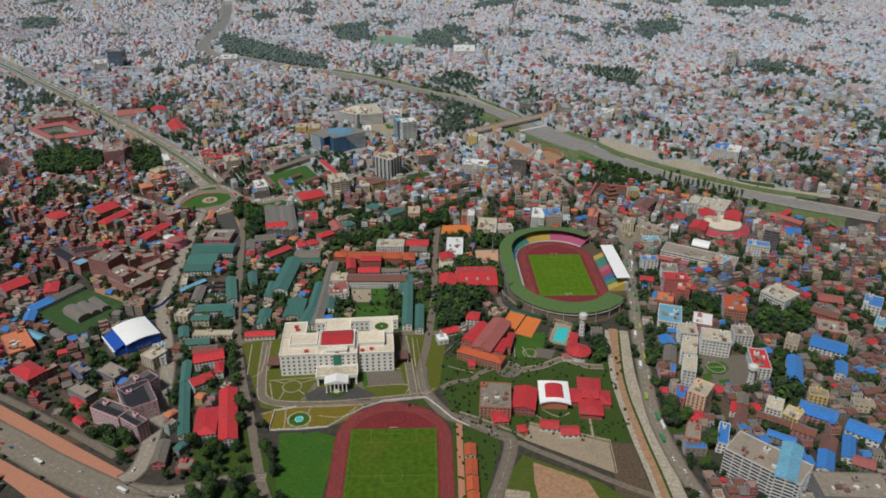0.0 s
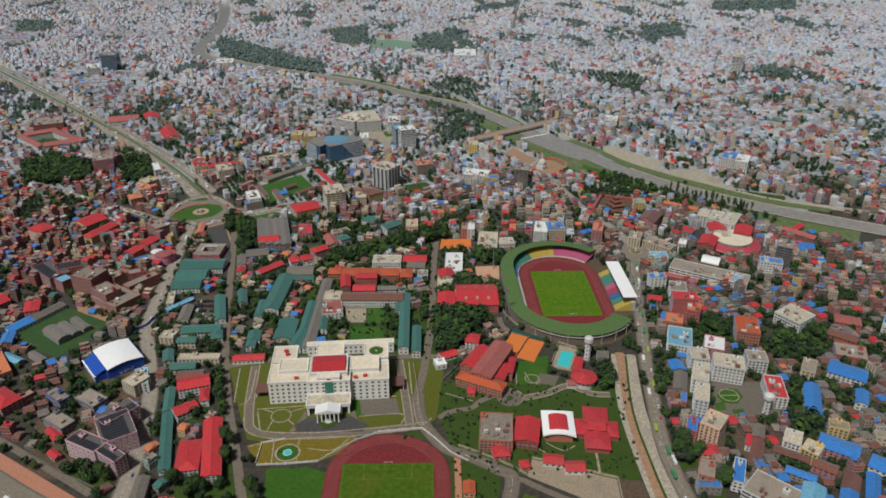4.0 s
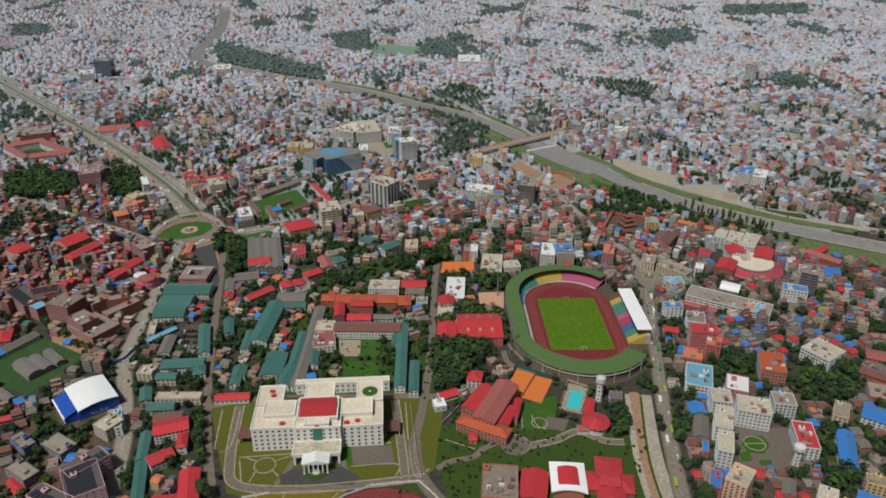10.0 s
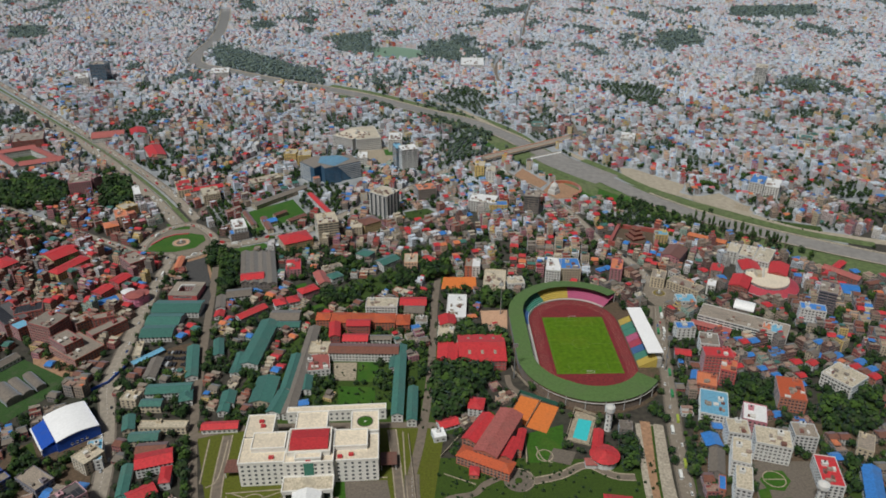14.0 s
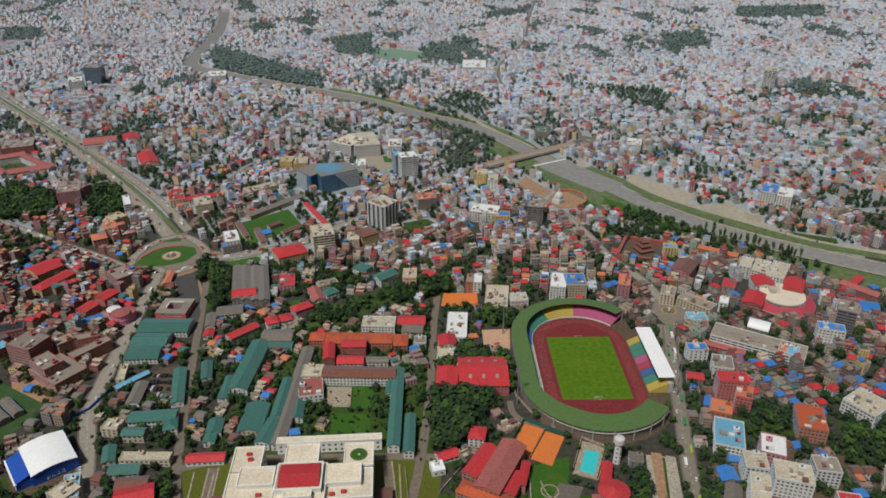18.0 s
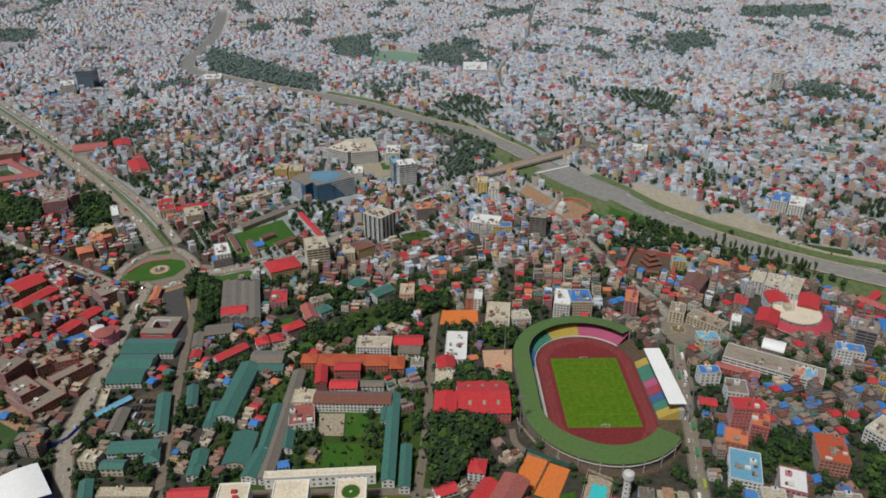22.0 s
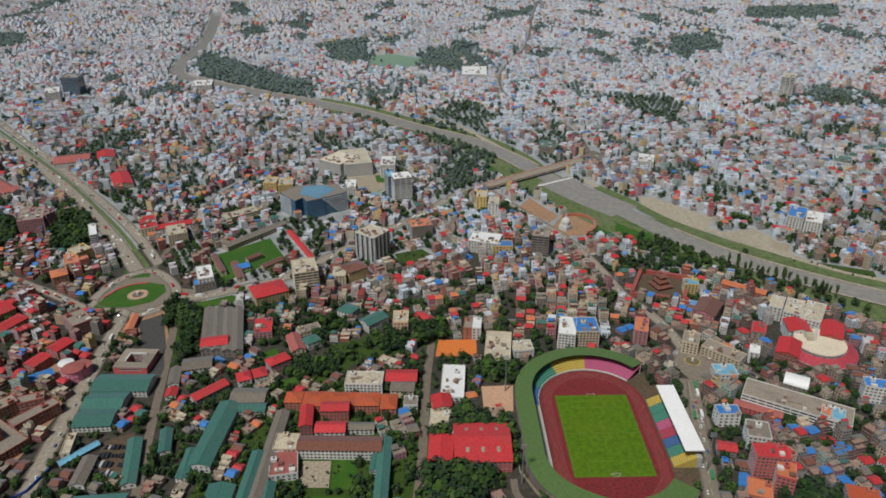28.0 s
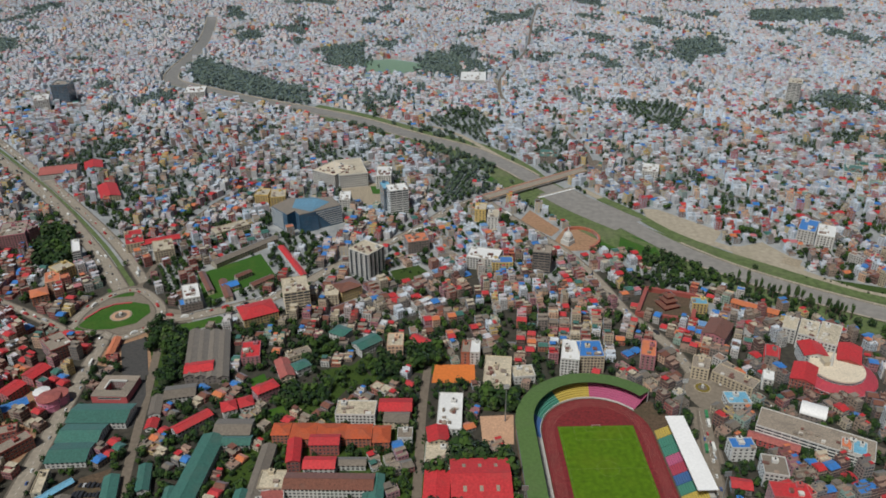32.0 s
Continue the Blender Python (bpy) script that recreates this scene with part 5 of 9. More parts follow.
# inner town
bld("apartment_block", 149.3, 939.9, 17.9, 33.6, -10.9, 20.0, "f", "wh", "w", "six-storey apartment block, white plaster walls, flat white roof", True)
bld("apartment_block", 168.8, 941.9, 24.4, 27.9, -0.3, 20.0, "f", "bt", "c", "six-storey apartment block, cream plaster walls, flat blue tin roof", True)
bld("apartment_house", 229.3, 948.2, 14.3, 28.2, -15.6, 16.0, "f", "or", "p", "five-storey apartment house, pink plaster walls, flat orange tile roof")
bld("house", 54.9, 954.7, 9.9, 21.2, -5.0, 14.0, "f", "wh", "w", "four-storey house, white plaster walls, flat white roof")
bld("house", 45.7, 954.8, 8.7, 21.3, -6.0, 14.0, "f", "co", "o", "four-storey house, orange brick walls, flat grey concrete roof")
bld("office_tower", -146.4, 1058.9, 28.1, 35.3, 17.2, 28.0, "f", "cr", "c", "tall multi-storey office tower, cream plaster walls, flat cream concrete roof", True)
bld("office_block", -186.2, 1036.5, 38.9, 31.1, 27.8, 10.0, "h", "rt", "y", "three-storey office block, yellow plaster walls, hipped red tin roof", True)
bld("house", -174.9, 958.4, 18.6, 27.9, 10.0, 9.0, "f", "rt", "p", "three-storey house, pink plaster walls, flat red tin roof")
bld("office_block", -91.6, 1083.8, 27.2, 23.9, 36.9, 14.0, "h", "br", "y", "four-storey office block, yellow plaster walls, hipped brown tin roof", True)
bld("office_block", -107.3, 1070.9, 16.5, 24.6, 3.5, 14.0, "f", "cr", "c", "four-storey office block, cream plaster walls, flat cream concrete roof")
bld("shed", -91.0, 1049.7, 27.8, 11.6, 36.4, 6.0, "g", "br", "b", "two-storey shed, red brick walls, gabled brown tin roof")
tw = bld("office_tower", -72.5, 1137.1, 32.6, 29.6, -35.8, 36.0, "f", "cr", "w", "tall multi-storey office tower, white plaster walls, flat cream concrete roof", True)
for side, k in itertools.product(range(4), range(4)):
    wd, off = ((32.6, 14.8), (29.6, 16.3))[side % 2]
    c = Geo()
    c.box(-1.3, -0.3, 1.5, 1.3, 0.0, 35.2, 0, True)
    part("window_slot", c, GLASS, tw, "tall dark glazed slot", at=pose(0, 0, 0, 0, 0, 90 * side) @ pose(-wd / 2 + wd * (k + 0.5) / 4, -off, 0))
    c = Geo()
    c.box(-2.6, -0.5, 1.0, -1.4, 0.0, 36.2, 0, True)
    part("pier", c, WALL["w"], tw, at=pose(0, 0, 0, 0, 0, 90 * side) @ pose(-wd / 2 + wd * (k + 0.5) / 4, -off, 0))
bld("office_tower", -63.5, 1344, 13, 27, 17.3, 35.0, "f", "lb", "s", "tall office slab, blue-grey glass walls, flat pale blue roof")
bld("barracks", -238.3, 1191.7, 97.4, 12.7, 49.4, 7.0, "g", "gy", "c", "two-storey barracks, cream plaster walls, gabled grey sheet roof")
bld("barracks", -265.6, 1108.5, 7.3, 51.3, 28.2, 6.0, "g", "br", "c", "two-storey barracks, cream plaster walls, gabled brown tin roof")
bld("barracks", -236.9, 1090.5, 8.7, 46.4, 24.8, 6.0, "g", "br", "c", "two-storey barracks, cream plaster walls, gabled brown tin roof")
bld("barracks", -198.4, 1110.3, 29.8, 8.9, 46.5, 6.0, "g", "br", "c", "two-storey barracks, cream plaster walls, gabled brown tin roof")
bld("barracks", -225.5, 1127.0, 20.6, 7.5, 46.4, 6.0, "g", "br", "c", "two-storey barracks, cream plaster walls, gabled brown tin roof")
bld("barracks", -171.6, 1162.2, 7.6, 90.7, 29.1, 6.0, "g", "rt", "w", "two-storey barracks, white plaster walls, gabled red tin roof")
bld("shed", -235.1, 1101.8, 17.8, 13.2, 33.5, 5.0, "g", "bt", "c", "two-storey shed, cream plaster walls, gabled blue tin roof")
bld("apartment_house", -269.2, 1065.5, 18.1, 33.4, 21.8, 16.0, "f", "wh", "w", "five-storey apartment house, white plaster walls, flat white roof")
bld("house", -267.1, 1054.3, 24.2, 14.3, 24.9, 10.0, "f", "bt", "g", "three-storey house, grey concrete walls, flat blue tin roof")
bld("office_block", -57.1, 971.8, 27.1, 17.0, 42.3, 10.0, "g", "gt", "w", "three-storey office block, white plaster walls, gabled green tin roof", True)
bld("villa", -87.7, 995.4, 17.9, 17.0, -30.9, 8.0, "h", "gt", "w", "two-storey villa, white plaster walls, hipped green tin roof")
bld("apartment_house", -27.3, 971.3, 16.6, 23.0, 0.8, 12.0, "f", "cr", "h", "four-storey apartment house, peach plaster walls, flat cream concrete roof", True)
bld("house", 1.3, 977.4, 28.0, 10.0, -39.2, 7.0, "g", "rt", "c", "two-storey house, cream plaster walls, gabled red tin roof")
bld("office_block", -125.9, 955.2, 24.3, 11.3, 30.6, 8.0, "f", "co", "c", "two-storey office block, cream plaster walls, flat grey concrete roof")
bld("villa", -119.5, 934.3, 16.1, 13.5, 37.6, 8.0, "h", "gt", "w", "two-storey villa, white plaster walls, hipped green tin roof")
bld("office_block", -447.7, 1103.3, 14.3, 26.8, 22.9, 14.0, "g", "or", "h", "four-storey office block, peach plaster walls, gabled orange tile roof")
bld("office_block", -379.1, 967.7, 21.5, 30.9, 45.9, 14.0, "f", "co", "b", "four-storey office block, red brick walls, flat grey concrete roof", True)
bld("office_tower", -450.3, 1173.8, 9.5, 37.6, 26.2, 22.0, "f", "wh", "w", "seven-storey office tower, white plaster walls, flat white roof")
bld("office_block", -342.9, 1185.5, 24.9, 31.8, 24.4, 16.0, "f", "cr", "c", "five-storey office block, cream plaster walls, flat cream concrete roof", True)
bld("office_block", -359.3, 1218.3, 49.9, 15.7, 24.7, 9.0, "g", "rt", "w", "three-storey office block, white plaster walls, gabled red tin roof")
bld("pavilion", -323.0, 972.2, 7.7, 31.8, 7.5, 5.0, "g", "or", "r", "two-storey pavilion, red painted walls, gabled orange tile roof")
bld("villa", -174.6, 870.4, 13.0, 14.6, 22.5, 8.0, "h", "rt", "w", "two-storey villa, white plaster walls, hipped red tin roof")
bld("villa", -160.6, 877.1, 12.7, 14.5, 23.5, 8.0, "h", "rt", "w", "two-storey villa, white plaster walls, hipped red tin roof")
bld("villa", -145.6, 893.7, 21.9, 13.5, 37.5, 12.0, "h", "rt", "p", "four-storey villa, pink plaster walls, hipped red tin roof", True)
bld("house", -135.2, 930.1, 14.1, 31.0, 22.8, 7.0, "g", "dr", "c", "two-storey house, cream plaster walls, gabled dull red tin roof")
bld("college_block", -378.0, 922.4, 21.1, 16.0, 65.4, 10.0, "g", "rt", "r", "three-storey college block, red painted walls, gabled red tin roof")
bld("college_block", -388.2, 895.8, 20.4, 14.7, 67.5, 10.0, "g", "rt", "r", "three-storey college block, red painted walls, gabled red tin roof")
bld("college_block", -374.2, 873.0, 22.0, 11.8, 38.1, 8.0, "g", "bt", "o", "two-storey college block, orange brick walls, gabled blue tin roof")
pv = thing("round_house", pose(-348, 884, 0, 0, 0, -20), "bright pink round-fronted house with faded red roof", "house")
FOOT.append((-348, 884, 30, 28, 0))
PINK = mat("bright_pink_plaster", (0.62, 0.22, 0.32), 0.85, 0.15, 3)
for x, y, r, z in ((-9, 2, 7, 11.0), (5, -3, 10, 12.0), (6, 6, 9, 9.5)):
    c = Geo()
    c.tube([(r, -0.3), (r, z * 0.5 - 0.2), (r + 0.4, z * 0.5 - 0.2), (r + 0.4, z * 0.5 + 0.2), (r, z * 0.5 + 0.2), (r, z)], 14, c=(x, y))
    part("wall", c, PINK, pv)
    c = Geo()
    c.tube([(r + 0.8, z), (r + 0.8, z + 0.3), (0.3, z + 0.3 + r * 0.22)], 14, c=(x, y))
    part("roof", c, ROOF["wh"] if x < 0 else ROOF["dr"], pv)
    for k in range(12):
        a = 2 * math.pi * (k + 0.5) / 14
        for zz in (1.2, z * 0.5 + 1.2):
            part("window", pane(1.4, 1.6), None, pv, at=pose(x + r * 0.97 * math.cos(a), y + r * 0.97 * math.sin(a), zz, 0, 0, math.degrees(a) + 90))
bld("civic_hall", -156.6, 1450.4, 46.8, 48.9, -33.4, 22.0, "f", "ch", "w", "seven-storey civic hall, white plaster walls, flat clean cream roof", True)
bld("civic_hall", -130.7, 1459.4, 45.9, 73.0, 14.8, 21.5, "f", "cr", "w", "seven-storey civic hall, white plaster walls, flat cream concrete roof", True)
bld("office_tower", -45.7, 1327.6, 27.7, 25.4, 17.3, 38.0, "f", "wh", "w", "tall multi-storey office tower, white plaster walls, flat white roof", True)
bld("office_block", -13.7, 1204.8, 29.0, 25.2, 16.1, 16.0, "f", "or", "g", "five-storey office block, grey concrete walls, flat orange tile roof", True)
bld("office_tower", 145.7, 1146.3, 22.2, 22.3, -12.5, 28.0, "f", "co", "g", "tall multi-storey office tower, grey concrete walls, flat grey concrete roof", True)
bld("office_block", -226.1, 1349.5, 22.0, 29.0, 8.8, 20.0, "f", "cr", "y", "six-storey office block, yellow plaster walls, flat cream concrete roof")
bld("office_block", -250.4, 1356.8, 20.3, 24.6, -0.8, 20.0, "f", "cr", "y", "six-storey office block, yellow plaster walls, flat cream concrete roof")
bld("office_block", 516.1, 1233.2, 21.6, 40.4, -31.4, 18.0, "f", "bt", "w", "six-storey office block, white plaster walls, flat blue tin roof")
bld("office_block", 529.9, 1211.5, 21.0, 37.8, -28.6, 20.0, "f", "wh", "w", "six-storey office block, white plaster walls, flat white roof")
bld("market_hall", 73.9, 1158.3, 39.8, 29.5, -16.1, 16.0, "f", "wh", "w", "five-storey market hall, white plaster walls, flat white roof")
bld("market_hall", 95.3, 1144.7, 26.6, 16.7, -0.6, 14.0, "f", "bt", "y", "four-storey market hall, yellow plaster walls, flat blue tin roof")
bld("office_block", -73.5, 1436.7, 24.1, 40.7, 1.0, 22.0, "f", "wh", "w", "seven-storey office block, white plaster walls, flat white roof")
bld("office_block", -125.2, 1345.3, 16.4, 32.9, 4.5, 18.0, "f", "wh", "w", "six-storey office block, white plaster walls, flat white roof")
bld("apartment_block", 75.6, 1302.1, 16.0, 24.6, -5.9, 18.0, "f", "cr", "y", "six-storey apartment block, yellow plaster walls, flat cream concrete roof")
bld("apartment_block", 92.0, 1276.9, 15.7, 25.5, -6.5, 18.0, "f", "cr", "w", "six-storey apartment block, white plaster walls, flat cream concrete roof")
bld("office_block", 93.0, 2118.7, 61.2, 86.5, -2.0, 10.0, "f", "wh", "w", "three-storey office block, white plaster walls, flat white roof")
bld("apartment_tower", 782.9, 1911.1, 27.1, 43.9, -25.7, 45.0, "f", "cr", "w", "tall multi-storey apartment tower, white plaster walls, flat cream concrete roof")
bld("office_tower", -821.1, 1934.0, 35.3, 42.2, 6.6, 45.0, "f", "co", "s", "tall multi-storey office tower, blue glass walls, flat grey concrete roof")
bld("office_block", -847.6, 1886.1, 30.4, 50.4, 24.4, 25.0, "f", "wh", "w", "tall multi-storey office block, white plaster walls, flat white roof")
bld("apartment_block", -540.1, 1967.8, 44.8, 51.3, 11.2, 20.0, "f", "wh", "w", "six-storey apartment block, white plaster walls, flat white roof")
bld("apartment_block", -547.9, 1235.5, 34.0, 14.9, -25.6, 22.0, "f", "co", "p", "seven-storey apartment block, pink plaster walls, flat grey concrete roof", True)
bld("apartment_block", -755.6, 1452.1, 51.0, 55.5, 23.0, 16.0, "f", "co", "b", "five-storey apartment block, red brick walls, flat grey concrete roof")
bld("apartment_block", -558.6, 1226.6, 32.4, 45.1, 21.2, 22.0, "f", "co", "p", "seven-storey apartment block, pink plaster walls, flat grey concrete roof", True)
bld("college_block", -502.6, 1396.1, 27.9, 59.9, 28.9, 8.0, "g", "rt", "c", "two-storey college block, cream plaster walls, gabled red tin roof")
bld("college_block", -622.7, 1487.0, 56.5, 41.4, 17.9, 10.0, "g", "dr", "w", "three-storey college block, white plaster walls, gabled dull red tin roof")
bld("college_block", -576.7, 1513.2, 27.9, 39.8, 25.2, 8.0, "g", "rt", "w", "two-storey college block, white plaster walls, gabled red tin roof")
bld("office_block", -394.9, 1219.6, 22.6, 45.0, 24.4, 12.0, "f", "rt", "c", "four-storey office block, cream plaster walls, flat red tin roof")
bld("market_hall", 694.8, 1467.9, 27.8, 38.8, -26.3, 10.0, "f", "gt", "w", "three-storey market hall, white plaster walls, flat green tin roof")
bld("office_block", 204.2, 1547.0, 29.7, 38.8, -9.6, 12.0, "f", "gt", "g", "four-storey office block, grey concrete walls, flat green tin roof")
bld("apartment_block", -238.3, 1360.5, 24.6, 27.0, 0.2, 14.0, "f", "cr", "y", "four-storey apartment block, yellow plaster walls, flat cream concrete roof")
bld("apartment_block", 361.9, 1467.0, 25.3, 36.4, -17.3, 14.0, "f", "wh", "w", "four-storey apartment block, white plaster walls, flat white roof")
bld("office_block", -274.7, 1256.4, 48.4, 19.6, 39.0, 9.0, "f", "cr", "c", "three-storey office block, cream plaster walls, flat cream concrete roof")
bld("college_block", -673.7, 1333.9, 68.4, 25.0, 27.7, 12.0, "g", "dr", "w", "four-storey college block, white plaster walls, gabled dull red tin roof", True)
bld("college_block", -737.8, 1339.4, 91.2, 12.6, -42.1, 12.0, "g", "dr", "w", "four-storey college block, white plaster walls, gabled dull red tin roof")
bld("college_block", -746.5, 1393.7, 56.4, 23.2, 33.8, 12.0, "g", "dr", "w", "four-storey college block, white plaster walls, gabled dull red tin roof")
bld("college_block", -679.3, 1367.1, 102.4, 13.8, -38.3, 12.0, "g", "dr", "w", "four-storey college block, white plaster walls, gabled dull red tin roof")
bld("house", -450.2, 1073.4, 18.1, 20.1, 32.1, 12.0, "h", "or", "o", "four-storey house, orange brick walls, hipped orange tile roof")
bld("apartment_house", -447.2, 1102.2, 16.3, 27.3, 26.2, 16.0, "f", "or", "h", "five-storey apartment house, peach plaster walls, flat orange tile roof")
bld("apartment_house", -446.4, 1125.3, 21.3, 21.3, 53.1, 18.0, "f", "cr", "y", "six-storey apartment house, yellow plaster walls, flat cream concrete roof", True)
bld("college_block", -481.8, 985.9, 30.1, 33.3, -34.1, 12.0, "g", "rt", "y", "four-storey college block, yellow plaster walls, gabled red tin roof", True)
bld("college_block", -455.4, 957.1, 17.0, 49.0, -25.4, 10.0, "h", "rt", "y", "three-storey college block, yellow plaster walls, hipped red tin roof", True)
bld("apartment_block", -530.5, 947.6, 26.7, 22.4, -32.4, 18.0, "h", "rt", "h", "six-storey apartment block, peach plaster walls, hipped red tin roof", True)
bld("college_block", -465.8, 832.6, 50.6, 25.0, -40.2, 15.0, "f", "dk", "b", "five-storey college block, red brick walls, flat dark panelled roof", True)
bld("college_block", -444.5, 814.2, 26.2, 14.0, -33.9, 14.0, "f", "lb", "b", "four-storey college block, red brick walls, flat light blue tin roof")
bld("college_block", -403.7, 803.2, 30.3, 27.4, -20.7, 26.0, "f", "co", "b", "tall multi-storey college block, red brick walls, flat grey concrete roof", True)
bld("college_block", -447.0, 842.6, 19.4, 28.5, -65.2, 16.0, "f", "dk", "b", "five-storey college block, red brick walls, flat dark panelled roof")
bld("college_block", -380.0, 822.2, 15.4, 18.3, -39.9, 15.0, "f", "co", "o", "five-storey college block, orange brick walls, flat grey concrete roof", True)
bld("college_block", -348.7, 812.9, 12.6, 40.3, -37.4, 12.0, "f", "co", "b", "four-storey college block, red brick walls, flat grey concrete roof", True)
bld("college_block", -364.4, 831.1, 11.5, 29.0, -66.6, 12.5, "f", "co", "b", "four-storey college block, red brick walls, flat grey concrete roof")
bld("college_block", -366.6, 779.0, 45.8, 33.5, -33.5, 9.0, "f", "co", "o", "three-storey college block, orange brick walls, flat grey concrete roof", True)
bld("college_block", -376.6, 780.1, 29.2, 19.5, -35.4, 18.0, "f", "co", "b", "six-storey college block, red brick walls, flat grey concrete roof")
bld("house", 504.3, 954.1, 8.4, 51.5, -47.7, 8.0, "g", "rt", "b", "two-storey house, red brick walls, gabled red tin roof")

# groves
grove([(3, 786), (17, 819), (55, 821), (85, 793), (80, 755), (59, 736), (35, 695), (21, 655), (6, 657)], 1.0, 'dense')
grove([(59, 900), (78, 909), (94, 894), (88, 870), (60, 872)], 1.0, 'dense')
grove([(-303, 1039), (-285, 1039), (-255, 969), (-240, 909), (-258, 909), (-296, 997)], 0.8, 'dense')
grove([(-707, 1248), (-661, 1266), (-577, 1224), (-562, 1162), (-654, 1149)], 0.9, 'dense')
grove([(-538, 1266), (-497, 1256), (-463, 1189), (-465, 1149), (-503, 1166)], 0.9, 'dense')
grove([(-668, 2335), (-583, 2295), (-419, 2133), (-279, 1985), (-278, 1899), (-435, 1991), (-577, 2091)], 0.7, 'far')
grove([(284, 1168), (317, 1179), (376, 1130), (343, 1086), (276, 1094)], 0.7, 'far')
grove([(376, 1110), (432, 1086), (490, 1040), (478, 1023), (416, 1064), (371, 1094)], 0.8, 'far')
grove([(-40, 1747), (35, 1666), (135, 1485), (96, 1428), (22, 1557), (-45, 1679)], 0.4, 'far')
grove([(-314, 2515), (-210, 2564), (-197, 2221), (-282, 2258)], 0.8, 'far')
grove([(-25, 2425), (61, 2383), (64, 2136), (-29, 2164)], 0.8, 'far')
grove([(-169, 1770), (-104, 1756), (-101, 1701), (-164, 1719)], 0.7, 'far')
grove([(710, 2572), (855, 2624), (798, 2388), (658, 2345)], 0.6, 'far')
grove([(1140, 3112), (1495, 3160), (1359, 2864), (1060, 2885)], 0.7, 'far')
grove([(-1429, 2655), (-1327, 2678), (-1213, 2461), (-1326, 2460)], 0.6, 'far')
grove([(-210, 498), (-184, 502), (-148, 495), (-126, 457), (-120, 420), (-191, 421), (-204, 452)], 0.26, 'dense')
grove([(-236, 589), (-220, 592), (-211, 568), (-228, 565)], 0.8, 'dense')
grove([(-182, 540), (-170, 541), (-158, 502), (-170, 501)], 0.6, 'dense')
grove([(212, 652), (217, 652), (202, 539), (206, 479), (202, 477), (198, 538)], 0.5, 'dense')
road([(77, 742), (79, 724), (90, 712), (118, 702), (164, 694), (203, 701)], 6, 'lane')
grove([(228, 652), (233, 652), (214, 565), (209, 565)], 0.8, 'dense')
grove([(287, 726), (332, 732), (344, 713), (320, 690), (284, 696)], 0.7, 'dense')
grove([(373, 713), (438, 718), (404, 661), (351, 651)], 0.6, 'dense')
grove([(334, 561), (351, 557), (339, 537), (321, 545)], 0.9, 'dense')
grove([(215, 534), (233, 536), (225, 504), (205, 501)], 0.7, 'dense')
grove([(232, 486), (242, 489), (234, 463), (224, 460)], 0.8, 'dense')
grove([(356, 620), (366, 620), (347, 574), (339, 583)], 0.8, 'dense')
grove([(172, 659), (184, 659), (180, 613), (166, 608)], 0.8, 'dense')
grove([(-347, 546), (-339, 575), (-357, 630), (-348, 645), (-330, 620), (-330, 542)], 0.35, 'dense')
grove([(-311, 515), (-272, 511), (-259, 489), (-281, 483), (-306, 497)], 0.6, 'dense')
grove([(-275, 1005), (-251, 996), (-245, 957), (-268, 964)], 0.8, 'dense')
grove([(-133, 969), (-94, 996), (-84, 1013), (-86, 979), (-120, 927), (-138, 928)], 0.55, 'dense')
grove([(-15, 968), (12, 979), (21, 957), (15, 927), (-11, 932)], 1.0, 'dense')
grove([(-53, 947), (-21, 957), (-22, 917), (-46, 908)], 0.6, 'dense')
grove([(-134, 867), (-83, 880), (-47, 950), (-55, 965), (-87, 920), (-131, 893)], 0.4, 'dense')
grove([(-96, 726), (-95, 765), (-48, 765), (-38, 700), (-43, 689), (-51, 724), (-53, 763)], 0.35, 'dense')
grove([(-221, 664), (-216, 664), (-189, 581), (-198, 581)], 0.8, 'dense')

# ---- headquarters ----
HQ_WHITE = mat("fresh_white_plaster", (0.74, 0.71, 0.65), 0.8, 0.08, 4)
# its own frame: x along the front, y into the building, origin at the middle of the front
hq = thing("headquarters", pose(-95.5, 595.5, 0, 0, 0, 4.0), "large white headquarters with cream roofs, portico and red-roofed centre", "government building")
FOOT.append((-95, 640, 125, 90, 4))


def hq_block(name, x0, y0, x1, y1, h, roof="ch", windows=True, z0=-0.3):
    b = Geo()
    b.box(x0, y0, z0, x1, y1, h)
    w = part(name, b, HQ_WHITE, hq)
    r, p = Geo(), Geo()
    r.box(x0 + 0.5, y0 + 0.5, h - 0.1, x1 - 0.5, y1 - 0.5, h + 0.15)
    part("roof", r, ROOF[roof], w)
    for a in ((x0 - 0.4, y0 - 0.4, x1 + 0.4, y0 + 0.5), (x0 - 0.4, y1 - 0.5, x1 + 0.4, y1 + 0.4), (x0 - 0.4, y0 + 0.5, x0 + 0.5, y1 - 0.5), (x1 - 0.5, y0 + 0.5, x1 + 0.4, y1 - 0.5)):
        p.box(a[0], a[1], h - 0.5, a[2], a[3], h + 1.1, 0, True)
    part("parapet", p, HQ_WHITE, w)
    if windows:
        for wx, wy, wz, rr in window_spots(x1 - x0, y1 - y0, max(z0, 0.6), h - 1, 5.0, 4.2):
            if rr != 180:
                part("window", pane(2.0, 1.9), None, w, at=pose(wx + (x0 + x1) / 2, wy + (y0 + y1) / 2, wz, 0, 0, rr))
    return w


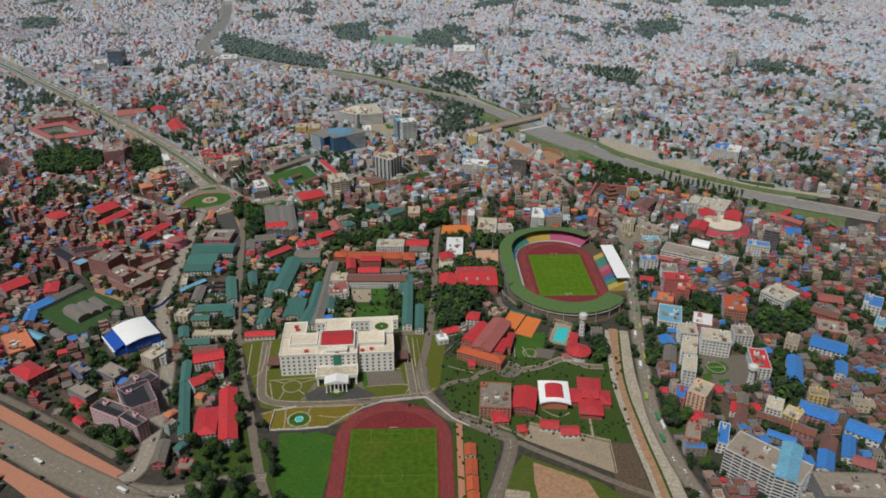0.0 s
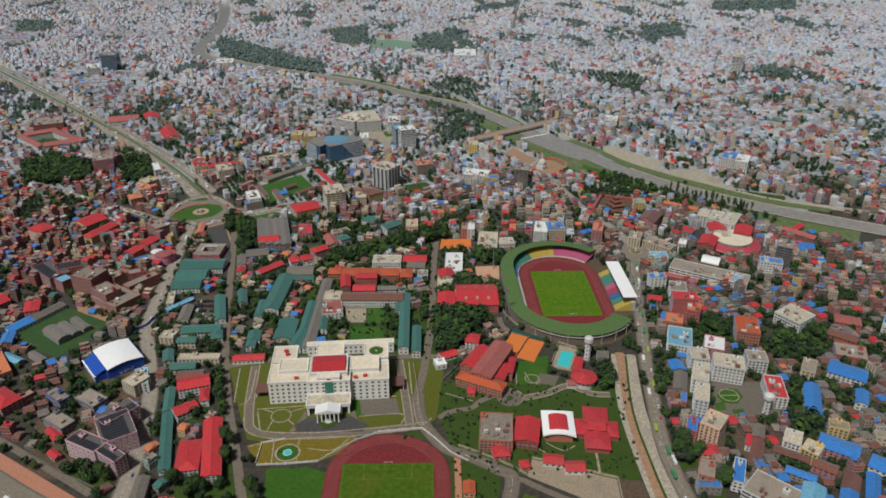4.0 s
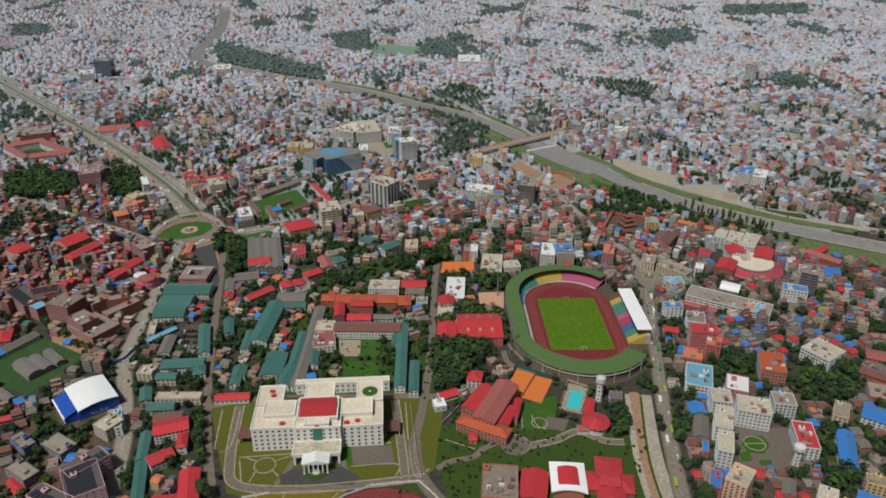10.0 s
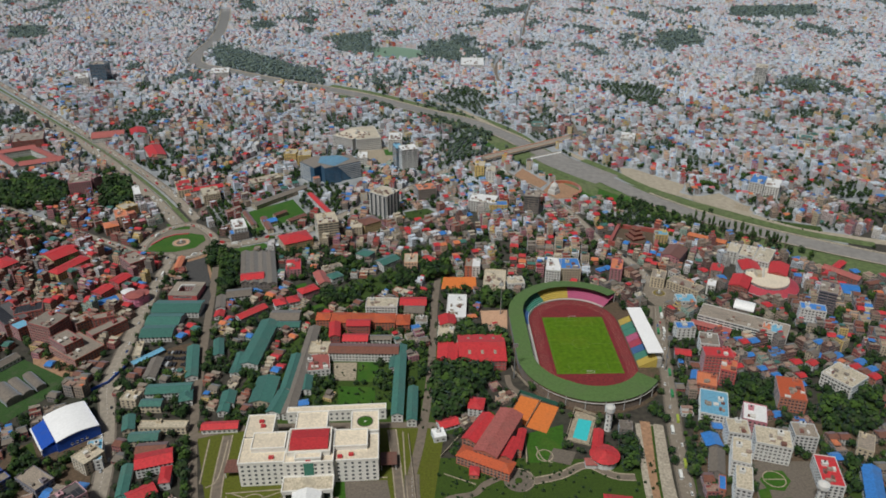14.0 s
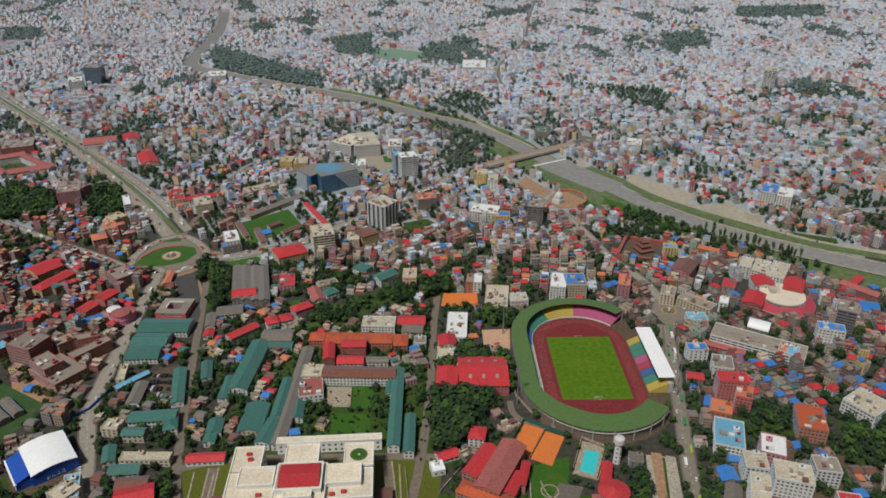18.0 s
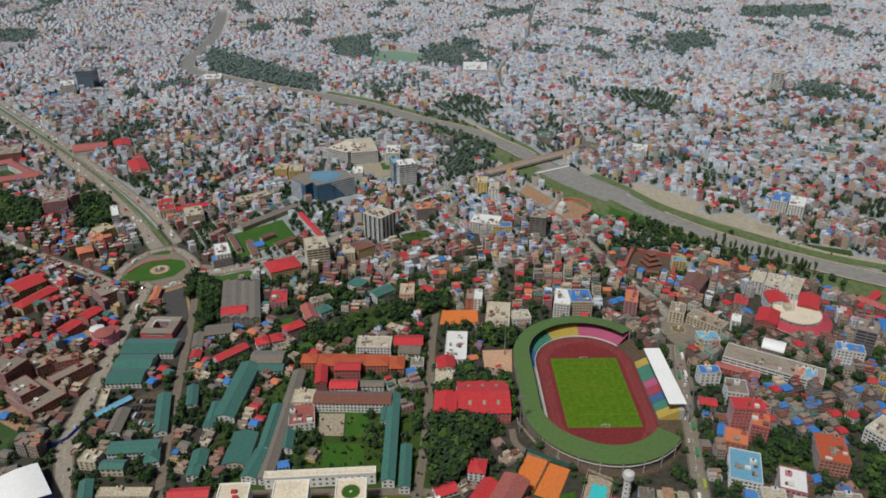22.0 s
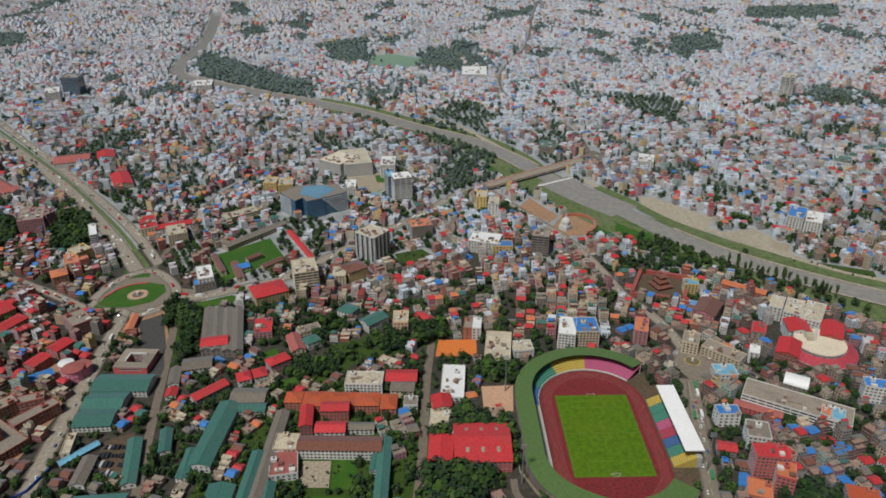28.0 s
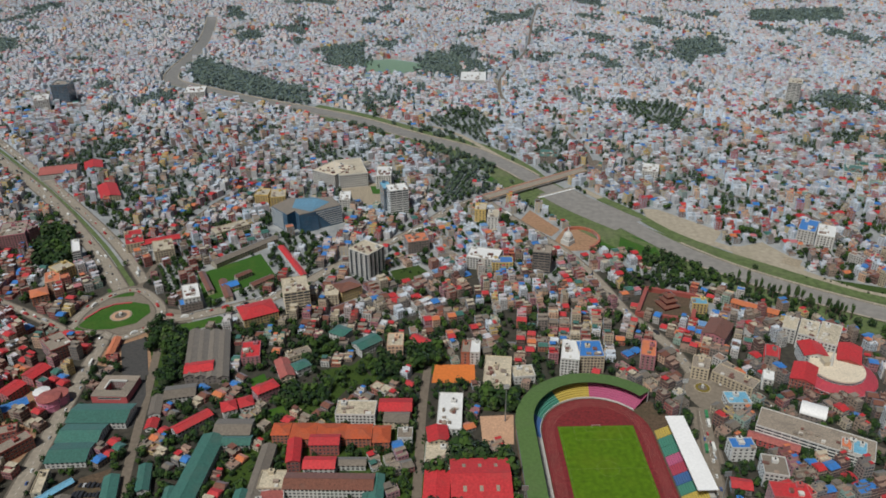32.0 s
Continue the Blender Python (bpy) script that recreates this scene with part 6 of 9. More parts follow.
hq_block("wall", -56, 0, -19, 30, 24)
hq_block("wall", -47, 12, -20, 31, 28, windows=False, z0=23)
hq_block("wall", -56, 30, -33, 59, 24)
hq_block("wall", 20, 0, 56, 30, 22.5)
hq_block("wall", 19.5, 12, 47, 32, 26.5, windows=False, z0=22)
hq_block("wall", 33, 32, 56, 57.5, 24.5)
hq_block("wall", -19, -4, 20, 34, 26)
hq_block("wall", -17, 3, 17.5, 31, 30.5, windows=False, z0=25)
hq_block("wall", -13, 31, 13, 53, 30)
hq_block("wall", -27, 76, 62, 83, 11.5)
hq_block("wall", -10, -3.5, 10.5, 2.9, 29.5, windows=False, z0=25)
hq_block("wall", -20, -20, 20, -4.5, 11.5, roof="cr", windows=False, z0=8.5)
r = Geo()
r.box(-18.8, -17, -0.2, 18.8, -4.6, 8.4)
part("entrance_glazing", r, GLASS, hq, "dark glazed entrance lobby")
r = Geo()
r.tube([(1.9, 0), (1.9, 0.25)], 20)
part("emblem", r, ROOF["rt"], hq, "round red emblem over the entrance", at=pose(0.5, -3.6, 28, 90, 0, 0))
for x in (-18.5, -11.5, 11.5, 18.5):
    c = Geo()
    c.box(x - 0.9, -19.5, -0.2, x + 0.9, -17.7, 8.6)
    part("pier", c, HQ_WHITE, hq)
r = Geo()
for y0, z0, y1, z1 in ((5.5, 31.6, 17, 33.6), (29.5, 31.6, 17, 33.6)):
    q = [(-15.3, y0, z0), (15.8, y0, z0), (15.8, y1, z1), (-15.3, y1, z1)]
    r.face(q if y0 < y1 else q[::-1])
for x in (-15.3, 15.8):
    r.face([(x, 5.5, 31.6), (x, 29.5, 31.6), (x, 17, 33.6)])
r.face([(-15.3, 5.5, 30.6), (15.8, 5.5, 30.6), (15.8, 5.5, 31.6), (-15.3, 5.5, 31.6)])
part("centre_roof", r, ROOF["rt"], hq, "bright red low-pitched metal roof")
r = Geo()
r.box(-3.5, -4.4, 10, 4.5, -4.0, 25.5)
part("atrium_glazing", r, mat("green_atrium_glass", (0.03, 0.17, 0.12), 0.2, 0.1, 4, bump=0.0, spec=0.6), hq, "tall green glass panel over the entrance")
r = Geo()
for s in (-1, 1):
    q = [(s * 11.5, -31.5, 11.2), (s * 11.5, -19, 11.2), (0, -19, 14.6), (0, -31.5, 14.6)]
    r.face(q if s > 0 else q[::-1])
r.face([(-11.5, -31.5, 11.2), (11.5, -31.5, 11.2), (0, -31.5, 14.6)])
part("pediment_roof", r, ROOF["wh"], hq, "white gabled portico roof")
r = Geo()
r.box(-11, -31.2, 10.0, 11, -19.6, 11.2, 0, True)
part("architrave", r, HQ_WHITE, hq)
col = Geo()
col.tube([(0.95, -0.2), (0.95, 0.5), (0.65, 0.6), (0.6, 9.3), (0.9, 9.5), (0.9, 10.1)], 12)
col_me = col.mesh("column", HQ_WHITE)
for i in range(6):
    part("column", col_me, None, hq, at=pose(-9.5 + 3.8 * i, -30.3, 0))
for s in (-1, 1):
    c = Geo()
    c.box(s * 64 - 7, 10, 6.0, s * 64 + 7, 25, 6.8, 0, True)
    cn = part("carport_roof", c, ROOF["br"], hq, "brown side carport roof")
    for dx in (-6, 6):
        for dy in (10.6, 23.8):
            q = Geo()
            q.box(s * 64 + dx - 0.3, dy, -0.2, s * 64 + dx + 0.3, dy + 0.6, 6.0)
            part("post", q, WALL["w"], cn)
for q, rr in ((7.2, 0), (6.4, 1), (1.0, 2)):
    c = Geo()
    c.tube([(q, 24.7 + 0.02 * rr), (q, 24.75 + 0.02 * rr)], 28, c=(44.5, 44.5))
    part("helipad_disc", c, (GROUND["pave"], GROUND["lawn"], TRIM)[rr], hq)
for x, y in ((-42, 44), (-44, 50), (-28, 33), (-30, 5), (25, 4), (34, 6)):
    c = Geo()
    c.box(x - 2, y - 1.4, 24 if x < 0 else 22.5, x + 2, y + 1.4, 26.2 if x < 0 else 24.6)
    part("plant_room", c, ROOF["rt"], hq, "small red rooftop plant room")
# fountain before the portico
fo = thing("fountain", pose(-93.6, 566, 0), "round star-shaped fountain with a low hedge ring", "fountain")
c = Geo()
c.tube([(9.0, 0.0), (9.0, 0.8), (7.4, 0.8)], 28)
part("hedge_ring", c, GROUND["lawn_dark"], fo)
c = Geo()
c.prism([((4.6 if i % 2 else 2.2) * math.cos(math.pi * i / 8), (4.6 if i % 2 else 2.2) * math.sin(math.pi * i / 8)) for i in range(16)], 0.7, 1.1)
part("star_basin", c, TRIM, fo)
c = Geo()
c.tube([(0.8, 0.9), (0.4, 2.2), (0.9, 2.6)], 10)
part("jet_bowl", c, TRIM, fo)

# ---- stadium ----
ST = pose(160, 797, 0, 0, 0, 1.3)
FOOT += [(160, 797, 155, 130, 0), (160, 797, 118, 205, 0), (160, 797, 70, 236, 0)]


def oval(straight, r, n=24, c=(0, 0)):
    return [(c[0] + r * math.cos(a), c[1] + straight + r * math.sin(a)) for a in np.linspace(0, math.pi, n)] + \
           [(c[0] + r * math.cos(a), c[1] - straight + r * math.sin(a)) for a in np.linspace(math.pi, 2 * math.pi, n)]


def ground_ring(name, m, pts_out, z, material, label, category):
    gg = Geo()
    gg.face([(*p, z) for p in pts_out])
    ob = new(name, gg.mesh(name, material))
    ob.matrix_world = m
    return tagged(ob, label, category, kind="structure")


def pitch(m, w, l, grass):
    """Grass with mowing bands, white lines and two goals."""
    gg, ls = Geo(), Geo()
    for i in range(14):
        y0 = -l / 2 + l * i / 14
        gg.face([(-w / 2, y0, 0.40), (w / 2, y0, 0.40), (w / 2, y0 + l / 14, 0.40), (-w / 2, y0 + l / 14, 0.40)], i % 2)
    ob = new("football_pitch", gg.mesh("football_pitch", *grass))
    ob.matrix_world = m
    tagged(ob, "green football pitch with faint white lines", "football pitch", kind="structure")

    def ln(x0, y0, x1, y1):
        ls.box(min(x0, x1) - 0.12, min(y0, y1) - 0.12, 0.41, max(x0, x1) + 0.12, max(y0, y1) + 0.12, 0.425)
    a, b = w / 2 - 1.5, l / 2 - 1.5
    for q in ((-a, -b, a, -b), (-a, b, a, b), (-a, -b, -a, b), (a, -b, a, b), (-a, 0, a, 0)):
        ln(*q)
    for s in (-1, 1):
        ln(-20, s * (b - 16.5), 20, s * (b - 16.5)), ln(-20, s * b, -20, s * (b - 16.5)), ln(20, s * b, 20, s * (b - 16.5))
        ln(-9, s * (b - 5.5), 9, s * (b - 5.5)), ln(-9, s * b, -9, s * (b - 5.5)), ln(9, s * b, 9, s * (b - 5.5))
    for i in range(40):
        p, q = 2 * math.pi * i / 40, 2 * math.pi * (i + 1) / 40
        ls.face([(9.0 * math.cos(p), 9.0 * math.sin(p), 0.42), (9.25 * math.cos(p), 9.25 * math.sin(p), 0.42), (9.25 * math.cos(q), 9.25 * math.sin(q), 0.42), (9.0 * math.cos(q), 9.0 * math.sin(q), 0.42)])
    lo = new("pitch_line", ls.mesh("pitch_line", CHALK))
    lo.matrix_world = m
    tagged(lo, "faint white painted pitch lines", "pitch marking", kind="structure")
    for s in (-1, 1):
        gl = thing("goal", m @ pose(0, s * b, 0.4), "white football goal frame with sagging net", "goal", "goals on the pitches")
        for dx in (-3.66, 3.66):
            c = Geo()
            c.box(dx - 0.1, -0.1, 0, dx + 0.1, 0.1, 2.5)
            part("post", c, TRIM, gl)
        c = Geo()
        c.box(-3.76, -0.1, 2.4, 3.76, 0.1, 2.6, 0, True)
        part("crossbar", c, TRIM, gl)
        c = Geo()
        for i in range(9):
            x = -3.66 + 7.32 * i / 8
            c.face([(x - 0.04, 0, 2.45), (x + 0.04, 0, 2.45), (x + 0.04, s * 2.0, 0), (x - 0.04, s * 2.0, 0)])
        part("net", c, TRIM, gl)


PITCH_A = mat("pitch_grass", (0.075, 0.150, 0.003), 0.95, 0.24, 9, stain=(0.16, 0.16, 0.01), haze_sheen=0.0)
PITCH_B = mat("pitch_grass_band", (0.072, 0.146, 0.003), 0.95, 0.24, 9, stain=(0.16, 0.16, 0.01), haze_sheen=0.0)
CHALK = mat("chalk_line", (0.14, 0.20, 0.04), 0.9, 0.3, 3)
ground_ring("stadium_apron", ST, oval(42, 73), 0.24, GROUND["yard"], "brown earthen apron round the stadium", "yard")
ground_ring("running_track", ST, oval(42.2, 49), 0.34, GROUND["track"], "dark red oval running track with pale lanes", "running track")
pitch(ST, 68, 106, (PITCH_A, PITCH_B))
TR = pose(-35.5, 452, 0, 0, 0, 0.5)
ground_ring("running_track", TR, oval(44.5, 52), 0.30, GROUND["track"], "weathered red oval running track", "running track")
WORN = mat("worn_pitch_grass", (0.052, 0.102, 0.003), 0.95, 0.3, 10, stain=(0.17, 0.11, 0.02), haze_sheen=0.0)
pitch(TR @ pose(0, 2, 0), 77, 116, (WORN, WORN))


LANE = mat("lane_chalk", (0.40, 0.17, 0.14), 0.9, 0.3, 3)


def lane_lines(m, straight, r0, n, step, z):
    gg = Geo()
    for k in range(n):
        a, b = oval(straight, r0 + k * step), oval(straight, r0 + k * step + 0.14)
        for i in range(len(a)):
            j = (i + 1) % len(a)
            gg.face([(*a[i], z), (*b[i], z), (*b[j], z), (*a[j], z)])
    ob = new("lane_line", gg.mesh("lane_line", LANE))
    ob.matrix_world = m
    tagged(ob, "thin pale lane lines on the running track", "track marking", kind="structure")


lane_lines(ST, 42.2, 38.5, 7, 1.3, 0.36)
lane_lines(TR, 44.5, 40.5, 9, 1.25, 0.32)

stad = thing("stadium_stand", ST, "oval stadium stand with green sheet roof and coloured seats", "stadium stand")
SEAT = {k: mat("seat_" + k, c, 0.6, 0.15, 2) for k, c in
        {"pink": (0.42, 0.10, 0.19), "yellow": (0.46, 0.34, 0.07), "green": (0.06, 0.21, 0.15), "blue": (0.05, 0.12, 0.28), "red": (0.36, 0.05, 0.08)}.items()}
STEP = mat("terrace_concrete", (0.38, 0.36, 0.33), 0.9, 0.25, 3)
OUTER = mat("brown_weathered_wall", (0.16, 0.115, 0.085), 0.9, 0.35, 3)
GREEN_ROOF = mat("stadium_green_sheet", (0.085, 0.148, 0.042), 0.6, 0.16, 6, ribs=1.2)
# path of the stand: quarter angles on the north bend, the west straight, the south bend
path = [(("n", a)) for a in np.linspace(38, 180, 30)] + [("w", s) for s in np.linspace(38, -38, 12)] + [("s", a) for a in np.linspace(180, 326, 30)]


def on(pt, r):
    k, v = pt
    if k == "w":
        return (-r, v)
    return (r * math.cos(radians(v)), (42 if k == "n" else -42) + r * math.sin(radians(v)))


def roof_r(pt, inner):
    k, v = pt
    u = 0.0 if k == "n" else (1.0 if k == "s" and v > 235 else (0.0 if k == "w" else (v - 180) / 55))
    return (57 - 8 * u) if inner else (73 - 3 * u)


for i in range(len(path) - 1):
    p, q = path[i], path[i + 1]
    g1 = Geo()
    a, b, c, d = on(p, roof_r(p, True)), on(p, roof_r(p, False)), on(q, roof_r(q, False)), on(q, roof_r(q, True))
    up = [(*a, 14.2), (*d, 14.2), (*c, 12.6), (*b, 12.6)]
    lo = [(x, y, z - 0.5) for x, y, z in up]
    g1.face(up[::-1])
    for m in range(4):
        n = (m + 1) % 4
        g1.face([lo[m], lo[n], up[n], up[m]])
    part("roof_panel", g1, GREEN_ROOF, stad)
    w = Geo()
    a, b = on(p, roof_r(p, False) - 1.2), on(q, roof_r(q, False) - 1.2)
    w.face([(*a, 0), (*b, 0), (*b, 11.8), (*a, 11.8)][::-1])
    part("outer_wall", w, OUTER, stad)
    k, v = p
    colour = "green"
    if k == "n":
        colour = "pink" if v < 86 else "yellow" if v < 118 else "green" if v < 152 else "blue"
    s = Geo()
    for t in range(9):
        r0, r1, z0 = 50.5 + t * 2.2, 52.7 + t * 2.2, 1.4 + t * 1.0
        a, b, c, d = on(p, r0), on(p, r1), on(q, r1), on(q, r0)
        s.face([(*a, z0), (*b, z0), (*c, z0), (*d, z0)])
        s.face([(*d, z0 - 1.0), (*a, z0 - 1.0), (*a, z0), (*d, z0)][::-1])
    part("seating_bay", s, SEAT[colour] if k == "n" else STEP, stad, colour + " plastic seats on stepped terrace" if k == "n" else "")
    f = Geo()
    a, b = on(p, 50.2), on(q, 50.2)
    a2, b2 = on(p, 50.6), on(q, 50.6)
    f.face([(*a, 0.3), (*b, 0.3), (*b, 1.9), (*a, 1.9)])
    f.face([(*a, 1.9), (*b, 1.9), (*b2, 1.9), (*a2, 1.9)][::-1])
    part("front_wall", f, mat("pale_stadium_wall", (0.6, 0.58, 0.54), 0.8, 0.2, 2) if "pale_stadium_wall" not in MATS else MATS["pale_stadium_wall"], stad)
for i in range(0, len(path), 3):
    c = Geo()
    x, y = on(path[i], 70.0)
    c.box(x - 0.35, y - 0.35, 0, x + 0.35, y + 0.35, 12.4)
    part("roof_column", c, STEP, stad)

gs = thing("grandstand", ST @ pose(59, 0, 0), "east grandstand with long white roof and coloured seat blocks", "stadium stand")
r = Geo()
r.box(-1, -43, 17.2, 15, 44, 18.0, 0, True)
part("roof", r, mat("white_roof_membrane", (0.82, 0.81, 0.80), 0.6, 0.06, 5), gs, "long white sheet roof")
for i, colr in enumerate(("yellow", "green", "blue", "red", "pink", "green", "green", "yellow")):
    y0 = -44 + i * 11
    s = Geo()
    prof = [(-8.5, 0.0)] + [q for t in range(10) for q in ((-8.5 + t * 1.8, 2.0 + t * 0.95), (-6.7 + t * 1.8, 2.0 + t * 0.95))] + [(9.5, 0.0)]
    for k in range(len(prof) - 1):
        (x0, z0), (x1, z1) = prof[k], prof[k + 1]
        s.face([(x0, y0 + 0.3, z0), (x1, y0 + 0.3, z1), (x1, y0 + 10.7, z1), (x0, y0 + 10.7, z0)])
    for yy in (y0 + 0.3, y0 + 10.7):
        s.face([(x, yy, z) for x, z in prof])
    part("seating_bay", s, SEAT[colr], gs, colr + " plastic seats on stepped terrace")
    c = Geo()
    c.box(14, y0, 0, 14.5, y0 + 0.5, 17.2)
    part("roof_column", c, STEEL, gs)
c = Geo()
c.box(9.6, -44, 0, 14, 44, 11)
part("back_block", c, STEP, gs)

mast_at = [(-80, 62), (-78, -58), (80, 66), (76, -48)]
fm = thing("floodlight_mast", ST @ pose(*mast_at[0], 0), "tall grey steel floodlight mast beside the stadium", "floodlight", "stadium floodlights")
c = Geo()
c.tube([(0.7, 0), (0.45, 20), (0.3, 38)], 8)
part("pole", c, STEEL, fm)
c = Geo()
c.box(-2.5, -0.3, 36.5, 2.5, 0.3, 41, 0, True)
hd = part("lamp_frame", c, STEEL, fm)
lm = Geo()
lm.tube([(0.4, -0.3), (0.5, 0.1)], 8)
lm_me = lm.mesh("lamp", mat("lamp_glass", (0.7, 0.7, 0.68), 0.3, 0.05, 1))
for i in range(4):
    for j in range(3):
        part("lamp", lm_me, None, hd, at=pose(-1.8 + 1.2 * i, -0.35, 37.3 + 1.4 * j, 90))
for x, y in mast_at[1:]:
    copy_thing(fm, ST @ pose(x, y, 0, 0, 0, 0 if y > 0 else 180))

# ---- landmarks ----
# blue and white sports hall
sh = thing("sports_hall", pose(-318, 659, 0, 0, 0, 40), "blue sports hall with broad curved white roof", "sports hall")
FOOT.append((-318, 655, 62, 52, 32))
BLUE = mat("deep_blue_cladding", (0.012, 0.075, 0.40), 0.5, 0.15, 4, ribs=1.0)
WHITE = MATS["white_roof_membrane"]
w, d, n = 36.0, 42.0, 14
arc = [(-w / 2 + w * i / n, 11.4 + 2.4 * math.sin(math.pi * i / n)) for i in range(n + 1)]
for i in range(n):
    (x0, z0), (x1, z1) = arc[i], arc[i + 1]
    c = Geo()
    c.face([(x0, -d / 2 - 1, z0), (x1, -d / 2 - 1, z1), (x1, d / 2 + 1, z1), (x0, d / 2 + 1, z0)])
    c.face([(x0, -d / 2 - 1, z0 - 0.5), (x1, -d / 2 - 1, z1 - 0.5), (x1, -d / 2 - 1, z1), (x0, -d / 2 - 1, z0)])
    part("roof_panel", c, WHITE, sh)
c = Geo()
for y, s in ((-d / 2, 1), (d / 2, -1)):
    c.face(([(-w / 2, y, -0.3), (w / 2, y, -0.3)] + [(x, y, z - 0.3) for x, z in arc[::-1]])[::s])
for x, s in ((-w / 2, -1), (w / 2, 1)):
    c.face([(x, -d / 2, -0.3), (x, d / 2, -0.3), (x, d / 2, 12), (x, -d / 2, 12)][::s])
part("wall", c, BLUE, sh)
c = Geo()
c.face([(-w / 2 - 12, -d / 2 + 2, 7.5), (-w / 2, -d / 2 + 2, 11.5), (-w / 2, d / 2 - 4, 11.5), (-w / 2 - 12, d / 2 - 4, 7.5)])
part("wing_roof", c, BLUE, sh)
c = Geo()
c.box(-w / 2 - 12.5, -d / 2 + 1.5, 7.0, -w / 2 - 10.5, d / 2 - 3.5, 7.8)
part("wing_eave", c, WHITE, sh, "white roof edge")
c = Geo()
c.box(-w / 2 - 11.5, -d / 2 + 2.5, -0.3, -w / 2 + 0.2, d / 2 - 4.5, 7.2)
part("wing_wall", c, BLUE, sh)
for i in range(9):
    part("window", pane(2.4, 2.2), None, sh, at=pose(-w / 2 - 11.52, d / 2 - 8 - 3.7 * i, 2.2, 0, 0, -90))
for i in range(4):
    part("window", pane(1.7, 1.6), None, sh, at=pose(-6 + 4 * i, -d / 2 - 0.02, 2.5))

# round clubhouse
rc = thing("clubhouse", pose(149.7, 621, 0), "round white clubhouse with conical red roof", "clubhouse")
FOOT.append((149.7, 621, 26, 26, 0))
c = Geo()
c.tube([(11, -0.3), (11, 8.2)], 16)
part("wall", c, WALL["w"], rc)
for i in range(16):
    a, b = 2 * math.pi * i / 16, 2 * math.pi * (i + 1) / 16
    c = Geo()
    c.face([(13 * math.cos(a), 13 * math.sin(a), 7.8), (13 * math.cos(b), 13 * math.sin(b), 7.8), (0.8 * math.cos(b), 0.8 * math.sin(b), 11.6), (0.8 * math.cos(a), 0.8 * math.sin(a), 11.6)])
    part("roof_segment", c, ROOF["rt"], rc)
    part("window", pane(1.7, 1.6), None, rc, at=pose(11 * math.cos((a + b) / 2) * 0.985, 11 * math.sin((a + b) / 2) * 0.985, 4.6, 0, 0, math.degrees((a + b) / 2) + 90))
c = Geo()
c.tube([(0.9, 11.5), (0.9, 12.4), (0.1, 13.6)], 8)
part("finial", c, ROOF["rt"], rc)
c = Geo()
c.box(-17, -9, -0.3, -8, -1, 4)
part("porch", c, WALL["w"], rc)
c = Geo()
c.box(-17.5, -9.5, 4, -7.5, -0.5, 4.4)
part("porch_roof", c, ROOF["dr"], rc)

# cross-shaped hall with red roofs
cx = thing("cross_hall", pose(147.5, 549, 0, 0, 0, -8), "cross-shaped hall under overlapping deep red tin roofs", "hall")
FOOT.append((147.5, 549, 42, 58, -8))
for q, (w, d, h) in enumerate(((38, 20, 5.5), (20, 54, 6.2), (12, 12, 9.2))):
    c = Geo()
    c.box(-w / 2, -d / 2, -0.3, w / 2, d / 2, h)
    part("wall", c, WALL["b"], cx)
    roof_parts(cx, w + 1.4 * q, d + 1.2 * q, h, "h" if w != d else "g", ROOF["rt"] if q == 2 else mat("deep_red_tin", (0.44, 0.035, 0.042), 0.55, 0.2, 4, ribs=0.8) if q == 0 else MATS["deep_red_tin"], WALL["b"], random.Random(q))

# white-framed vaulted hall
vh = thing("vaulted_hall", pose(113.5, 551, 0, 0, 0, -4), "hall with flaring white roof frame and red barrel vault", "hall")
FOOT.append((113.5, 551, 32, 36, -4))
c = Geo()
c.box(-12, -14, -0.3, 12, 14, 8.8)
part("wall", c, WALL["o"], vh)
c, n = Geo(), 10
for i in range(n):
    u0, u1 = -1 + 2 * i / n, -1 + 2 * (i + 1) / n
    z0, z1 = 9.0 + 1.8 * (1 - u0 * u0), 9.0 + 1.8 * (1 - u1 * u1)
    x0, x1 = u0 * 14.5, u1 * 14.5
    e0, e1 = 15.5 + 1.6 * u0 * u0, 15.5 + 1.6 * u1 * u1
    c.face([(x0, -e0, z0), (x1, -e1, z1), (x1, e1, z1), (x0, e0, z0)])
    c.face([(x0, -e0, z0 - 1.2), (x1, -e1, z1 - 1.2), (x1, -e1, z1), (x0, -e0, z0)])
    c.face([(x1, e1, z1 - 1.2), (x0, e0, z0 - 1.2), (x0, e0, z0), (x1, e1, z1)])
part("roof_frame", c, WHITE, vh, "flaring white roof frame")
c = Geo()
for i in range(n):
    a, b = math.pi * i / n, math.pi * (i + 1) / n
    x0, z0, x1, z1 = -8.5 * math.cos(a), 10.2 + 3.0 * math.sin(a), -8.5 * math.cos(b), 10.2 + 3.0 * math.sin(b)
    c.face([(x0, -10, z0), (x1, -10, z1), (x1, 9, z1), (x0, 9, z0)])
c.face([(-8.5 * math.cos(math.pi * i / n), -10, 10.2 + 3.0 * math.sin(math.pi * i / n)) for i in range(n + 1)])
part("vault", c, ROOF["rt"], vh, "red barrel vault")


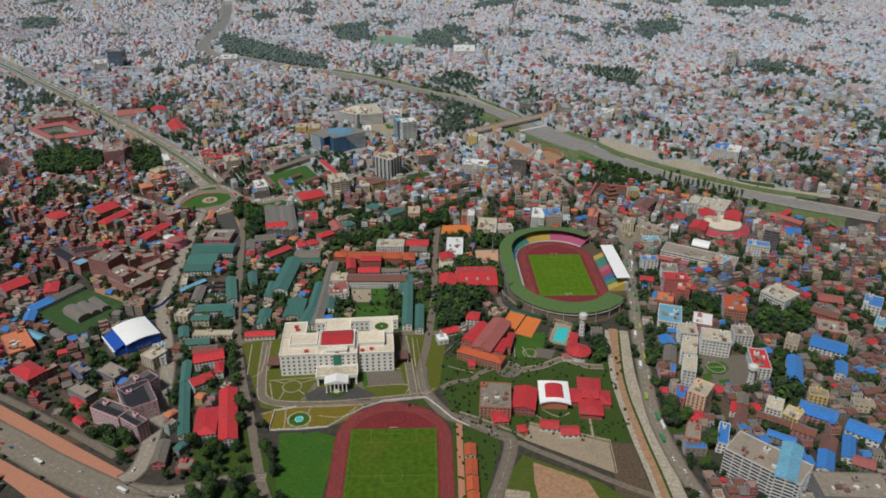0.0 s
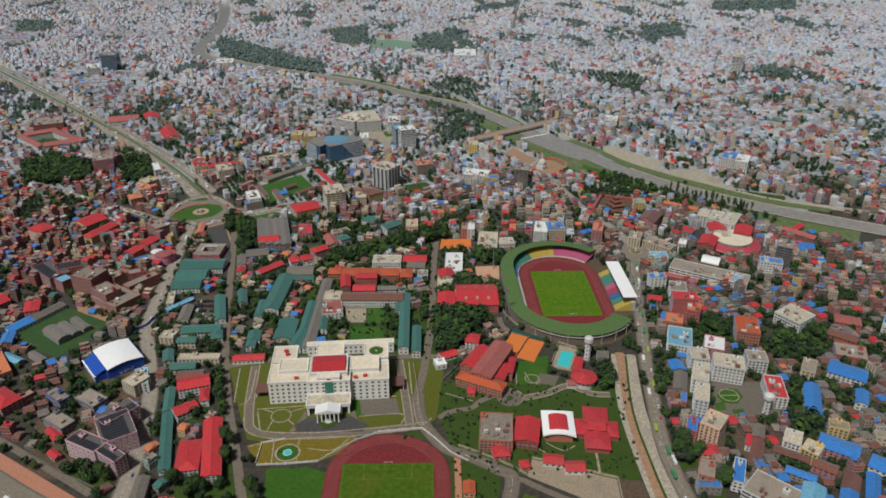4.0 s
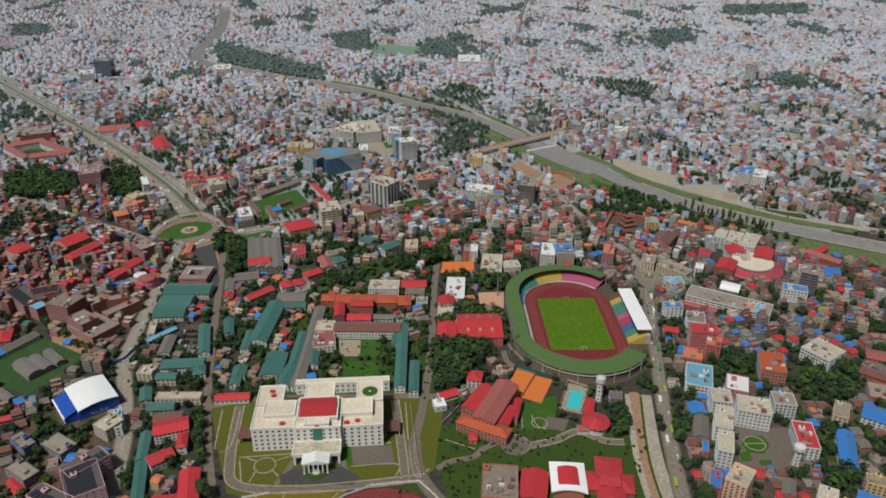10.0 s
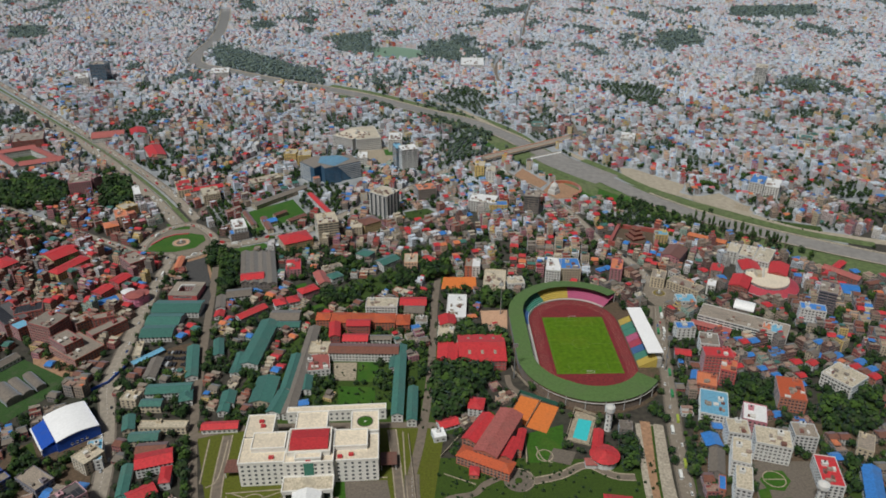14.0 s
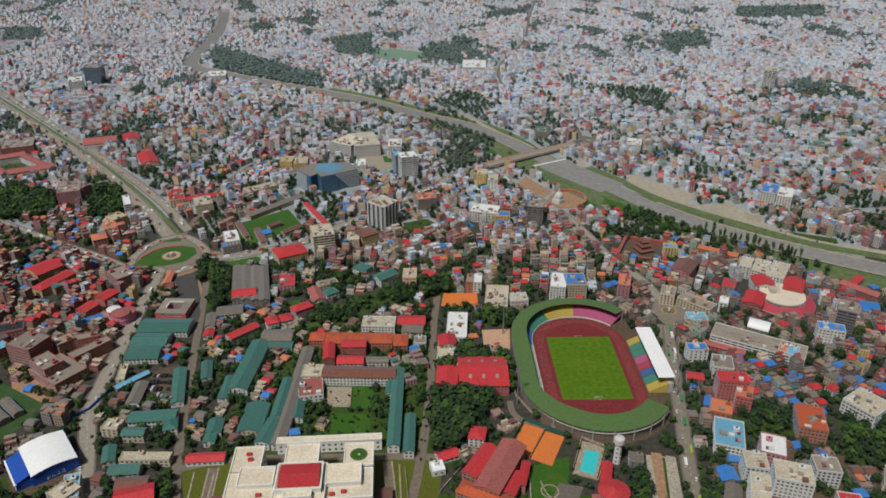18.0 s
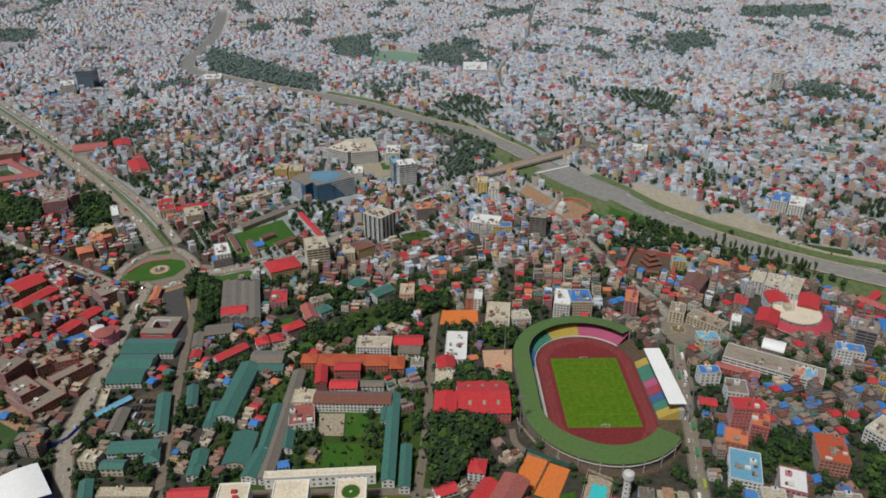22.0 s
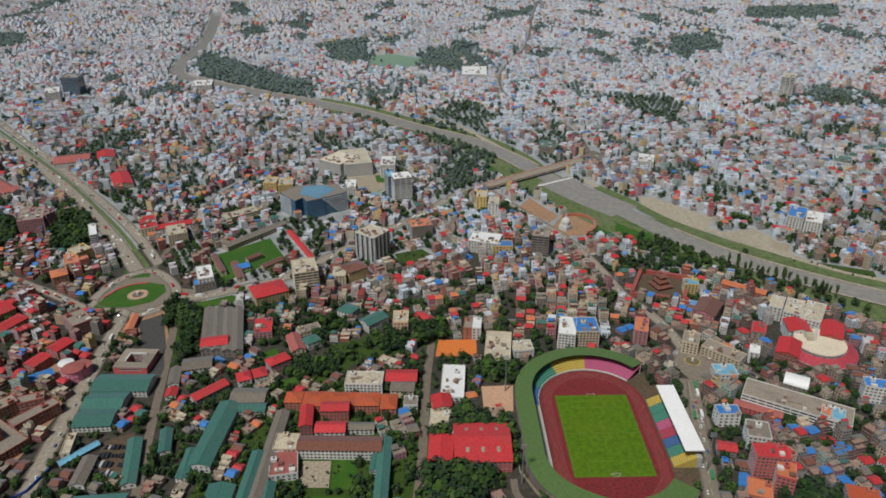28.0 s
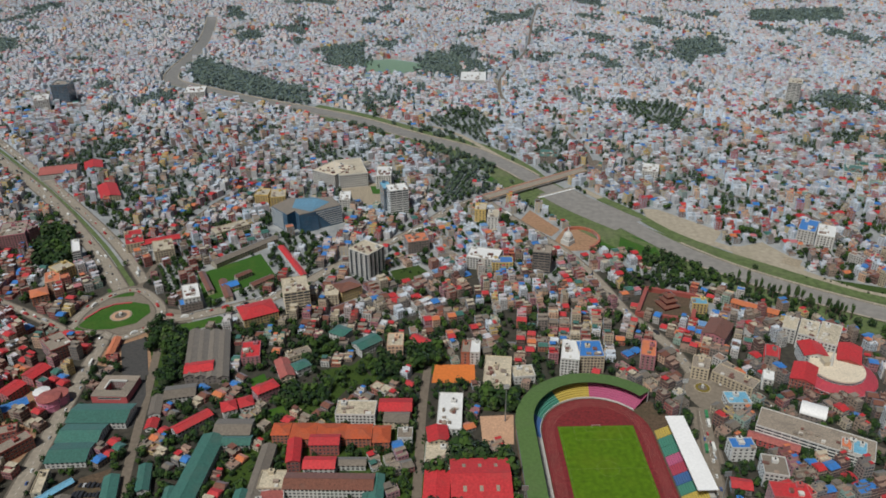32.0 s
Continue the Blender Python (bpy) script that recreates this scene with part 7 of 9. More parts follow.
def water_tower(x, y, r, h, label, bands):
    t = thing("water_tower", pose(x, y, 0), label, "water tower")
    FOOT.append((x, y, 2 * r + 3, 2 * r + 3, 0))
    c = Geo()
    c.tube([(r * 0.72, -0.3), (r * 0.62, h * 0.72), (r * 0.62, h * 0.74)], 18)
    part("shaft", c, WALL["w"], t)
    c = Geo()
    c.tube([(r * 0.62, h * 0.72), (r, h * 0.8), (r, h * 0.97), (r * 0.8, h), (0.2, h * 1.04)], 18)
    part("tank", c, WALL["w"], t, "white drum tank")
    for k in range(bands):
        for i in range(6):
            a = math.pi * 2 * i / 6
            part("window", pane(1.4, 1.6), None, t, at=pose(r * 0.68 * math.cos(a), r * 0.68 * math.sin(a), 2 + k * h * 0.7 / bands, 0, 0, math.degrees(a) + 90))


water_tower(160.8, 661, 4.4, 27, "tall cream water tower with white drum beside the pool", 4)
water_tower(310.6, 574.5, 4.6, 21, "white round water tower with rows of dark windows", 4)

# turning circle with a planted middle
tc = thing("turning_circle", pose(75.3, 598.4, 0), "paved turning circle with low wall and conifer bed", "driveway")
for r, z, m, nm in ((12.5, 0.30, "pave", "paving"), (3.0, 0.55, "lawn_dark", "planted_bed")):
    c = Geo()
    c.tube([(r, 0.0), (r, z)], 32)
    part(nm, c, GROUND[m], tc)
c = Geo()
for i in range(26):
    a, b = radians(-70 + 9 * i), radians(-70 + 9 * (i + 1))
    c.prism([(12.4 * math.cos(a), 12.4 * math.sin(a)), (13.2 * math.cos(a), 13.2 * math.sin(a)), (13.2 * math.cos(b), 13.2 * math.sin(b)), (12.4 * math.cos(b), 12.4 * math.sin(b))], 0, 1.3)
part("low_wall", c, GROUND["pave_pale"], tc)
PATCHES.append(np.array([(62, 585), (89, 585), (89, 612), (62, 612)], float))

# round red convention arena
ar = thing("arena", pose(405.5, 919.5, 0), "round red-roofed arena with cream court and white spire", "arena")
FOOT.append((404, 930, 84, 84, 0))
PINK_ROOF = mat("raspberry_tin", (0.42, 0.05, 0.075), 0.55, 0.2, 4, ribs=1.0)
for i in range(20):
    a, b = radians(185 + 10 * i), radians(195 + 10 * i)
    for nm, r0, z0, r1, z1, m in (("lower_roof", 37, 5.5, 25, 9.5, PINK_ROOF), ("upper_band", 25, 9.6, 24.6, 12.6, WALL["k"]), ("eave_band", 37, 5.0, 37, 5.6, ROOF["wh"]), ("outer_wall", 35.5, -0.3, 35.4, 5.9, WALL["r"])):
        c = Geo()
        c.face([(r0 * math.cos(a), r0 * math.sin(a), z0), (r0 * math.cos(b), r0 * math.sin(b), z0), (r1 * math.cos(b), r1 * math.sin(b), z1), (r1 * math.cos(a), r1 * math.sin(a), z1)])
        part(nm, c, m, ar)
c = Geo()
c.tube([(25, 12.2), (25, 13.6), (24, 13.6), (24, 12.7)], 40)
part("court_roof", c, ROOF["ch"], ar, "cream flat court roof")
for i in range(24):
    a = radians(188 + 8.2 * i)
    c = Geo()
    q = [(25.2, -0.25, 9.75), (36.8, -0.25, 5.85), (36.8, 0.25, 5.85), (25.2, 0.25, 9.75)]
    c.face([(r * math.cos(a) - o * math.sin(a), r * math.sin(a) + o * math.cos(a), z) for r, o, z in q])
    part("roof_rib", c, WALL["r"], ar)
for i in range(16):
    a = radians(190 + 12 * i)
    part("window", pane(2.4, 1.6), None, ar, at=pose(24.9 * math.cos(a), 24.9 * math.sin(a), 10.4, 0, 0, math.degrees(a) + 90))
    part("window", pane(2.4, 1.9), None, ar, at=pose(35.6 * math.cos(a), 35.6 * math.sin(a), 1.6, 0, 0, math.degrees(a) + 90))
c = Geo()
c.tube([(1.6, 12.6), (1.3, 22), (0.2, 32)], 8, c=(-5, 3))
part("spire", c, WALL["w"], ar, "slender white spire")
c = Geo()
c.box(-12, 2, 12.7, -4, 12, 17.5)
part("roof_pavilion", c, WALL["c"], ar)

# river bridge
b0, b1 = Vector((86, 1366)), Vector((258, 1485))
ln = (b1 - b0).length
bg = thing("road_bridge", pose(*((b0 + b1) / 2), 0, 0, 0, math.degrees(math.atan2(b1.y - b0.y, b1.x - b0.x))), "long concrete road bridge with reddish railings over the river", "bridge")
FOOT.append((172, 1425, 200, 22, 34.7))
c = Geo()
c.box(-ln / 2, -9, 5.0, ln / 2, 9, 6.4, 0, True)
part("deck", c, GROUND["asphalt_pale"], bg)
for y in (-8.4, 6.6):
    c = Geo()
    c.box(-ln / 2, y, 6.4, ln / 2, y + 1.8, 6.65)
    part("footway", c, mat("red_footway_paving", (0.36, 0.17, 0.13), 0.9, 0.25, 3) if y < 0 else MATS["red_footway_paving"], bg, "reddish paved footway")
for y in (-9, 8.5):
    c = Geo()
    c.box(-ln / 2, y, 6.4, ln / 2, y + 0.5, 7.7)
    part("railing", c, WALL["h"], bg, "reddish painted railing")
    c = Geo()
    c.box(-ln / 2, y - 0.2, 3.6, ln / 2, y + 0.8, 5.0, 0, True)
    part("girder", c, STEP, bg)
for i in range(6):
    x = -ln / 2 + ln * (i + 0.5) / 6
    c = Geo()
    c.box(x - 1, -8, -0.5, x + 1, 8, 4.9)
    part("pier", c, STEP, bg)
for s in (-1, 1):
    c = Geo()
    e, o = s * ln / 2, s * (ln / 2 + 60)
    q = [(e, -8, 6.38), (o, -8, 0.1), (o, 8, 0.1), (e, 8, 6.38)]
    c.face(q if s > 0 else q[::-1])
    for y in (-8, 8):
        c.face([(e, y, 6.38), (o, y, 0.1), (e, y, -0.2)])
    part("approach_ramp", c, GROUND["lane"], bg)

# blue glass office with a sloping front
go = thing("glass_office", pose(-172, 1285, 0), "broad office, folded blue glass front, pale floor bands, blue roof", "office building")
FOOT.append((-172, 1285, 104, 68, 0))
BG = mat("blue_curtain_glass", (0.03, 0.09, 0.16), 0.15, 0.2, 6, bump=0.0, spec=0.7)
PALE = mat("pale_floor_band", (0.42, 0.44, 0.45), 0.6, 0.12, 4)
plan = [Vector(p) - Vector((-172, 1285)) for p in ((-222, 1286), (-194, 1256), (-185, 1269), (-177, 1255), (-158, 1266), (-123, 1289), (-141, 1320), (-203, 1314))]
h = 27.0
c = Geo()
c.prism([tuple(p) for p in plan], -0.3, h)
part("wall", c, BG, go, "dark blue curtain glass walls")
for k in range(8):
    z = 2.0 + 3.2 * k
    for p, q, f0, f1 in ((plan[0], plan[1], 0.0, 0.72), (plan[4], plan[5], 0.55 - 0.07 * k, 1.0), (plan[5], plan[6], 0.0, 1.0), (plan[7], plan[0], 0.0, 1.0)):
        a, b = p.lerp(q, f0), p.lerp(q, f1)
        u = (b - a).normalized()
        o = Vector((u.y, -u.x))
        c = Geo()
        c.prism([tuple(v) for v in (a + o * 0.6, b + o * 0.6, b - o * 0.2, a - o * 0.2)], z, z + 1.5)
        part("floor_band", c, PALE, go)
c = Geo()
q = [plan[0] * 0.98, plan[1] * 0.98, plan[2], plan[3] * 0.98, plan[4] * 0.98, plan[5] * 0.98, plan[6] * 0.98, plan[7] * 0.98]
c.prism([tuple(v) for v in q], h, h + 1.0)
part("roof_edge", c, ROOF["co"], go, "grey flat roof edge")
for (x0, y0), (x1, y1) in (((-19, -6), (10, -20)), ((10, -20), (31, 14))):
    c = Geo()
    e = Vector((10, 16))
    c.face([(x0, y0, h + 1.2), (x1, y1, h + 1.2), (e.x + 6, e.y, h + 5.5), (e.x - 8, e.y - 2, h + 5.5)])
    part("roof_slope", c, mat("slate_blue_sheet", (0.12, 0.25, 0.36), 0.5, 0.2, 4) if x0 < 0 else MATS["slate_blue_sheet"], go, "sloping light blue sheet roof")
c = Geo()
c.face([(-19, -6, h + 1.2), (2, 14, h + 5.5), (16, 16, h + 5.5), (31, 14, h + 1.2), (5, 32, h + 1.2), (-20, 26, h + 1.2)])
part("roof_slope", c, MATS["slate_blue_sheet"], go, "sloping light blue sheet roof")
c = Geo()
a, b = plan[3], plan[3].lerp(plan[5], 0.42)
o = Vector((0.55, -0.85)) * 3.2
c.face([(*(a + o), 0.2), (*(b + o), 0.2), (*b, h), (*a, h)])
c.face([(*(b + o), 0.2), (*b, 0.2), (*b, h)])
part("sloping_front", c, BG, go, "sloping dark blue glass front")

# white stupa in its excavated yard
su = thing("stupa", pose(189, 1218, 0), "white domed stupa shrine with stepped base", "shrine")
for nm, rings, n in (("base", [(9.5, -0.2), (9.5, 6.5)], 4), ("upper_base", [(7.5, 6.5), (7.5, 10.5)], 4), ("dome", [(6.0, 10.4), (6.2, 12.5), (5.0, 15.4), (2.8, 17.4), (1.2, 18)], 16), ("spire", [(1.3, 17.8), (1.1, 20), (0.1, 25)], 8)):
    c = Geo()
    c.tube(rings, n)
    part(nm, c, WALL["w"], su)
for i in range(20):
    a, b = radians(-70 + 10 * i), radians(-60 + 10 * i)
    if i == 0:
        pit = thing("retaining_wall", pose(208, 1232, 0), "curved orange brick retaining wall round bare earth", "wall")
    c = Geo()
    c.prism([(24 * math.cos(a), 30 * math.sin(a)), (27 * math.cos(a), 33 * math.sin(a)), (27 * math.cos(b), 33 * math.sin(b)), (24 * math.cos(b), 30 * math.sin(b))], 0, 4)
    part("wall_section", c, WALL["o"], pit)
patch([(180, 1195), (225, 1198), (238, 1232), (225, 1268), (190, 1262), (172, 1225)], "dirt")
patch([(130, 1290), (170, 1240), (185, 1262), (150, 1330)], "dirt")

# walled courtyard with a tiered temple
ct = thing("courtyard_wall", pose(0, 0, 0), "brick courtyard wall round a bare temple yard", "wall")
cor = [(239.5, 1035), (264, 1091), (317, 1072), (297, 1020)]
PATCHES.append(np.array(cor, float))
for i in range(4):
    p, q = Vector(cor[i]), Vector(cor[(i + 1) % 4])
    t = (q - p).normalized()
    nn = Vector((t.y, -t.x)) * 2.2
    c = Geo()
    c.prism([tuple(v) for v in (p - nn, p + nn, q + nn, q - nn)][::-1], -0.2, 5.5)
    part("wing", c, WALL["b"], ct)
c = Geo()
c.face([(*p, 0.12) for p in cor[::-1]])
part("yard", c, GROUND["yard"], ct)
tp = thing("temple", pose(279, 1056, 0, 0, 0, 20), "tiered brick temple with stacked square roofs", "temple")
for k, (r, z) in enumerate(((9, 0), (6.5, 6), (4.2, 11.5))):
    c = Geo()
    c.box(-r, -r, z - 0.2, r, r, z + 4)
    part("tier_wall", c, WALL["b"], tp)
    for s in range(4):
        a = radians(90 * s)
        e = r + 1.8
        c = Geo()
        pts = [(-e, -e, z + 3.7), (e, -e, z + 3.7), (r * 0.55, -r * 0.55, z + 6.2), (-r * 0.55, -r * 0.55, z + 6.2)]
        c.face([(x * math.cos(a) - y * math.sin(a), x * math.sin(a) + y * math.cos(a), h) for x, y, h in pts])
        part("roof_slope", c, ROOF["br"], tp)

# traffic islands
for x, y, r, lab in ((272, 904.5, 8, "round traffic island with stone rings and a plinth"), (-343, 1040, 12, "round plaza with a red ring and plinth on the roundabout")):
    t = thing("traffic_island", pose(x, y, 0), lab, "traffic island")
    PATCHES.append(np.array([(x - r, y - r), (x + r, y - r), (x + r, y + r), (x - r, y + r)], float))
    for nm, q, z, m in (("kerb_ring", r, 0.5, GROUND["pave_pale"]), ("planting_ring", r * 0.85, 0.6, GROUND["lawn_dry"] if r < 10 else GROUND["clay_pale"]), ("stone_ring", r * 0.55, 0.75, GROUND["pave"]), ("plinth", r * 0.15, 4.0, WALL["w"])):
        c = Geo()
        c.tube([(q, 0), (q, z)], 28)
        part(nm, c, m, t)
gd = thing("garden_circle", pose(-123.5, 526, 0), "round garden bed with a turquoise basin", "garden bed")
for nm, q, z, m in (("gravel_ring", 11, 0.22, GROUND["pave_pale"]), ("lawn_ring", 9.3, 0.26, GROUND["lawn"]), ("basin_rim", 4.0, 0.5, TRIM), ("basin_water", 3.4, 0.55, POOL)):
    c = Geo()
    c.tube([(q, 0), (q, z)], 28)
    part(nm, c, m, gd)


def wall_run(pts, h, t, material, label, posts=0.0):
    """A thin wall along pts with piers at a spacing of posts."""
    ob = thing("boundary_wall", pose(0, 0, 0), label, "wall")
    for p, q in zip(pts, pts[1:]):
        p, q = Vector(p), Vector(q)
        u = (q - p).normalized()
        nn = Vector((-u.y, u.x)) * t / 2
        c = Geo()
        c.prism([tuple(v) for v in (p + nn, p - nn, q - nn, q + nn)], -0.1, h)
        part("wall_section", c, material, ob)
        k = 0.0
        while posts and k < (q - p).length:
            e = p + u * k
            c = Geo()
            c.box(e.x - 0.45, e.y - 0.45, -0.1, e.x + 0.45, e.y + 0.45, h + 0.7)
            part("pier", c, WALL["w"], ob)
            k += posts
    return ob



# walls and fences
FENCE = mat("green_court_mesh", (0.02, 0.10, 0.07), 0.8, 0.2, 2)
wall_run([(74, 684.5), (87.5, 713.5), (105, 703.5), (123.5, 693)], 4.0, 0.3, FENCE, "tall dark green mesh fence round the clay courts", 0)
wall_run([(87.5, 664), (105.5, 700.5)], 3.0, 0.25, GROUND["pave_pale"], "low pale dividing wall between the clay courts", 0)
wall_run([(120.8, 647), (136.2, 690.5), (155.8, 678.4)], 2.4, 0.5, GROUND["pave_pale"], "pale wall round the swimming pool terrace", 0)
wall_run([(155.8, 678.4), (141.5, 640), (120.8, 647)], 1.6, 0.5, GROUND["pave_pale"], "pale wall round the swimming pool terrace", 0)
wall_run([(-148, 511), (-123, 512), (-96, 515), (-80, 529), (-66, 541), (-46, 551), (-25, 554), (-8, 556)], 1.6, 0.5, WALL["w"], "low white boundary wall with piers round the sports field", 9)
wall_run([(-148, 511), (-148, 538), (-128, 543)], 1.6, 0.5, WALL["w"], "low white garden wall with piers", 9)
wall_run([(-8, 556), (5, 541), (17, 525), (32, 514)], 1.6, 0.5, WALL["w"], "low white wall along the lane", 0)
wall_run([(24, 533), (43, 523), (67, 508), (80, 497)], 2.2, 0.6, GROUND["pave_pale"], "pale stone wall along the lane", 0)
wall_run([(86.5, 517), (154.5, 492.5), (152, 453)], 2.2, 0.6, GROUND["pave_pale"], "pale stone wall round the parking yard", 0)
wall_run([(82, 784), (83, 750), (95, 725), (114, 704), (135, 697), (161, 693)], 2.6, 0.6, GROUND["pave_pale"], "pale wall curving below the stadium", 0)
wall_run([(11, 625), (29, 653), (39, 668)], 2.6, 0.6, GROUND["pave_pale"], "pale concrete wall beside the grove", 0)
wall_run([(-18, 654), (-9, 579), (-5, 557)], 2.0, 0.5, GROUND["pave_pale"], "pale wall along the forecourt lane", 0)
wall_run([(-334, 708), (-315, 728), (-308, 755)], 3.0, 0.6, MATS["deep_blue_cladding"], "long blue sheet hoarding beside the vegetable plot", 0)
wall_run([(-408, 563), (-364, 538), (-315, 508), (-272, 486)], 2.0, 0.5, GROUND["pave"], "grey wall beside the service lane", 0)
wall_run([(-381, 1032), (-371, 1054), (-359, 1064), (-341, 1068)], 1.2, 2.2, WALL["r"], "low red curved wall on the traffic island", 0)

# ---- the town: blocks of houses between the lanes ----
rg = np.random.default_rng(11)


def inside(P, poly):
    x, y = P[:, 0], P[:, 1]
    r = np.zeros(len(P), bool)
    for i in range(len(poly)):
        (x0, y0), (x1, y1) = poly[i], poly[i - 1]
        k = (y0 > y) != (y1 > y)
        r ^= k & (x < (x1 - x0) * (y - y0) / (y1 - y0 + 1e-12) + x0)
    return r


def free(P, margin):
    """Which of the points P keep clear of roads, water, yards and the buildings placed so far."""
    ok = np.ones(len(P), bool)
    for c, half in LINES:
        lo, hi = c.min(0) - half - 20, c.max(0) + half + 20
        k = np.where(ok & (P > lo).all(1) & (P < hi).all(1))[0]
        for i in range(0, len(c) - 1):
            if not len(k):
                break
            a, b = c[i], c[i + 1]
            u = b - a
            s = np.clip(((P[k] - a) @ u) / max(u @ u, 1e-9), 0, 1)
            d = np.hypot(*(P[k] - a - s[:, None] * u).T)
            ok[k[d < half + margin[k]]] = False
            k = k[ok[k]]
    for poly in PATCHES:
        lo, hi = poly.min(0) - 9, poly.max(0) + 9
        k = np.where(ok & (P > lo).all(1) & (P < hi).all(1))[0]
        for dx, dy in ((0, 0), (0.7, 0.7), (0.7, -0.7), (-0.7, 0.7), (-0.7, -0.7)):
            ok[k[inside(P[k] + margin[k, None] * (dx, dy), poly)]] = False
    for x, y, w, d, rot in FOOT:
        a = radians(rot)
        q = P - (x, y)
        u = np.abs(q[:, 0] * math.cos(a) + q[:, 1] * math.sin(a))
        v = np.abs(-q[:, 0] * math.sin(a) + q[:, 1] * math.cos(a))
        ok &= ~((u < w / 2 + margin * 0.8) & (v < d / 2 + margin * 0.8))
    return ok


def free_of_buildings(P):
    ok = np.ones(len(P), bool)
    for x, y, w, d, rot in FOOT:
        a = radians(rot)
        q = P - (x, y)
        u = np.abs(q[:, 0] * math.cos(a) + q[:, 1] * math.sin(a))
        v = np.abs(-q[:, 0] * math.sin(a) + q[:, 1] * math.cos(a))
        ok &= ~((u < w / 2 + 1) & (v < d / 2 + 1))
    return ok


def open_ground(P, roads=0.5):
    """Which of the points P stand on no road, court, pool or lawn, nor in the river or a building."""
    ok = free_of_buildings(P)
    for poly in CLEAR:
        ok &= ~inside(P, poly)
    for c, half in (q for i, q in enumerate(LINES) if i not in BANKS):
        for a, b in zip(c, c[1:]):
            u = b - a
            t = np.clip(((P - a) @ u) / max(u @ u, 1e-9), 0, 1)
            ok &= np.hypot(*(P - a - t[:, None] * u).T) > half + roads
    return ok


step = 125
seeds = []
for yy in np.arange(380, 3950, step):
    hw = 260 + 0.57 * yy
    for xx in np.arange(-hw, hw, step):
        seeds.append((xx + rg.uniform(-45, 45), yy + rg.uniform(-45, 45)))
seeds = np.array(seeds)
H = []
for i, s in enumerate(seeds):
    near = seeds[np.hypot(*(seeds - s).T) < 340]
    near = near[np.hypot(*(near - s).T) > 1]
    a = rg.uniform(-0.6, 0.6)
    k = 1.0 if s[1] < 1400 else 1.05
    sx, sy = k * rg.uniform(8.6, 11.6), k * rg.uniform(9.6, 13.0)
    u, v = np.array([math.cos(a), math.sin(a)]), np.array([-math.sin(a), math.cos(a)])
    n = 13
    gi, gj = np.meshgrid(np.arange(-n, n + 1), np.arange(-n, n + 1))
    P = s + gi.ravel()[:, None] * sx * u + gj.ravel()[:, None] * sy * v + rg.normal(0, 0.8, (gi.size, 2))
    d0 = np.hypot(*(P - s).T)
    gap = np.full(len(P), 1e9)
    for q in near:
        gap = np.minimum(gap, (np.hypot(*(P - q).T) ** 2 - d0 ** 2) / (2 * np.hypot(*(q - s))))
    P = P[gap > 5.0]
    m = len(P)
    if not m:
        continue
    w = sx * rg.uniform(0.74, 0.99, m)
    d = sy * rg.uniform(0.70, 0.98, m)
    tall = rg.uniform(0.8, 1.25)
    fl = np.clip(np.round(rg.normal(2.75 if k == 1 else 2.4, 1.1, m) * tall), 1, 7).astype(int)
    H.append(np.column_stack([P, w, d, np.degrees(a) + rg.normal(0, 2.5, m) + 90 * rg.integers(0, 2, m) * 0, fl, rg.random(m), rg.random(m), rg.random(m)]))
H = np.concatenate(H)
H = H[np.abs(H[:, 0]) < 230 + 0.57 * H[:, 1]]
H = H[free(H[:, :2], np.maximum(H[:, 2], H[:, 3]) * 0.42 + 0.5)]
# low dwellings inside the cantonment and the palace gardens, gaps for trees elsewhere
camp = (H[:, 1] < 1010) & (H[:, 0] > -330) & (H[:, 0] < 130) & (H[:, 1] > 560)
H = H[~(camp & (H[:, 6] > 0.62))]
camp = (H[:, 1] < 1010) & (H[:, 0] > -330) & (H[:, 0] < 130) & (H[:, 1] > 560)
H[camp, 5] = np.minimum(H[camp, 5], 2)
low = (H[:, 1] < 760) & ((H[:, 0] > 200) | (H[:, 0] < -250))
H[low, 5] = np.minimum(H[low, 5], np.where(H[low, 6] < 0.45, 1, np.where(H[low, 6] < 0.85, 2, 4)))
H[~low, 5] = np.where(H[~low, 6] < 0.3, np.maximum(1, H[~low, 5] - 1), H[~low, 5])
H = H[~((H[:, 1] < 640) & (H[:, 0] > -190) & (H[:, 0] < 200))]
H[H[:, 1] > 1400, 5] = np.minimum(H[H[:, 1] > 1400, 5] + (H[H[:, 1] > 1400, 8] > 0.8), 5)
H[H[:, 1] > 1400, 2] *= 1.06
leafy = np.array([noise.noise(Vector((x * 0.0075, y * 0.0045, 3.1))) + 0.5 * noise.noise(Vector((x * 0.02, y * 0.013, 7.7))) for x, y in H[:, :2]])
gone = (H[:, 8] < np.where(H[:, 1] < 1000, 0.14, np.where(H[:, 1] < 1700, 0.25, 0.08))) | (leafy + np.where(H[:, 1] < 1600, 0.16, 0.10) * rg.normal(0, 1, len(H)) > np.where(H[:, 1] < 1000, 0.42, np.where(H[:, 1] < 1500, 0.34, 0.27)))
GAPS, H = H[gone], H[~gone]

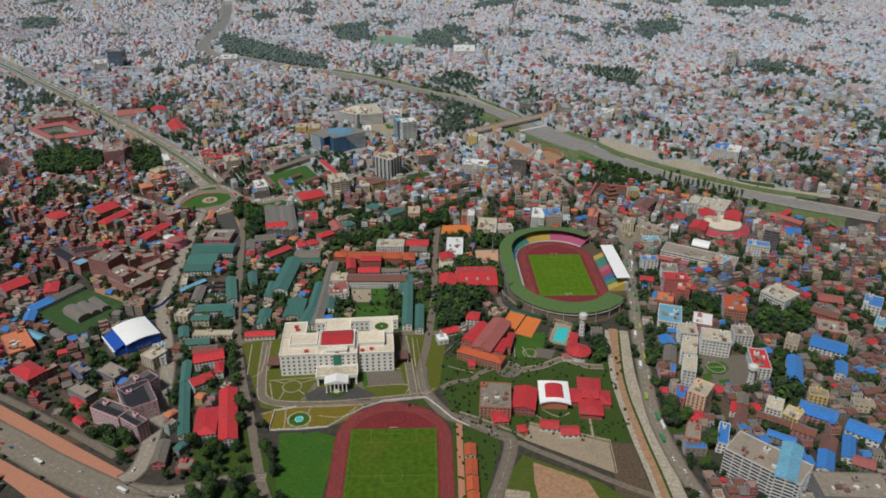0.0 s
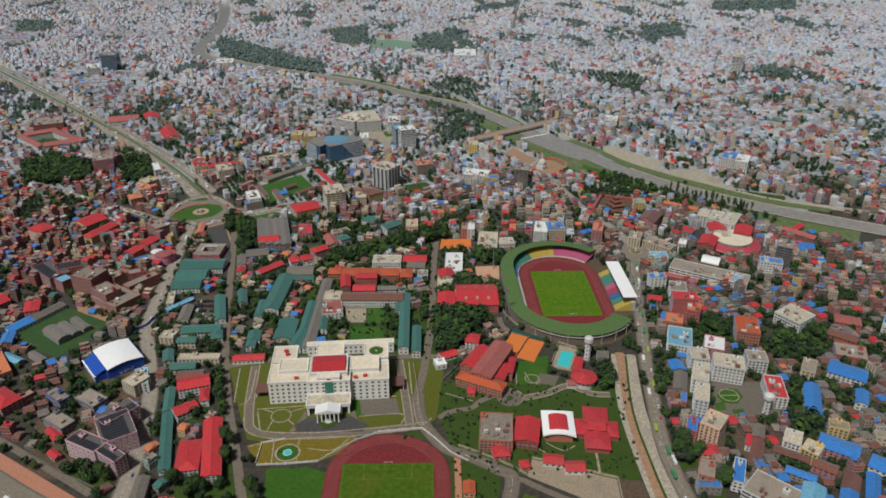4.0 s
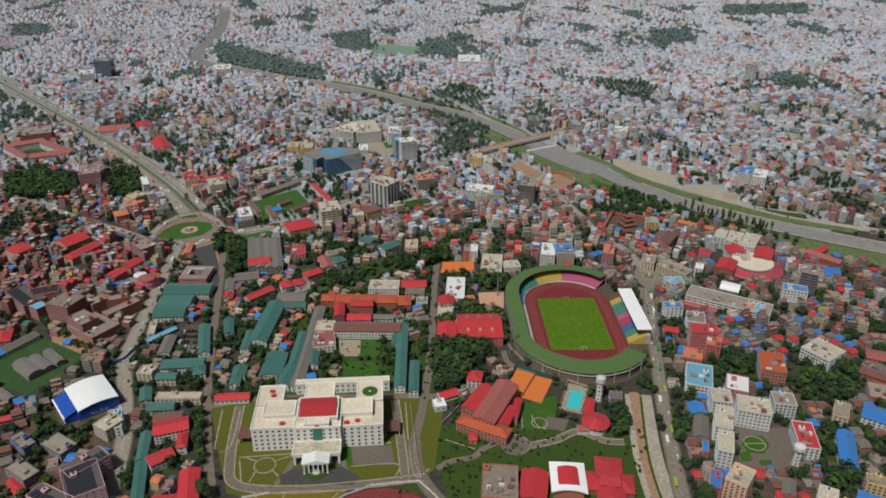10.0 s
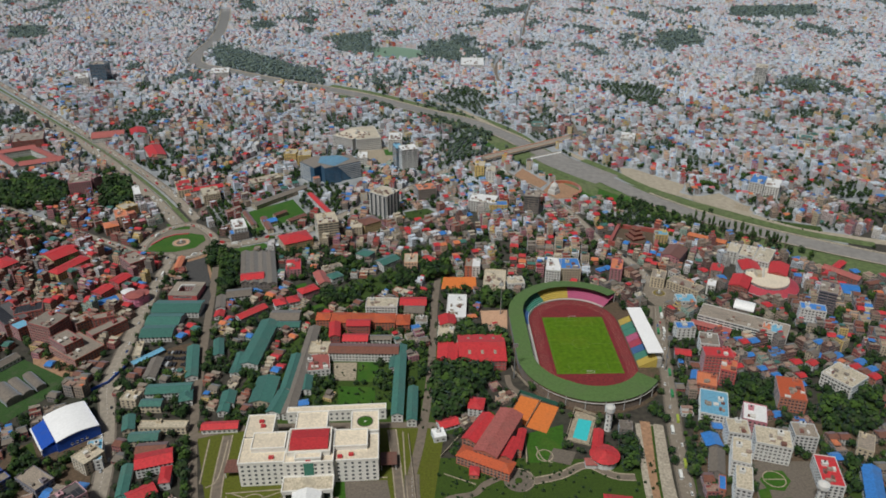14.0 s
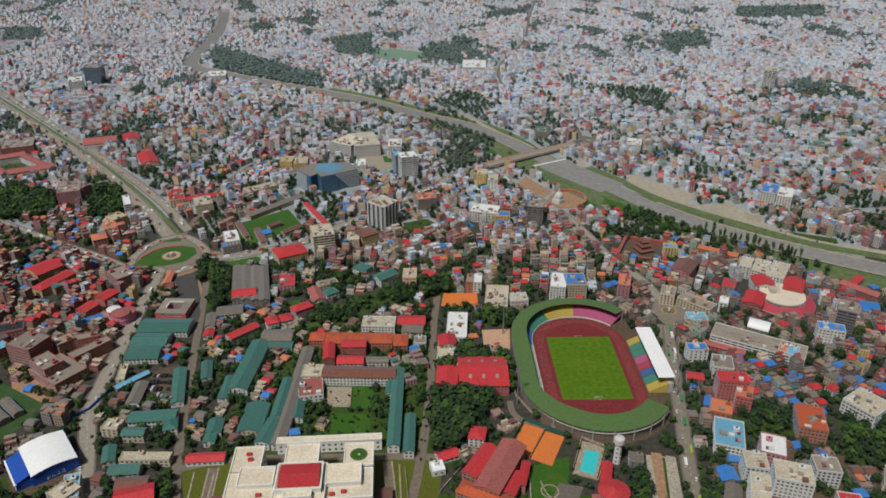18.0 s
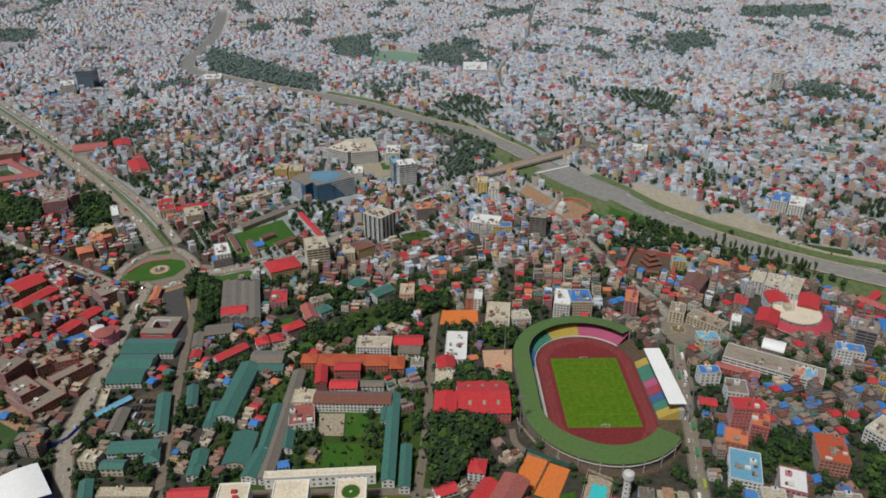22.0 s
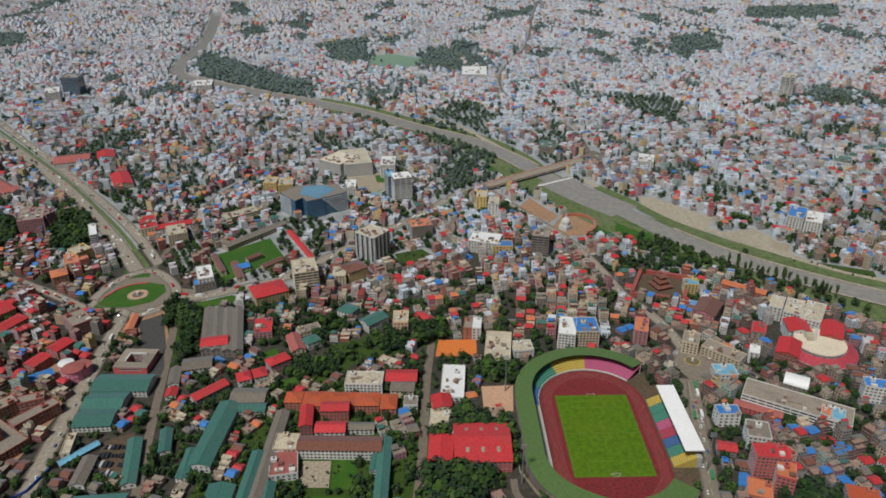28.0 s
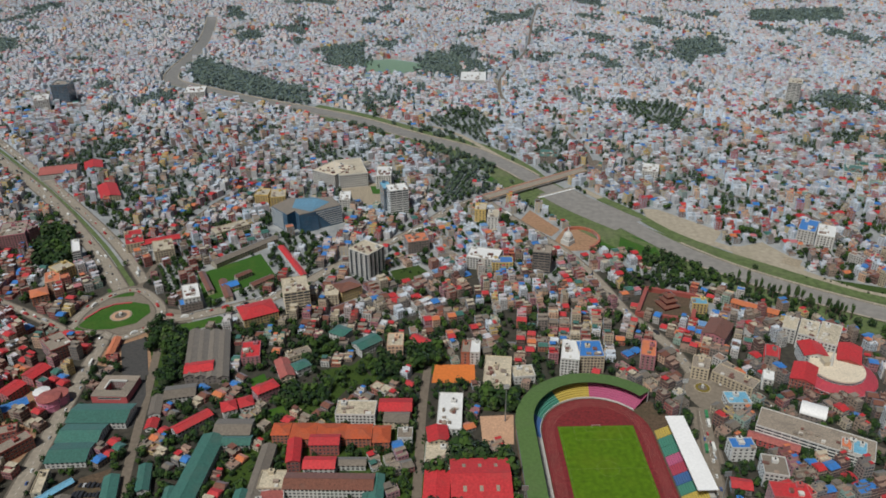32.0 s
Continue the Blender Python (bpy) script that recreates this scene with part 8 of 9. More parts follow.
HW = ["b", "o", "w", "c", "g", "p", "h", "e", "y", "t", "d"] + ["x0", "x1", "x2", "x3"]
HR = ["co", "co2", "cr", "rt", "bt", "br", "gy", "or", "gt"] + ["y0", "y1", "y2", "y3", "y4"]
ROOF["co2"] = mat("pinkish_roof_concrete", (0.29, 0.185, 0.14), 0.9, 0.3, 3, tint=0.2)
WALL["t"] = mat("tan_plaster", (0.32, 0.24, 0.18), 0.88, 0.2, 3, tint=0.15)
WALL["d"] = mat("brown_brick", (0.17, 0.085, 0.065), 0.9, 0.25, 2, tint=0.15)
# walls and roofs for far houses, haze put into their base colours
WALL["x0"] = mat("hazed_render_wall", (0.59, 0.62, 0.66), 0.88, 0.2, 4, tint=0.06, haze_sheen=1.0)
WALL["x1"] = mat("hazed_cream_wall", (0.63, 0.60, 0.57), 0.88, 0.2, 4, tint=0.06, haze_sheen=1.0)
WALL["x2"] = mat("hazed_white_wall", (0.63, 0.645, 0.67), 0.88, 0.18, 4, tint=0.06, haze_sheen=1.0)
WALL["x3"] = mat("hazed_brick_wall", (0.57, 0.455, 0.43), 0.88, 0.2, 4, tint=0.06, haze_sheen=1.0)
ROOF["y0"] = mat("hazed_grey_roof", (0.54, 0.57, 0.61), 0.86, 0.24, 4, tint=0.06, haze_sheen=1.0)
ROOF["y1"] = mat("hazed_rose_roof", (0.54, 0.475, 0.48), 0.86, 0.24, 4, tint=0.06, haze_sheen=1.0)
ROOF["y2"] = mat("hazed_pale_roof", (0.59, 0.60, 0.615), 0.86, 0.22, 4, tint=0.06, haze_sheen=1.0)
ROOF["y3"] = mat("hazed_red_tin_roof", (0.45, 0.14, 0.15), 0.7, 0.24, 4, tint=0.06, haze_sheen=1.0)
ROOF["y4"] = mat("hazed_blue_tin_roof", (0.12, 0.24, 0.44), 0.7, 0.24, 4, tint=0.06, haze_sheen=1.0)
WP, RP = [.08, .06, .11, .15, .12, .09, .08, .04, .06, .13, .08], [.32, .22, .10, .11, .08, .07, .03, .04, .03]
low = (H[:, 1] < 760) & ((H[:, 0] > 200) | (H[:, 0] < -250))
# brick and bare concrete in the old town; farther houses get the haze-paled, bluer colours
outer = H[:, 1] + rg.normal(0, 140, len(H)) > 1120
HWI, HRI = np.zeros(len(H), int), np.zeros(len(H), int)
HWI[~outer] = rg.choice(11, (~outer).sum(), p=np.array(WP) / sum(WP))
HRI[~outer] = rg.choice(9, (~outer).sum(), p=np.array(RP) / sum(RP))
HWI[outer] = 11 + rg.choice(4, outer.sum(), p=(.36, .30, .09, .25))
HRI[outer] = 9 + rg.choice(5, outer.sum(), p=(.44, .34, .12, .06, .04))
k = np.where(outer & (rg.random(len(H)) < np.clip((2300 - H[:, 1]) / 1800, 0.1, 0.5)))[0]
HWI[k] = rg.choice(10, len(k), p=(.16, .08, .10, .18, .06, .10, .12, .05, .07, .08))
HRI[k] = rg.choice(9, len(k), p=(.22, .28, .18, .11, .07, .05, .02, .05, .02))
west = np.where((H[:, 0] < -230) & (H[:, 1] > 760) & (H[:, 1] < 1220) & (rg.random(len(H)) < 0.6))[0]
HWI[west] = rg.choice([0, 1, 10, 5, 9], len(west), p=(.36, .2, .2, .12, .12))
q = np.where(low)[0]
HWI[q] = rg.choice([0, 1, 4, 9, 10, 2, 3], len(q), p=[.18, .10, .2, .2, .2, .06, .06])
HRI[q] = rg.choice([0, 1, 3, 4, 5, 6], len(q), p=[.12, .20, .07, .11, .30, .20])
q = np.where((H[:, 0] > 215) & (H[:, 1] >= 760) & (H[:, 1] < 960) & (rg.random(len(H)) < 0.6))[0]
HRI[q] = rg.choice([0, 1, 3, 4, 5, 6], len(q), p=[.22, .26, .06, .08, .22, .16])
HWI[q] = rg.choice([0, 4, 9, 10, 3], len(q), p=[.25, .25, .2, .2, .1])


def house_mould(fl, level, shape):
    """Corner rules of a house with fl floors: share of width, metres, share of depth, metres, height; faces; the role of each face
    (shape 0 plain, 1 with a stair cabin, 2 with a set-back floor, 3 with a tin roof, 4 with a tin shelter, 5 stepped; 0 wall, 1 roof, 2 glass, 3 trim, 4 tank, 5 tin)."""
    V, F, R = [], [], []

    def bx(x0, x1, y0, y1, z0, z1, role, top=None, e=0.0):
        k = len(V)
        for z in (z0, z1):
            V.extend([(x0, -e, y0, -e, z), (x1, e, y0, -e, z), (x1, e, y1, e, z), (x0, -e, y1, e, z)])
        F.extend([(k, k + 1, k + 5, k + 4), (k + 1, k + 2, k + 6, k + 5), (k + 2, k + 3, k + 7, k + 6), (k + 3, k, k + 4, k + 7), (k + 4, k + 5, k + 6, k + 7)])
        R.extend([role] * 4 + [role if top is None else top])
    h = 3.1 * fl
    bx(-.5, .5, -.5, .5, -0.3, h, 0, 1)
    if shape == 3:
        k = len(V)
        V.extend([(-.5, -.35, -.5, -.35, h - 0.1), (.5, .35, -.5, -.35, h - 0.1), (.5, .35, .5, .35, h - 0.1), (-.5, -.35, .5, .35, h - 0.1)])
        V.extend([(-.44, 0, -.02, 0, h + 2.0), (.44, 0, -.02, 0, h + 2.0), (.44, 0, .02, 0, h + 2.0), (-.44, 0, .02, 0, h + 2.0)])
        F.extend([(k, k + 1, k + 5, k + 4), (k + 1, k + 2, k + 6, k + 5), (k + 2, k + 3, k + 7, k + 6), (k + 3, k, k + 4, k + 7), (k + 4, k + 5, k + 6, k + 7)])
        R.extend([1] * 5)
    elif level < 2:
        t = 0.28
        for x, y, sx, sy in ((-.5, 0, 1, 0), (.5, 0, -1, 0), (0, -.5, 0, 1), (0, .5, 0, -1)):
            k = len(V)
            for z in (h, h + 0.9):
                if sx:
                    V.extend([(x, 0, -.5, 0, z), (x, 0, .5, 0, z), (x, sx * t, .5, -t, z), (x, sx * t, -.5, t, z)])
                else:
                    V.extend([(-.5, 0, y, 0, z), (.5, 0, y, 0, z), (.5, -t, y, sy * t, z), (-.5, t, y, sy * t, z)])
            F.extend([(k, k + 1, k + 5, k + 4), (k + 2, k + 3, k + 7, k + 6), (k + 4, k + 5, k + 6, k + 7)])
            R.extend([0, 0, 3])
    if shape in (0, 1) and level == 0:
        bx(.22, .34, -.36, -.22, h, h + 1.3, 4)
        bx(-.36, -.2, -.4, -.3, h, h + 0.6, 3)
    if shape == 1:
        bx(-.44, -.12, .1, .44, h, h + 2.5, 0, 1)
        if level < 2:
            bx(-.46, -.1, .08, .46, h + 2.5, h + 2.65, 3, 1)
            bx(-.34, -.22, .2, .32, h + 2.65, h + 3.7, 4)
    if shape == 4:
        # a tin shelter on half of the roof, tanks and stacked stores on the rest
        bx(-.5, .1, -.1, .5, h + 2.3, h + 2.45, 5, e=0.2)
        for x, y in () if level > 1 else ((-.48, -.08), (.05, -.08), (-.48, .46), (.05, .46)):
            bx(x, x + .03, y, y + .03, h, h + 2.3, 3)
        if level > 1:
            return np.array(V), F, np.array(R)
        bx(.2, .32, .2, .34, h, h + 1.3, 4)
        bx(.34, .44, .0, .12, h, h + 1.2, 4)
        bx(-.3, -.05, .15, .4, h, h + 1.2, 0)
        bx(.1, .3, -.38, -.26, h, h + 0.7, 3)
    if shape == 5:
        # a storey on the rear half, another on its corner, a tin lean-to
        bx(-.5, .5, .05, .5, h, h + 3.0, 0, 1)
        bx(-.1, .5, .15, .5, h + 3.0, h + 5.6, 0, 5)
        if level > 2:
            return np.array(V), F, np.array(R)
        bx(-.42, -.26, .2, .36, h + 3.0, h + 4.3, 4)
        bx(.12, .46, -.4, -.05, h + 1.9, h + 2.05, 5)
        bx(.14, .44, -.37, -.08, h, h + 1.9, 0)
    if shape == 2:
        bx(-.5, .16, -.02, .5, h, h + 3.0, 0, 1)
        if level < 2:
            bx(-.5, .5, -.02, .5, h + 3.0, h + 3.15, 3, 1)
    if level < 2:
        for k in range(1, fl):
            bx(-.5, .5, -.5, .5, 3.1 * k - 0.1, 3.1 * k + 0.12, 3, e=0.14 if k % 2 else 0.34)
    for k, side in itertools.product(range(fl if level == 2 else 0), (0,)):
        j, z = len(V), 3.1 * k + 1.0
        for dz, s in ((0, -.4), (0, .4), (1.3, .4), (1.3, -.4)):
            V.append(((s, 0, -.5, -.06, z + dz), (.5, .06, s, 0, z + dz), None, (-.5, -.06, -s, 0, z + dz))[side])
        F.append((j, j + 1, j + 2, j + 3))
        R.append(2)
    for k in range(fl if level < 2 else 0):
        z = 3.1 * k + 0.9
        for side in range(4):
            if level >= 1 and side == 2:
                continue
            for s in ((-.3, 0.0, .3) if level == 0 else (-.24, .24)):
                j = len(V)
                hw = 0.085 if level == 0 else 0.12
                e = 0.06
                for dz, ds in ((0, -hw), (0, hw), (1.45, hw), (1.45, -hw)):
                    V.append(((s + ds, 0, -.5, -e, z + dz), (.5, e, s + ds, 0, z + dz), (-(s + ds), 0, .5, e, z + dz), (-.5, -e, -(s + ds), 0, z + dz))[side])
                F.append((j, j + 1, j + 2, j + 3))
                R.append(2)
    return np.array(V), F, np.array(R)


SHAPE = np.digitize(H[:, 7], (0.22, 0.44, 0.62))
SHAPE[SHAPE == 3] = np.where(H[SHAPE == 3, 7] < 0.82, 4, 5)
ACCENT = len(HW) + rg.choice([3, 4, 5, 6, 7, 8, 2], len(H), p=(.24, .20, .18, .16, .08, .06, .08))
TIN = np.isin(HRI, [3, 4, 5, 6, 7, 8] + [12, 13]) & (H[:, 5] < 4)
SHAPE[TIN] = 3
# lightened glass and ledge copies: farther houses lose contrast as in haze
HAZED_GLASS, HAZED_LEDGE = mat("hazed_window_glass", (0.32, 0.34, 0.37), 0.4, 0.2, 3, bump=0.0, haze_sheen=0.8), mat("hazed_ledge", (0.37, 0.36, 0.37), 0.85, 0.2, 3, haze_sheen=0.8)


def town(name, idx, level, label):
    """All the houses idx as one object."""
    mats = [WALL[k] for k in HW] + [ROOF[k] for k in HR] + ([GLASS, LEDGE, TANK] if level == 0 else [HAZED_GLASS, HAZED_LEDGE, HAZED_GLASS])
    VV, LI, LT, MI = [], [], [], []
    base = 0
    for fl, shape in itertools.product(range(1, 9), range(6)):
        k = idx[(H[idx, 5] == fl) & (SHAPE[idx] == shape)]
        if not len(k):
            continue
        V, F, R = house_mould(fl, level, shape)
        w, d, a = H[k, 2][:, None], H[k, 3][:, None], np.radians(H[k, 4])[:, None]
        x, y = V[:, 0] * w + V[:, 1], V[:, 2] * d + V[:, 3]
        z = np.broadcast_to(V[:, 4], x.shape)
        P = np.stack([H[k, 0][:, None] + x * np.cos(a) - y * np.sin(a), H[k, 1][:, None] + x * np.sin(a) + y * np.cos(a), z], -1)
        VV.append(P.reshape(-1, 3))
        q = np.array(F)
        LI.append((q[None] + base + (np.arange(len(k)) * len(V))[:, None, None]).reshape(-1))
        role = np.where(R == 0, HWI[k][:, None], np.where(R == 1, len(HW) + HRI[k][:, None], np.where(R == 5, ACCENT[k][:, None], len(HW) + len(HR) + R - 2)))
        MI.append(role.reshape(-1))
        base += P.shape[0] * P.shape[1]
    VV, LI, MI = np.concatenate(VV), np.concatenate(LI), np.concatenate(MI)
    me = bpy.data.meshes.new(name)
    me.vertices.add(len(VV))
    me.vertices.foreach_set("co", VV.ravel())
    me.loops.add(len(LI))
    me.loops.foreach_set("vertex_index", LI.astype(np.int32))
    me.polygons.add(len(MI))
    me.polygons.foreach_set("loop_start", np.arange(0, len(LI), 4, dtype=np.int32))
    for q in mats:
        me.materials.append(q)
    me.polygons.foreach_set("material_index", MI.astype(np.int32))
    me.update(calc_edges=True)
    me.shade_flat()
    return tagged(new(name, me), label, "houses", kind="stuff")


order = np.argsort(np.hypot(H[:, 0] - 15, H[:, 1] - 170))
near_houses, rest = order[:250], order[250:]
far = H[rest, 1]
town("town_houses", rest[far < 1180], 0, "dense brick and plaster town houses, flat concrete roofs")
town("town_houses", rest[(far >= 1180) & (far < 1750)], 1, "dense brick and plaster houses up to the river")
town("far_town_houses", rest[(far >= 1750) & (far < 2500)], 2, "haze-paled dense houses across the river")
town("far_town_houses", rest[far >= 2500], 3, "distant haze-paled dense houses across the valley")
FLOORS = ["", "single-storey", "two-storey", "three-storey", "four-storey", "five-storey", "six-storey", "seven-storey", "eight-storey"]
WORD = {"b": "red brick", "o": "orange brick", "w": "white plaster", "c": "cream plaster", "g": "grey concrete", "p": "pink plaster", "h": "peach plaster", "t": "tan plaster", "d": "brown brick", "e": "pale green plaster", "y": "yellow plaster"}
RWORD = {"co": "grey concrete", "co2": "pinkish concrete", "cr": "cream screed", "rt": "red tin", "bt": "blue tin", "br": "rusty tin", "gy": "grey sheet", "or": "orange tile", "gt": "green tin"}
for k in near_houses:
    x, y, w, d, rot, fl = H[k, :6]
    fl = int(fl)
    wk, rk = HW[HWI[k]], HR[HRI[k]]
    tin = rk in ("rt", "bt", "br", "gy", "gt", "or") and fl < 4
    bld("house", float(x), float(y), float(w), float(d), float(rot), 3.1 * fl, "g" if tin else "f", rk, wk,
        f"{FLOORS[fl]} {WORD[wk]} town house with {'pitched' if tin else 'flat'} {RWORD[rk]} roof")

# ---- trees ----
def crown_mesh(seed, r, h, base, dark, leaves=420, slim=1.0):
    q = random.Random(seed)
    gg = Geo()
    lobes = [(q.uniform(-.5, .5) * r, q.uniform(-.5, .5) * r, base + h * q.uniform(.25, .75), r * q.uniform(.4, .62)) for _ in range(7)] + [(0, 0, base + h * 0.5, r * 0.6)]
    for lx, ly, lz, lr in lobes:
        for _ in range(leaves // 8):
            v = Vector((q.gauss(0, 1), q.gauss(0, 1), q.gauss(0, 1)))
            v.normalize()
            rad = lr * q.uniform(0.72, 1.08)
            c = Vector((lx, ly, lz)) + Vector((v.x * rad * slim, v.y * rad * slim, v.z * rad * 0.85 * h / (1.5 * r)))
            t = v.orthogonal().normalized()
            t.rotate(Euler((q.uniform(-.7, .7), q.uniform(-.7, .7), q.uniform(0, 6.28))))
            b = v.cross(t)
            s = q.uniform(0.35, 0.75) * r / 4.5
            gg.face([c + t * s, c + b * s * 0.8, c - t * s, c - b * s * 0.8])
        k = len(gg.v)
        rings = []
        for i in range(1, 4):
            for j in range(6):
                p, o = math.pi * i / 4, 2 * math.pi * j / 6
                f = lr * q.uniform(0.62, 0.8)
                gg.v.append((lx + f * math.sin(p) * math.cos(o) * slim, ly + f * math.sin(p) * math.sin(o) * slim, lz + f * math.cos(p) * 0.85 * h / (1.5 * r)))
        for i in range(2):
            for j in range(6):
                a, b = k + i * 6 + j, k + i * 6 + (j + 1) % 6
                gg.f.append((a, a + 6, b + 6, b))
                gg.m.append(0)
        gg.f.append(tuple(k + j for j in range(6)))
        gg.m.append(0)
    return gg.mesh("crown", LEAF[0 if dark else 1])


def trunk_mesh(seed, h):
    q = random.Random(seed)
    gg = Geo()
    gg.tube([(0.45, -0.2), (0.32, h * 0.5), (0.18, h)], 7, cap=False)
    for _ in range(4):
        a, z = q.uniform(0, 6.28), h * q.uniform(0.5, 0.85)
        e = Vector((math.cos(a) * 2.2, math.sin(a) * 2.2, z + 1.8))
        n = Vector((-math.sin(a), math.cos(a), 0)) * 0.12
        up = Vector((0, 0, 0.15))
        s = Vector((0, 0, z))
        gg.face([s - n, s + n, e + n * 0.4, e - n * 0.4])
        gg.face([s - up, s + up, e + up * 0.4, e - up * 0.4])
    return gg.mesh("trunk", BARK)


KINDS = []
for i in range(8):
    big = i < 5
    slim = i == 7
    r = (4.6, 5.4, 4.0, 3.4, 5.8, 2.4, 3.0, 1.7)[i]
    h = (8, 9, 7.5, 6, 10, 4.5, 5, 11)[i]
    KINDS.append((trunk_mesh(i, h * 0.7), crown_mesh(30 + i, r, h, h * 0.32, i % 3 != 1, slim=1.0), r))
TREES, MORE = [], []


def tree(x, y, k, s, rot):
    if len(TREES) >= 300:
        MORE.append((x, y, s))
        return
    t = thing("tree", pose(x, y, 0, 0, 0, rot) @ Matrix.Scale(s, 4), ("broad dark green leafy tree", "fresh green rounded leafy tree")[k % 3 == 1] + (" in a grove" if s > 1 else " among the houses"), "tree", "city trees")
    part("trunk", KINDS[k][0], None, t)
    part("crown", KINDS[k][1], None, t)
    TREES.append((x, y))


tr = random.Random(4)
FAR, MID = [tuple(p[:2]) for p in GAPS if p[1] >= 1900], [tuple(p[:2]) for p in GAPS if 1000 <= p[1] < 1900]
SPOTS = [(p[0], p[1], tr.randrange(7), tr.uniform(0.7, 1.0)) for p in GAPS if p[1] < 1000]
for poly, dens, kind in GROVES:
    lo, hi = poly.min(0), poly.max(0)
    n = int(abs(area(poly)) / (24 if kind == "dense" else 26) * dens)
    P = np.array([(tr.uniform(lo[0], hi[0]), tr.uniform(lo[1], hi[1])) for _ in range(n * 5 + 20)])
    P = P[inside(P, poly)][:n]
    for x, y in P:
        if kind == "far":
            x, y = x + tr.gauss(0, 16), y + tr.gauss(0, 26)
            (FAR if y > 1900 else MID).append((x, y))
        else:
            SPOTS.append((x, y, tr.choice((0, 1, 2, 3, 4, 0, 4, 5) if dens < 0.9 else (0, 4, 4, 0, 2)), tr.uniform(0.9, 1.3) * (1.5 if dens >= 0.9 else 1.1)))
# trees standing free among the low buildings of the cantonment, the gardens and the eastern quarter
for x0, y0, x1, y1, n in ((-330, 600, 120, 1010, 2400), (-480, 440, -150, 760, 1100), (20, 520, 210, 700, 420), (200, 400, 560, 900, 4200), (-700, 760, 600, 1300, 4200), (-900, 1250, 900, 1900, 5200)):
    P = np.array([(tr.uniform(x0, x1), tr.uniform(y0, y1)) for _ in range(n)])
    k = free(P, np.full(len(P), 1.5))
    if len(H):
        for j in np.where(k)[0]:
            if np.min((H[:, 0] - P[j, 0]) ** 2 + (H[:, 1] - P[j, 1]) ** 2) < 42:
                k[j] = False
    for x, y in P[k]:
        SPOTS.append((x, y, tr.choice((0, 2, 3, 5, 6, 5)), tr.uniform(0.65, 1.05)))
SPOTS = [p for p, k in zip(SPOTS, open_ground(np.array([q[:2] for q in SPOTS]))) if k]
FAR = [p for p, k in zip(FAR, open_ground(np.array(FAR))) if k]
MID = [p for p, k in zip(MID, open_ground(np.array(MID))) if k]
SPOTS.sort(key=lambda p: math.hypot(p[0] - 15, p[1] - 170))
for x, y, k, sc in SPOTS:
    tree(x, y, k, sc, tr.uniform(0, 360))
# tall slim conifers along the near bank of the river
for i in range(24):
    f = i / 23
    x, y, k = 377.4 + 92.9 * f + tr.uniform(-5, 5), 1098.4 + -79.1 * f + tr.uniform(-5, 5), tr.uniform(1.2, 1.9)
    t = thing("conifer", pose(x, y, 0, 0, 0, tr.uniform(0, 360)) @ Matrix.Diagonal((k * 0.9, k * 0.9, k, 1)), "tall slim dark conifer beside the river", "tree", "riverside conifers")
    part("trunk", KINDS[7][0], None, t)
    part("crown", KINDS[7][1], None, t)
BUSH = []
for poly in SHRUBS:
    lo, hi = poly.min(0), poly.max(0)
    n = int(abs(area(poly)) / 120)
    P = np.array([(tr.uniform(lo[0], hi[0]), tr.uniform(lo[1], hi[1])) for _ in range(n * 2 + 5)])
    P = P[inside(P, poly)]
    BUSH += [tuple(p) for p in P[free_of_buildings(P)][:n]]


# leaf colours paled in two steps of distance to imitate haze
LEAF += [mat("leaves_olive", (0.075, 0.11, 0.055), 0.8, 0.4, 3, haze_sheen=0.5), mat("leaves_olive_deep", (0.05, 0.08, 0.04), 0.8, 0.4, 3, haze_sheen=0.5),
         mat("leaves_hazed", (0.115, 0.155, 0.11), 0.8, 0.3, 4, haze_sheen=1.0), mat("leaves_hazed_deep", (0.085, 0.115, 0.075), 0.8, 0.3, 4, haze_sheen=1.0)]


def woods(name, pts, label, per=26, size=(3.2, 6.0), leaves=(0, 1)):
    """Far trees as one object: each a lumpy crown of small leaf clumps on a stem."""
    n = len(pts)
    q = np.random.default_rng(8)
    V, F, M, base = [], [], [], 0
    P = np.array(pts)
    r = q.uniform(*size, n) * (P[:, 2] if P.shape[1] > 2 else 1.0)
    P = P[:, :2]
    d = q.normal(0, 1, (n, per, 3))
    d /= np.linalg.norm(d, axis=2)[..., None]
    c = d * (r[:, None, None] * q.uniform(0.35, 1.0, (n, per, 1))) * (1, 1, 1.0)
    c[..., 2] += r[:, None] * 1.15
    c[..., :2] += P[:, None, :]
    t = np.cross(d, q.normal(0, 1, (n, per, 3)))
    t /= np.linalg.norm(t, axis=2)[..., None]
    b = np.cross(d, t)
    s = (r * 2.1 / math.sqrt(per))[:, None, None] * q.uniform(0.7, 1.2, (n, per, 1))
    quad = np.stack([c + t * s, c + b * s, c - t * s, c - b * s], 2)
    VV = quad.reshape(-1, 3)
    me = bpy.data.meshes.new(name)
    me.vertices.add(len(VV))
    me.vertices.foreach_set("co", VV.ravel())
    me.loops.add(len(VV))
    me.loops.foreach_set("vertex_index", np.arange(len(VV), dtype=np.int32))
    me.polygons.add(len(VV) // 4)
    me.polygons.foreach_set("loop_start", np.arange(0, len(VV), 4, dtype=np.int32))
    me.materials.append(LEAF[leaves[0]])
    me.materials.append(LEAF[leaves[1]])
    me.polygons.foreach_set("material_index", np.repeat((q.random(n) < 0.35).astype(np.int32), per))
    me.update(calc_edges=True)
    me.shade_flat()
    return tagged(new(name, me), label, "trees", kind="stuff")


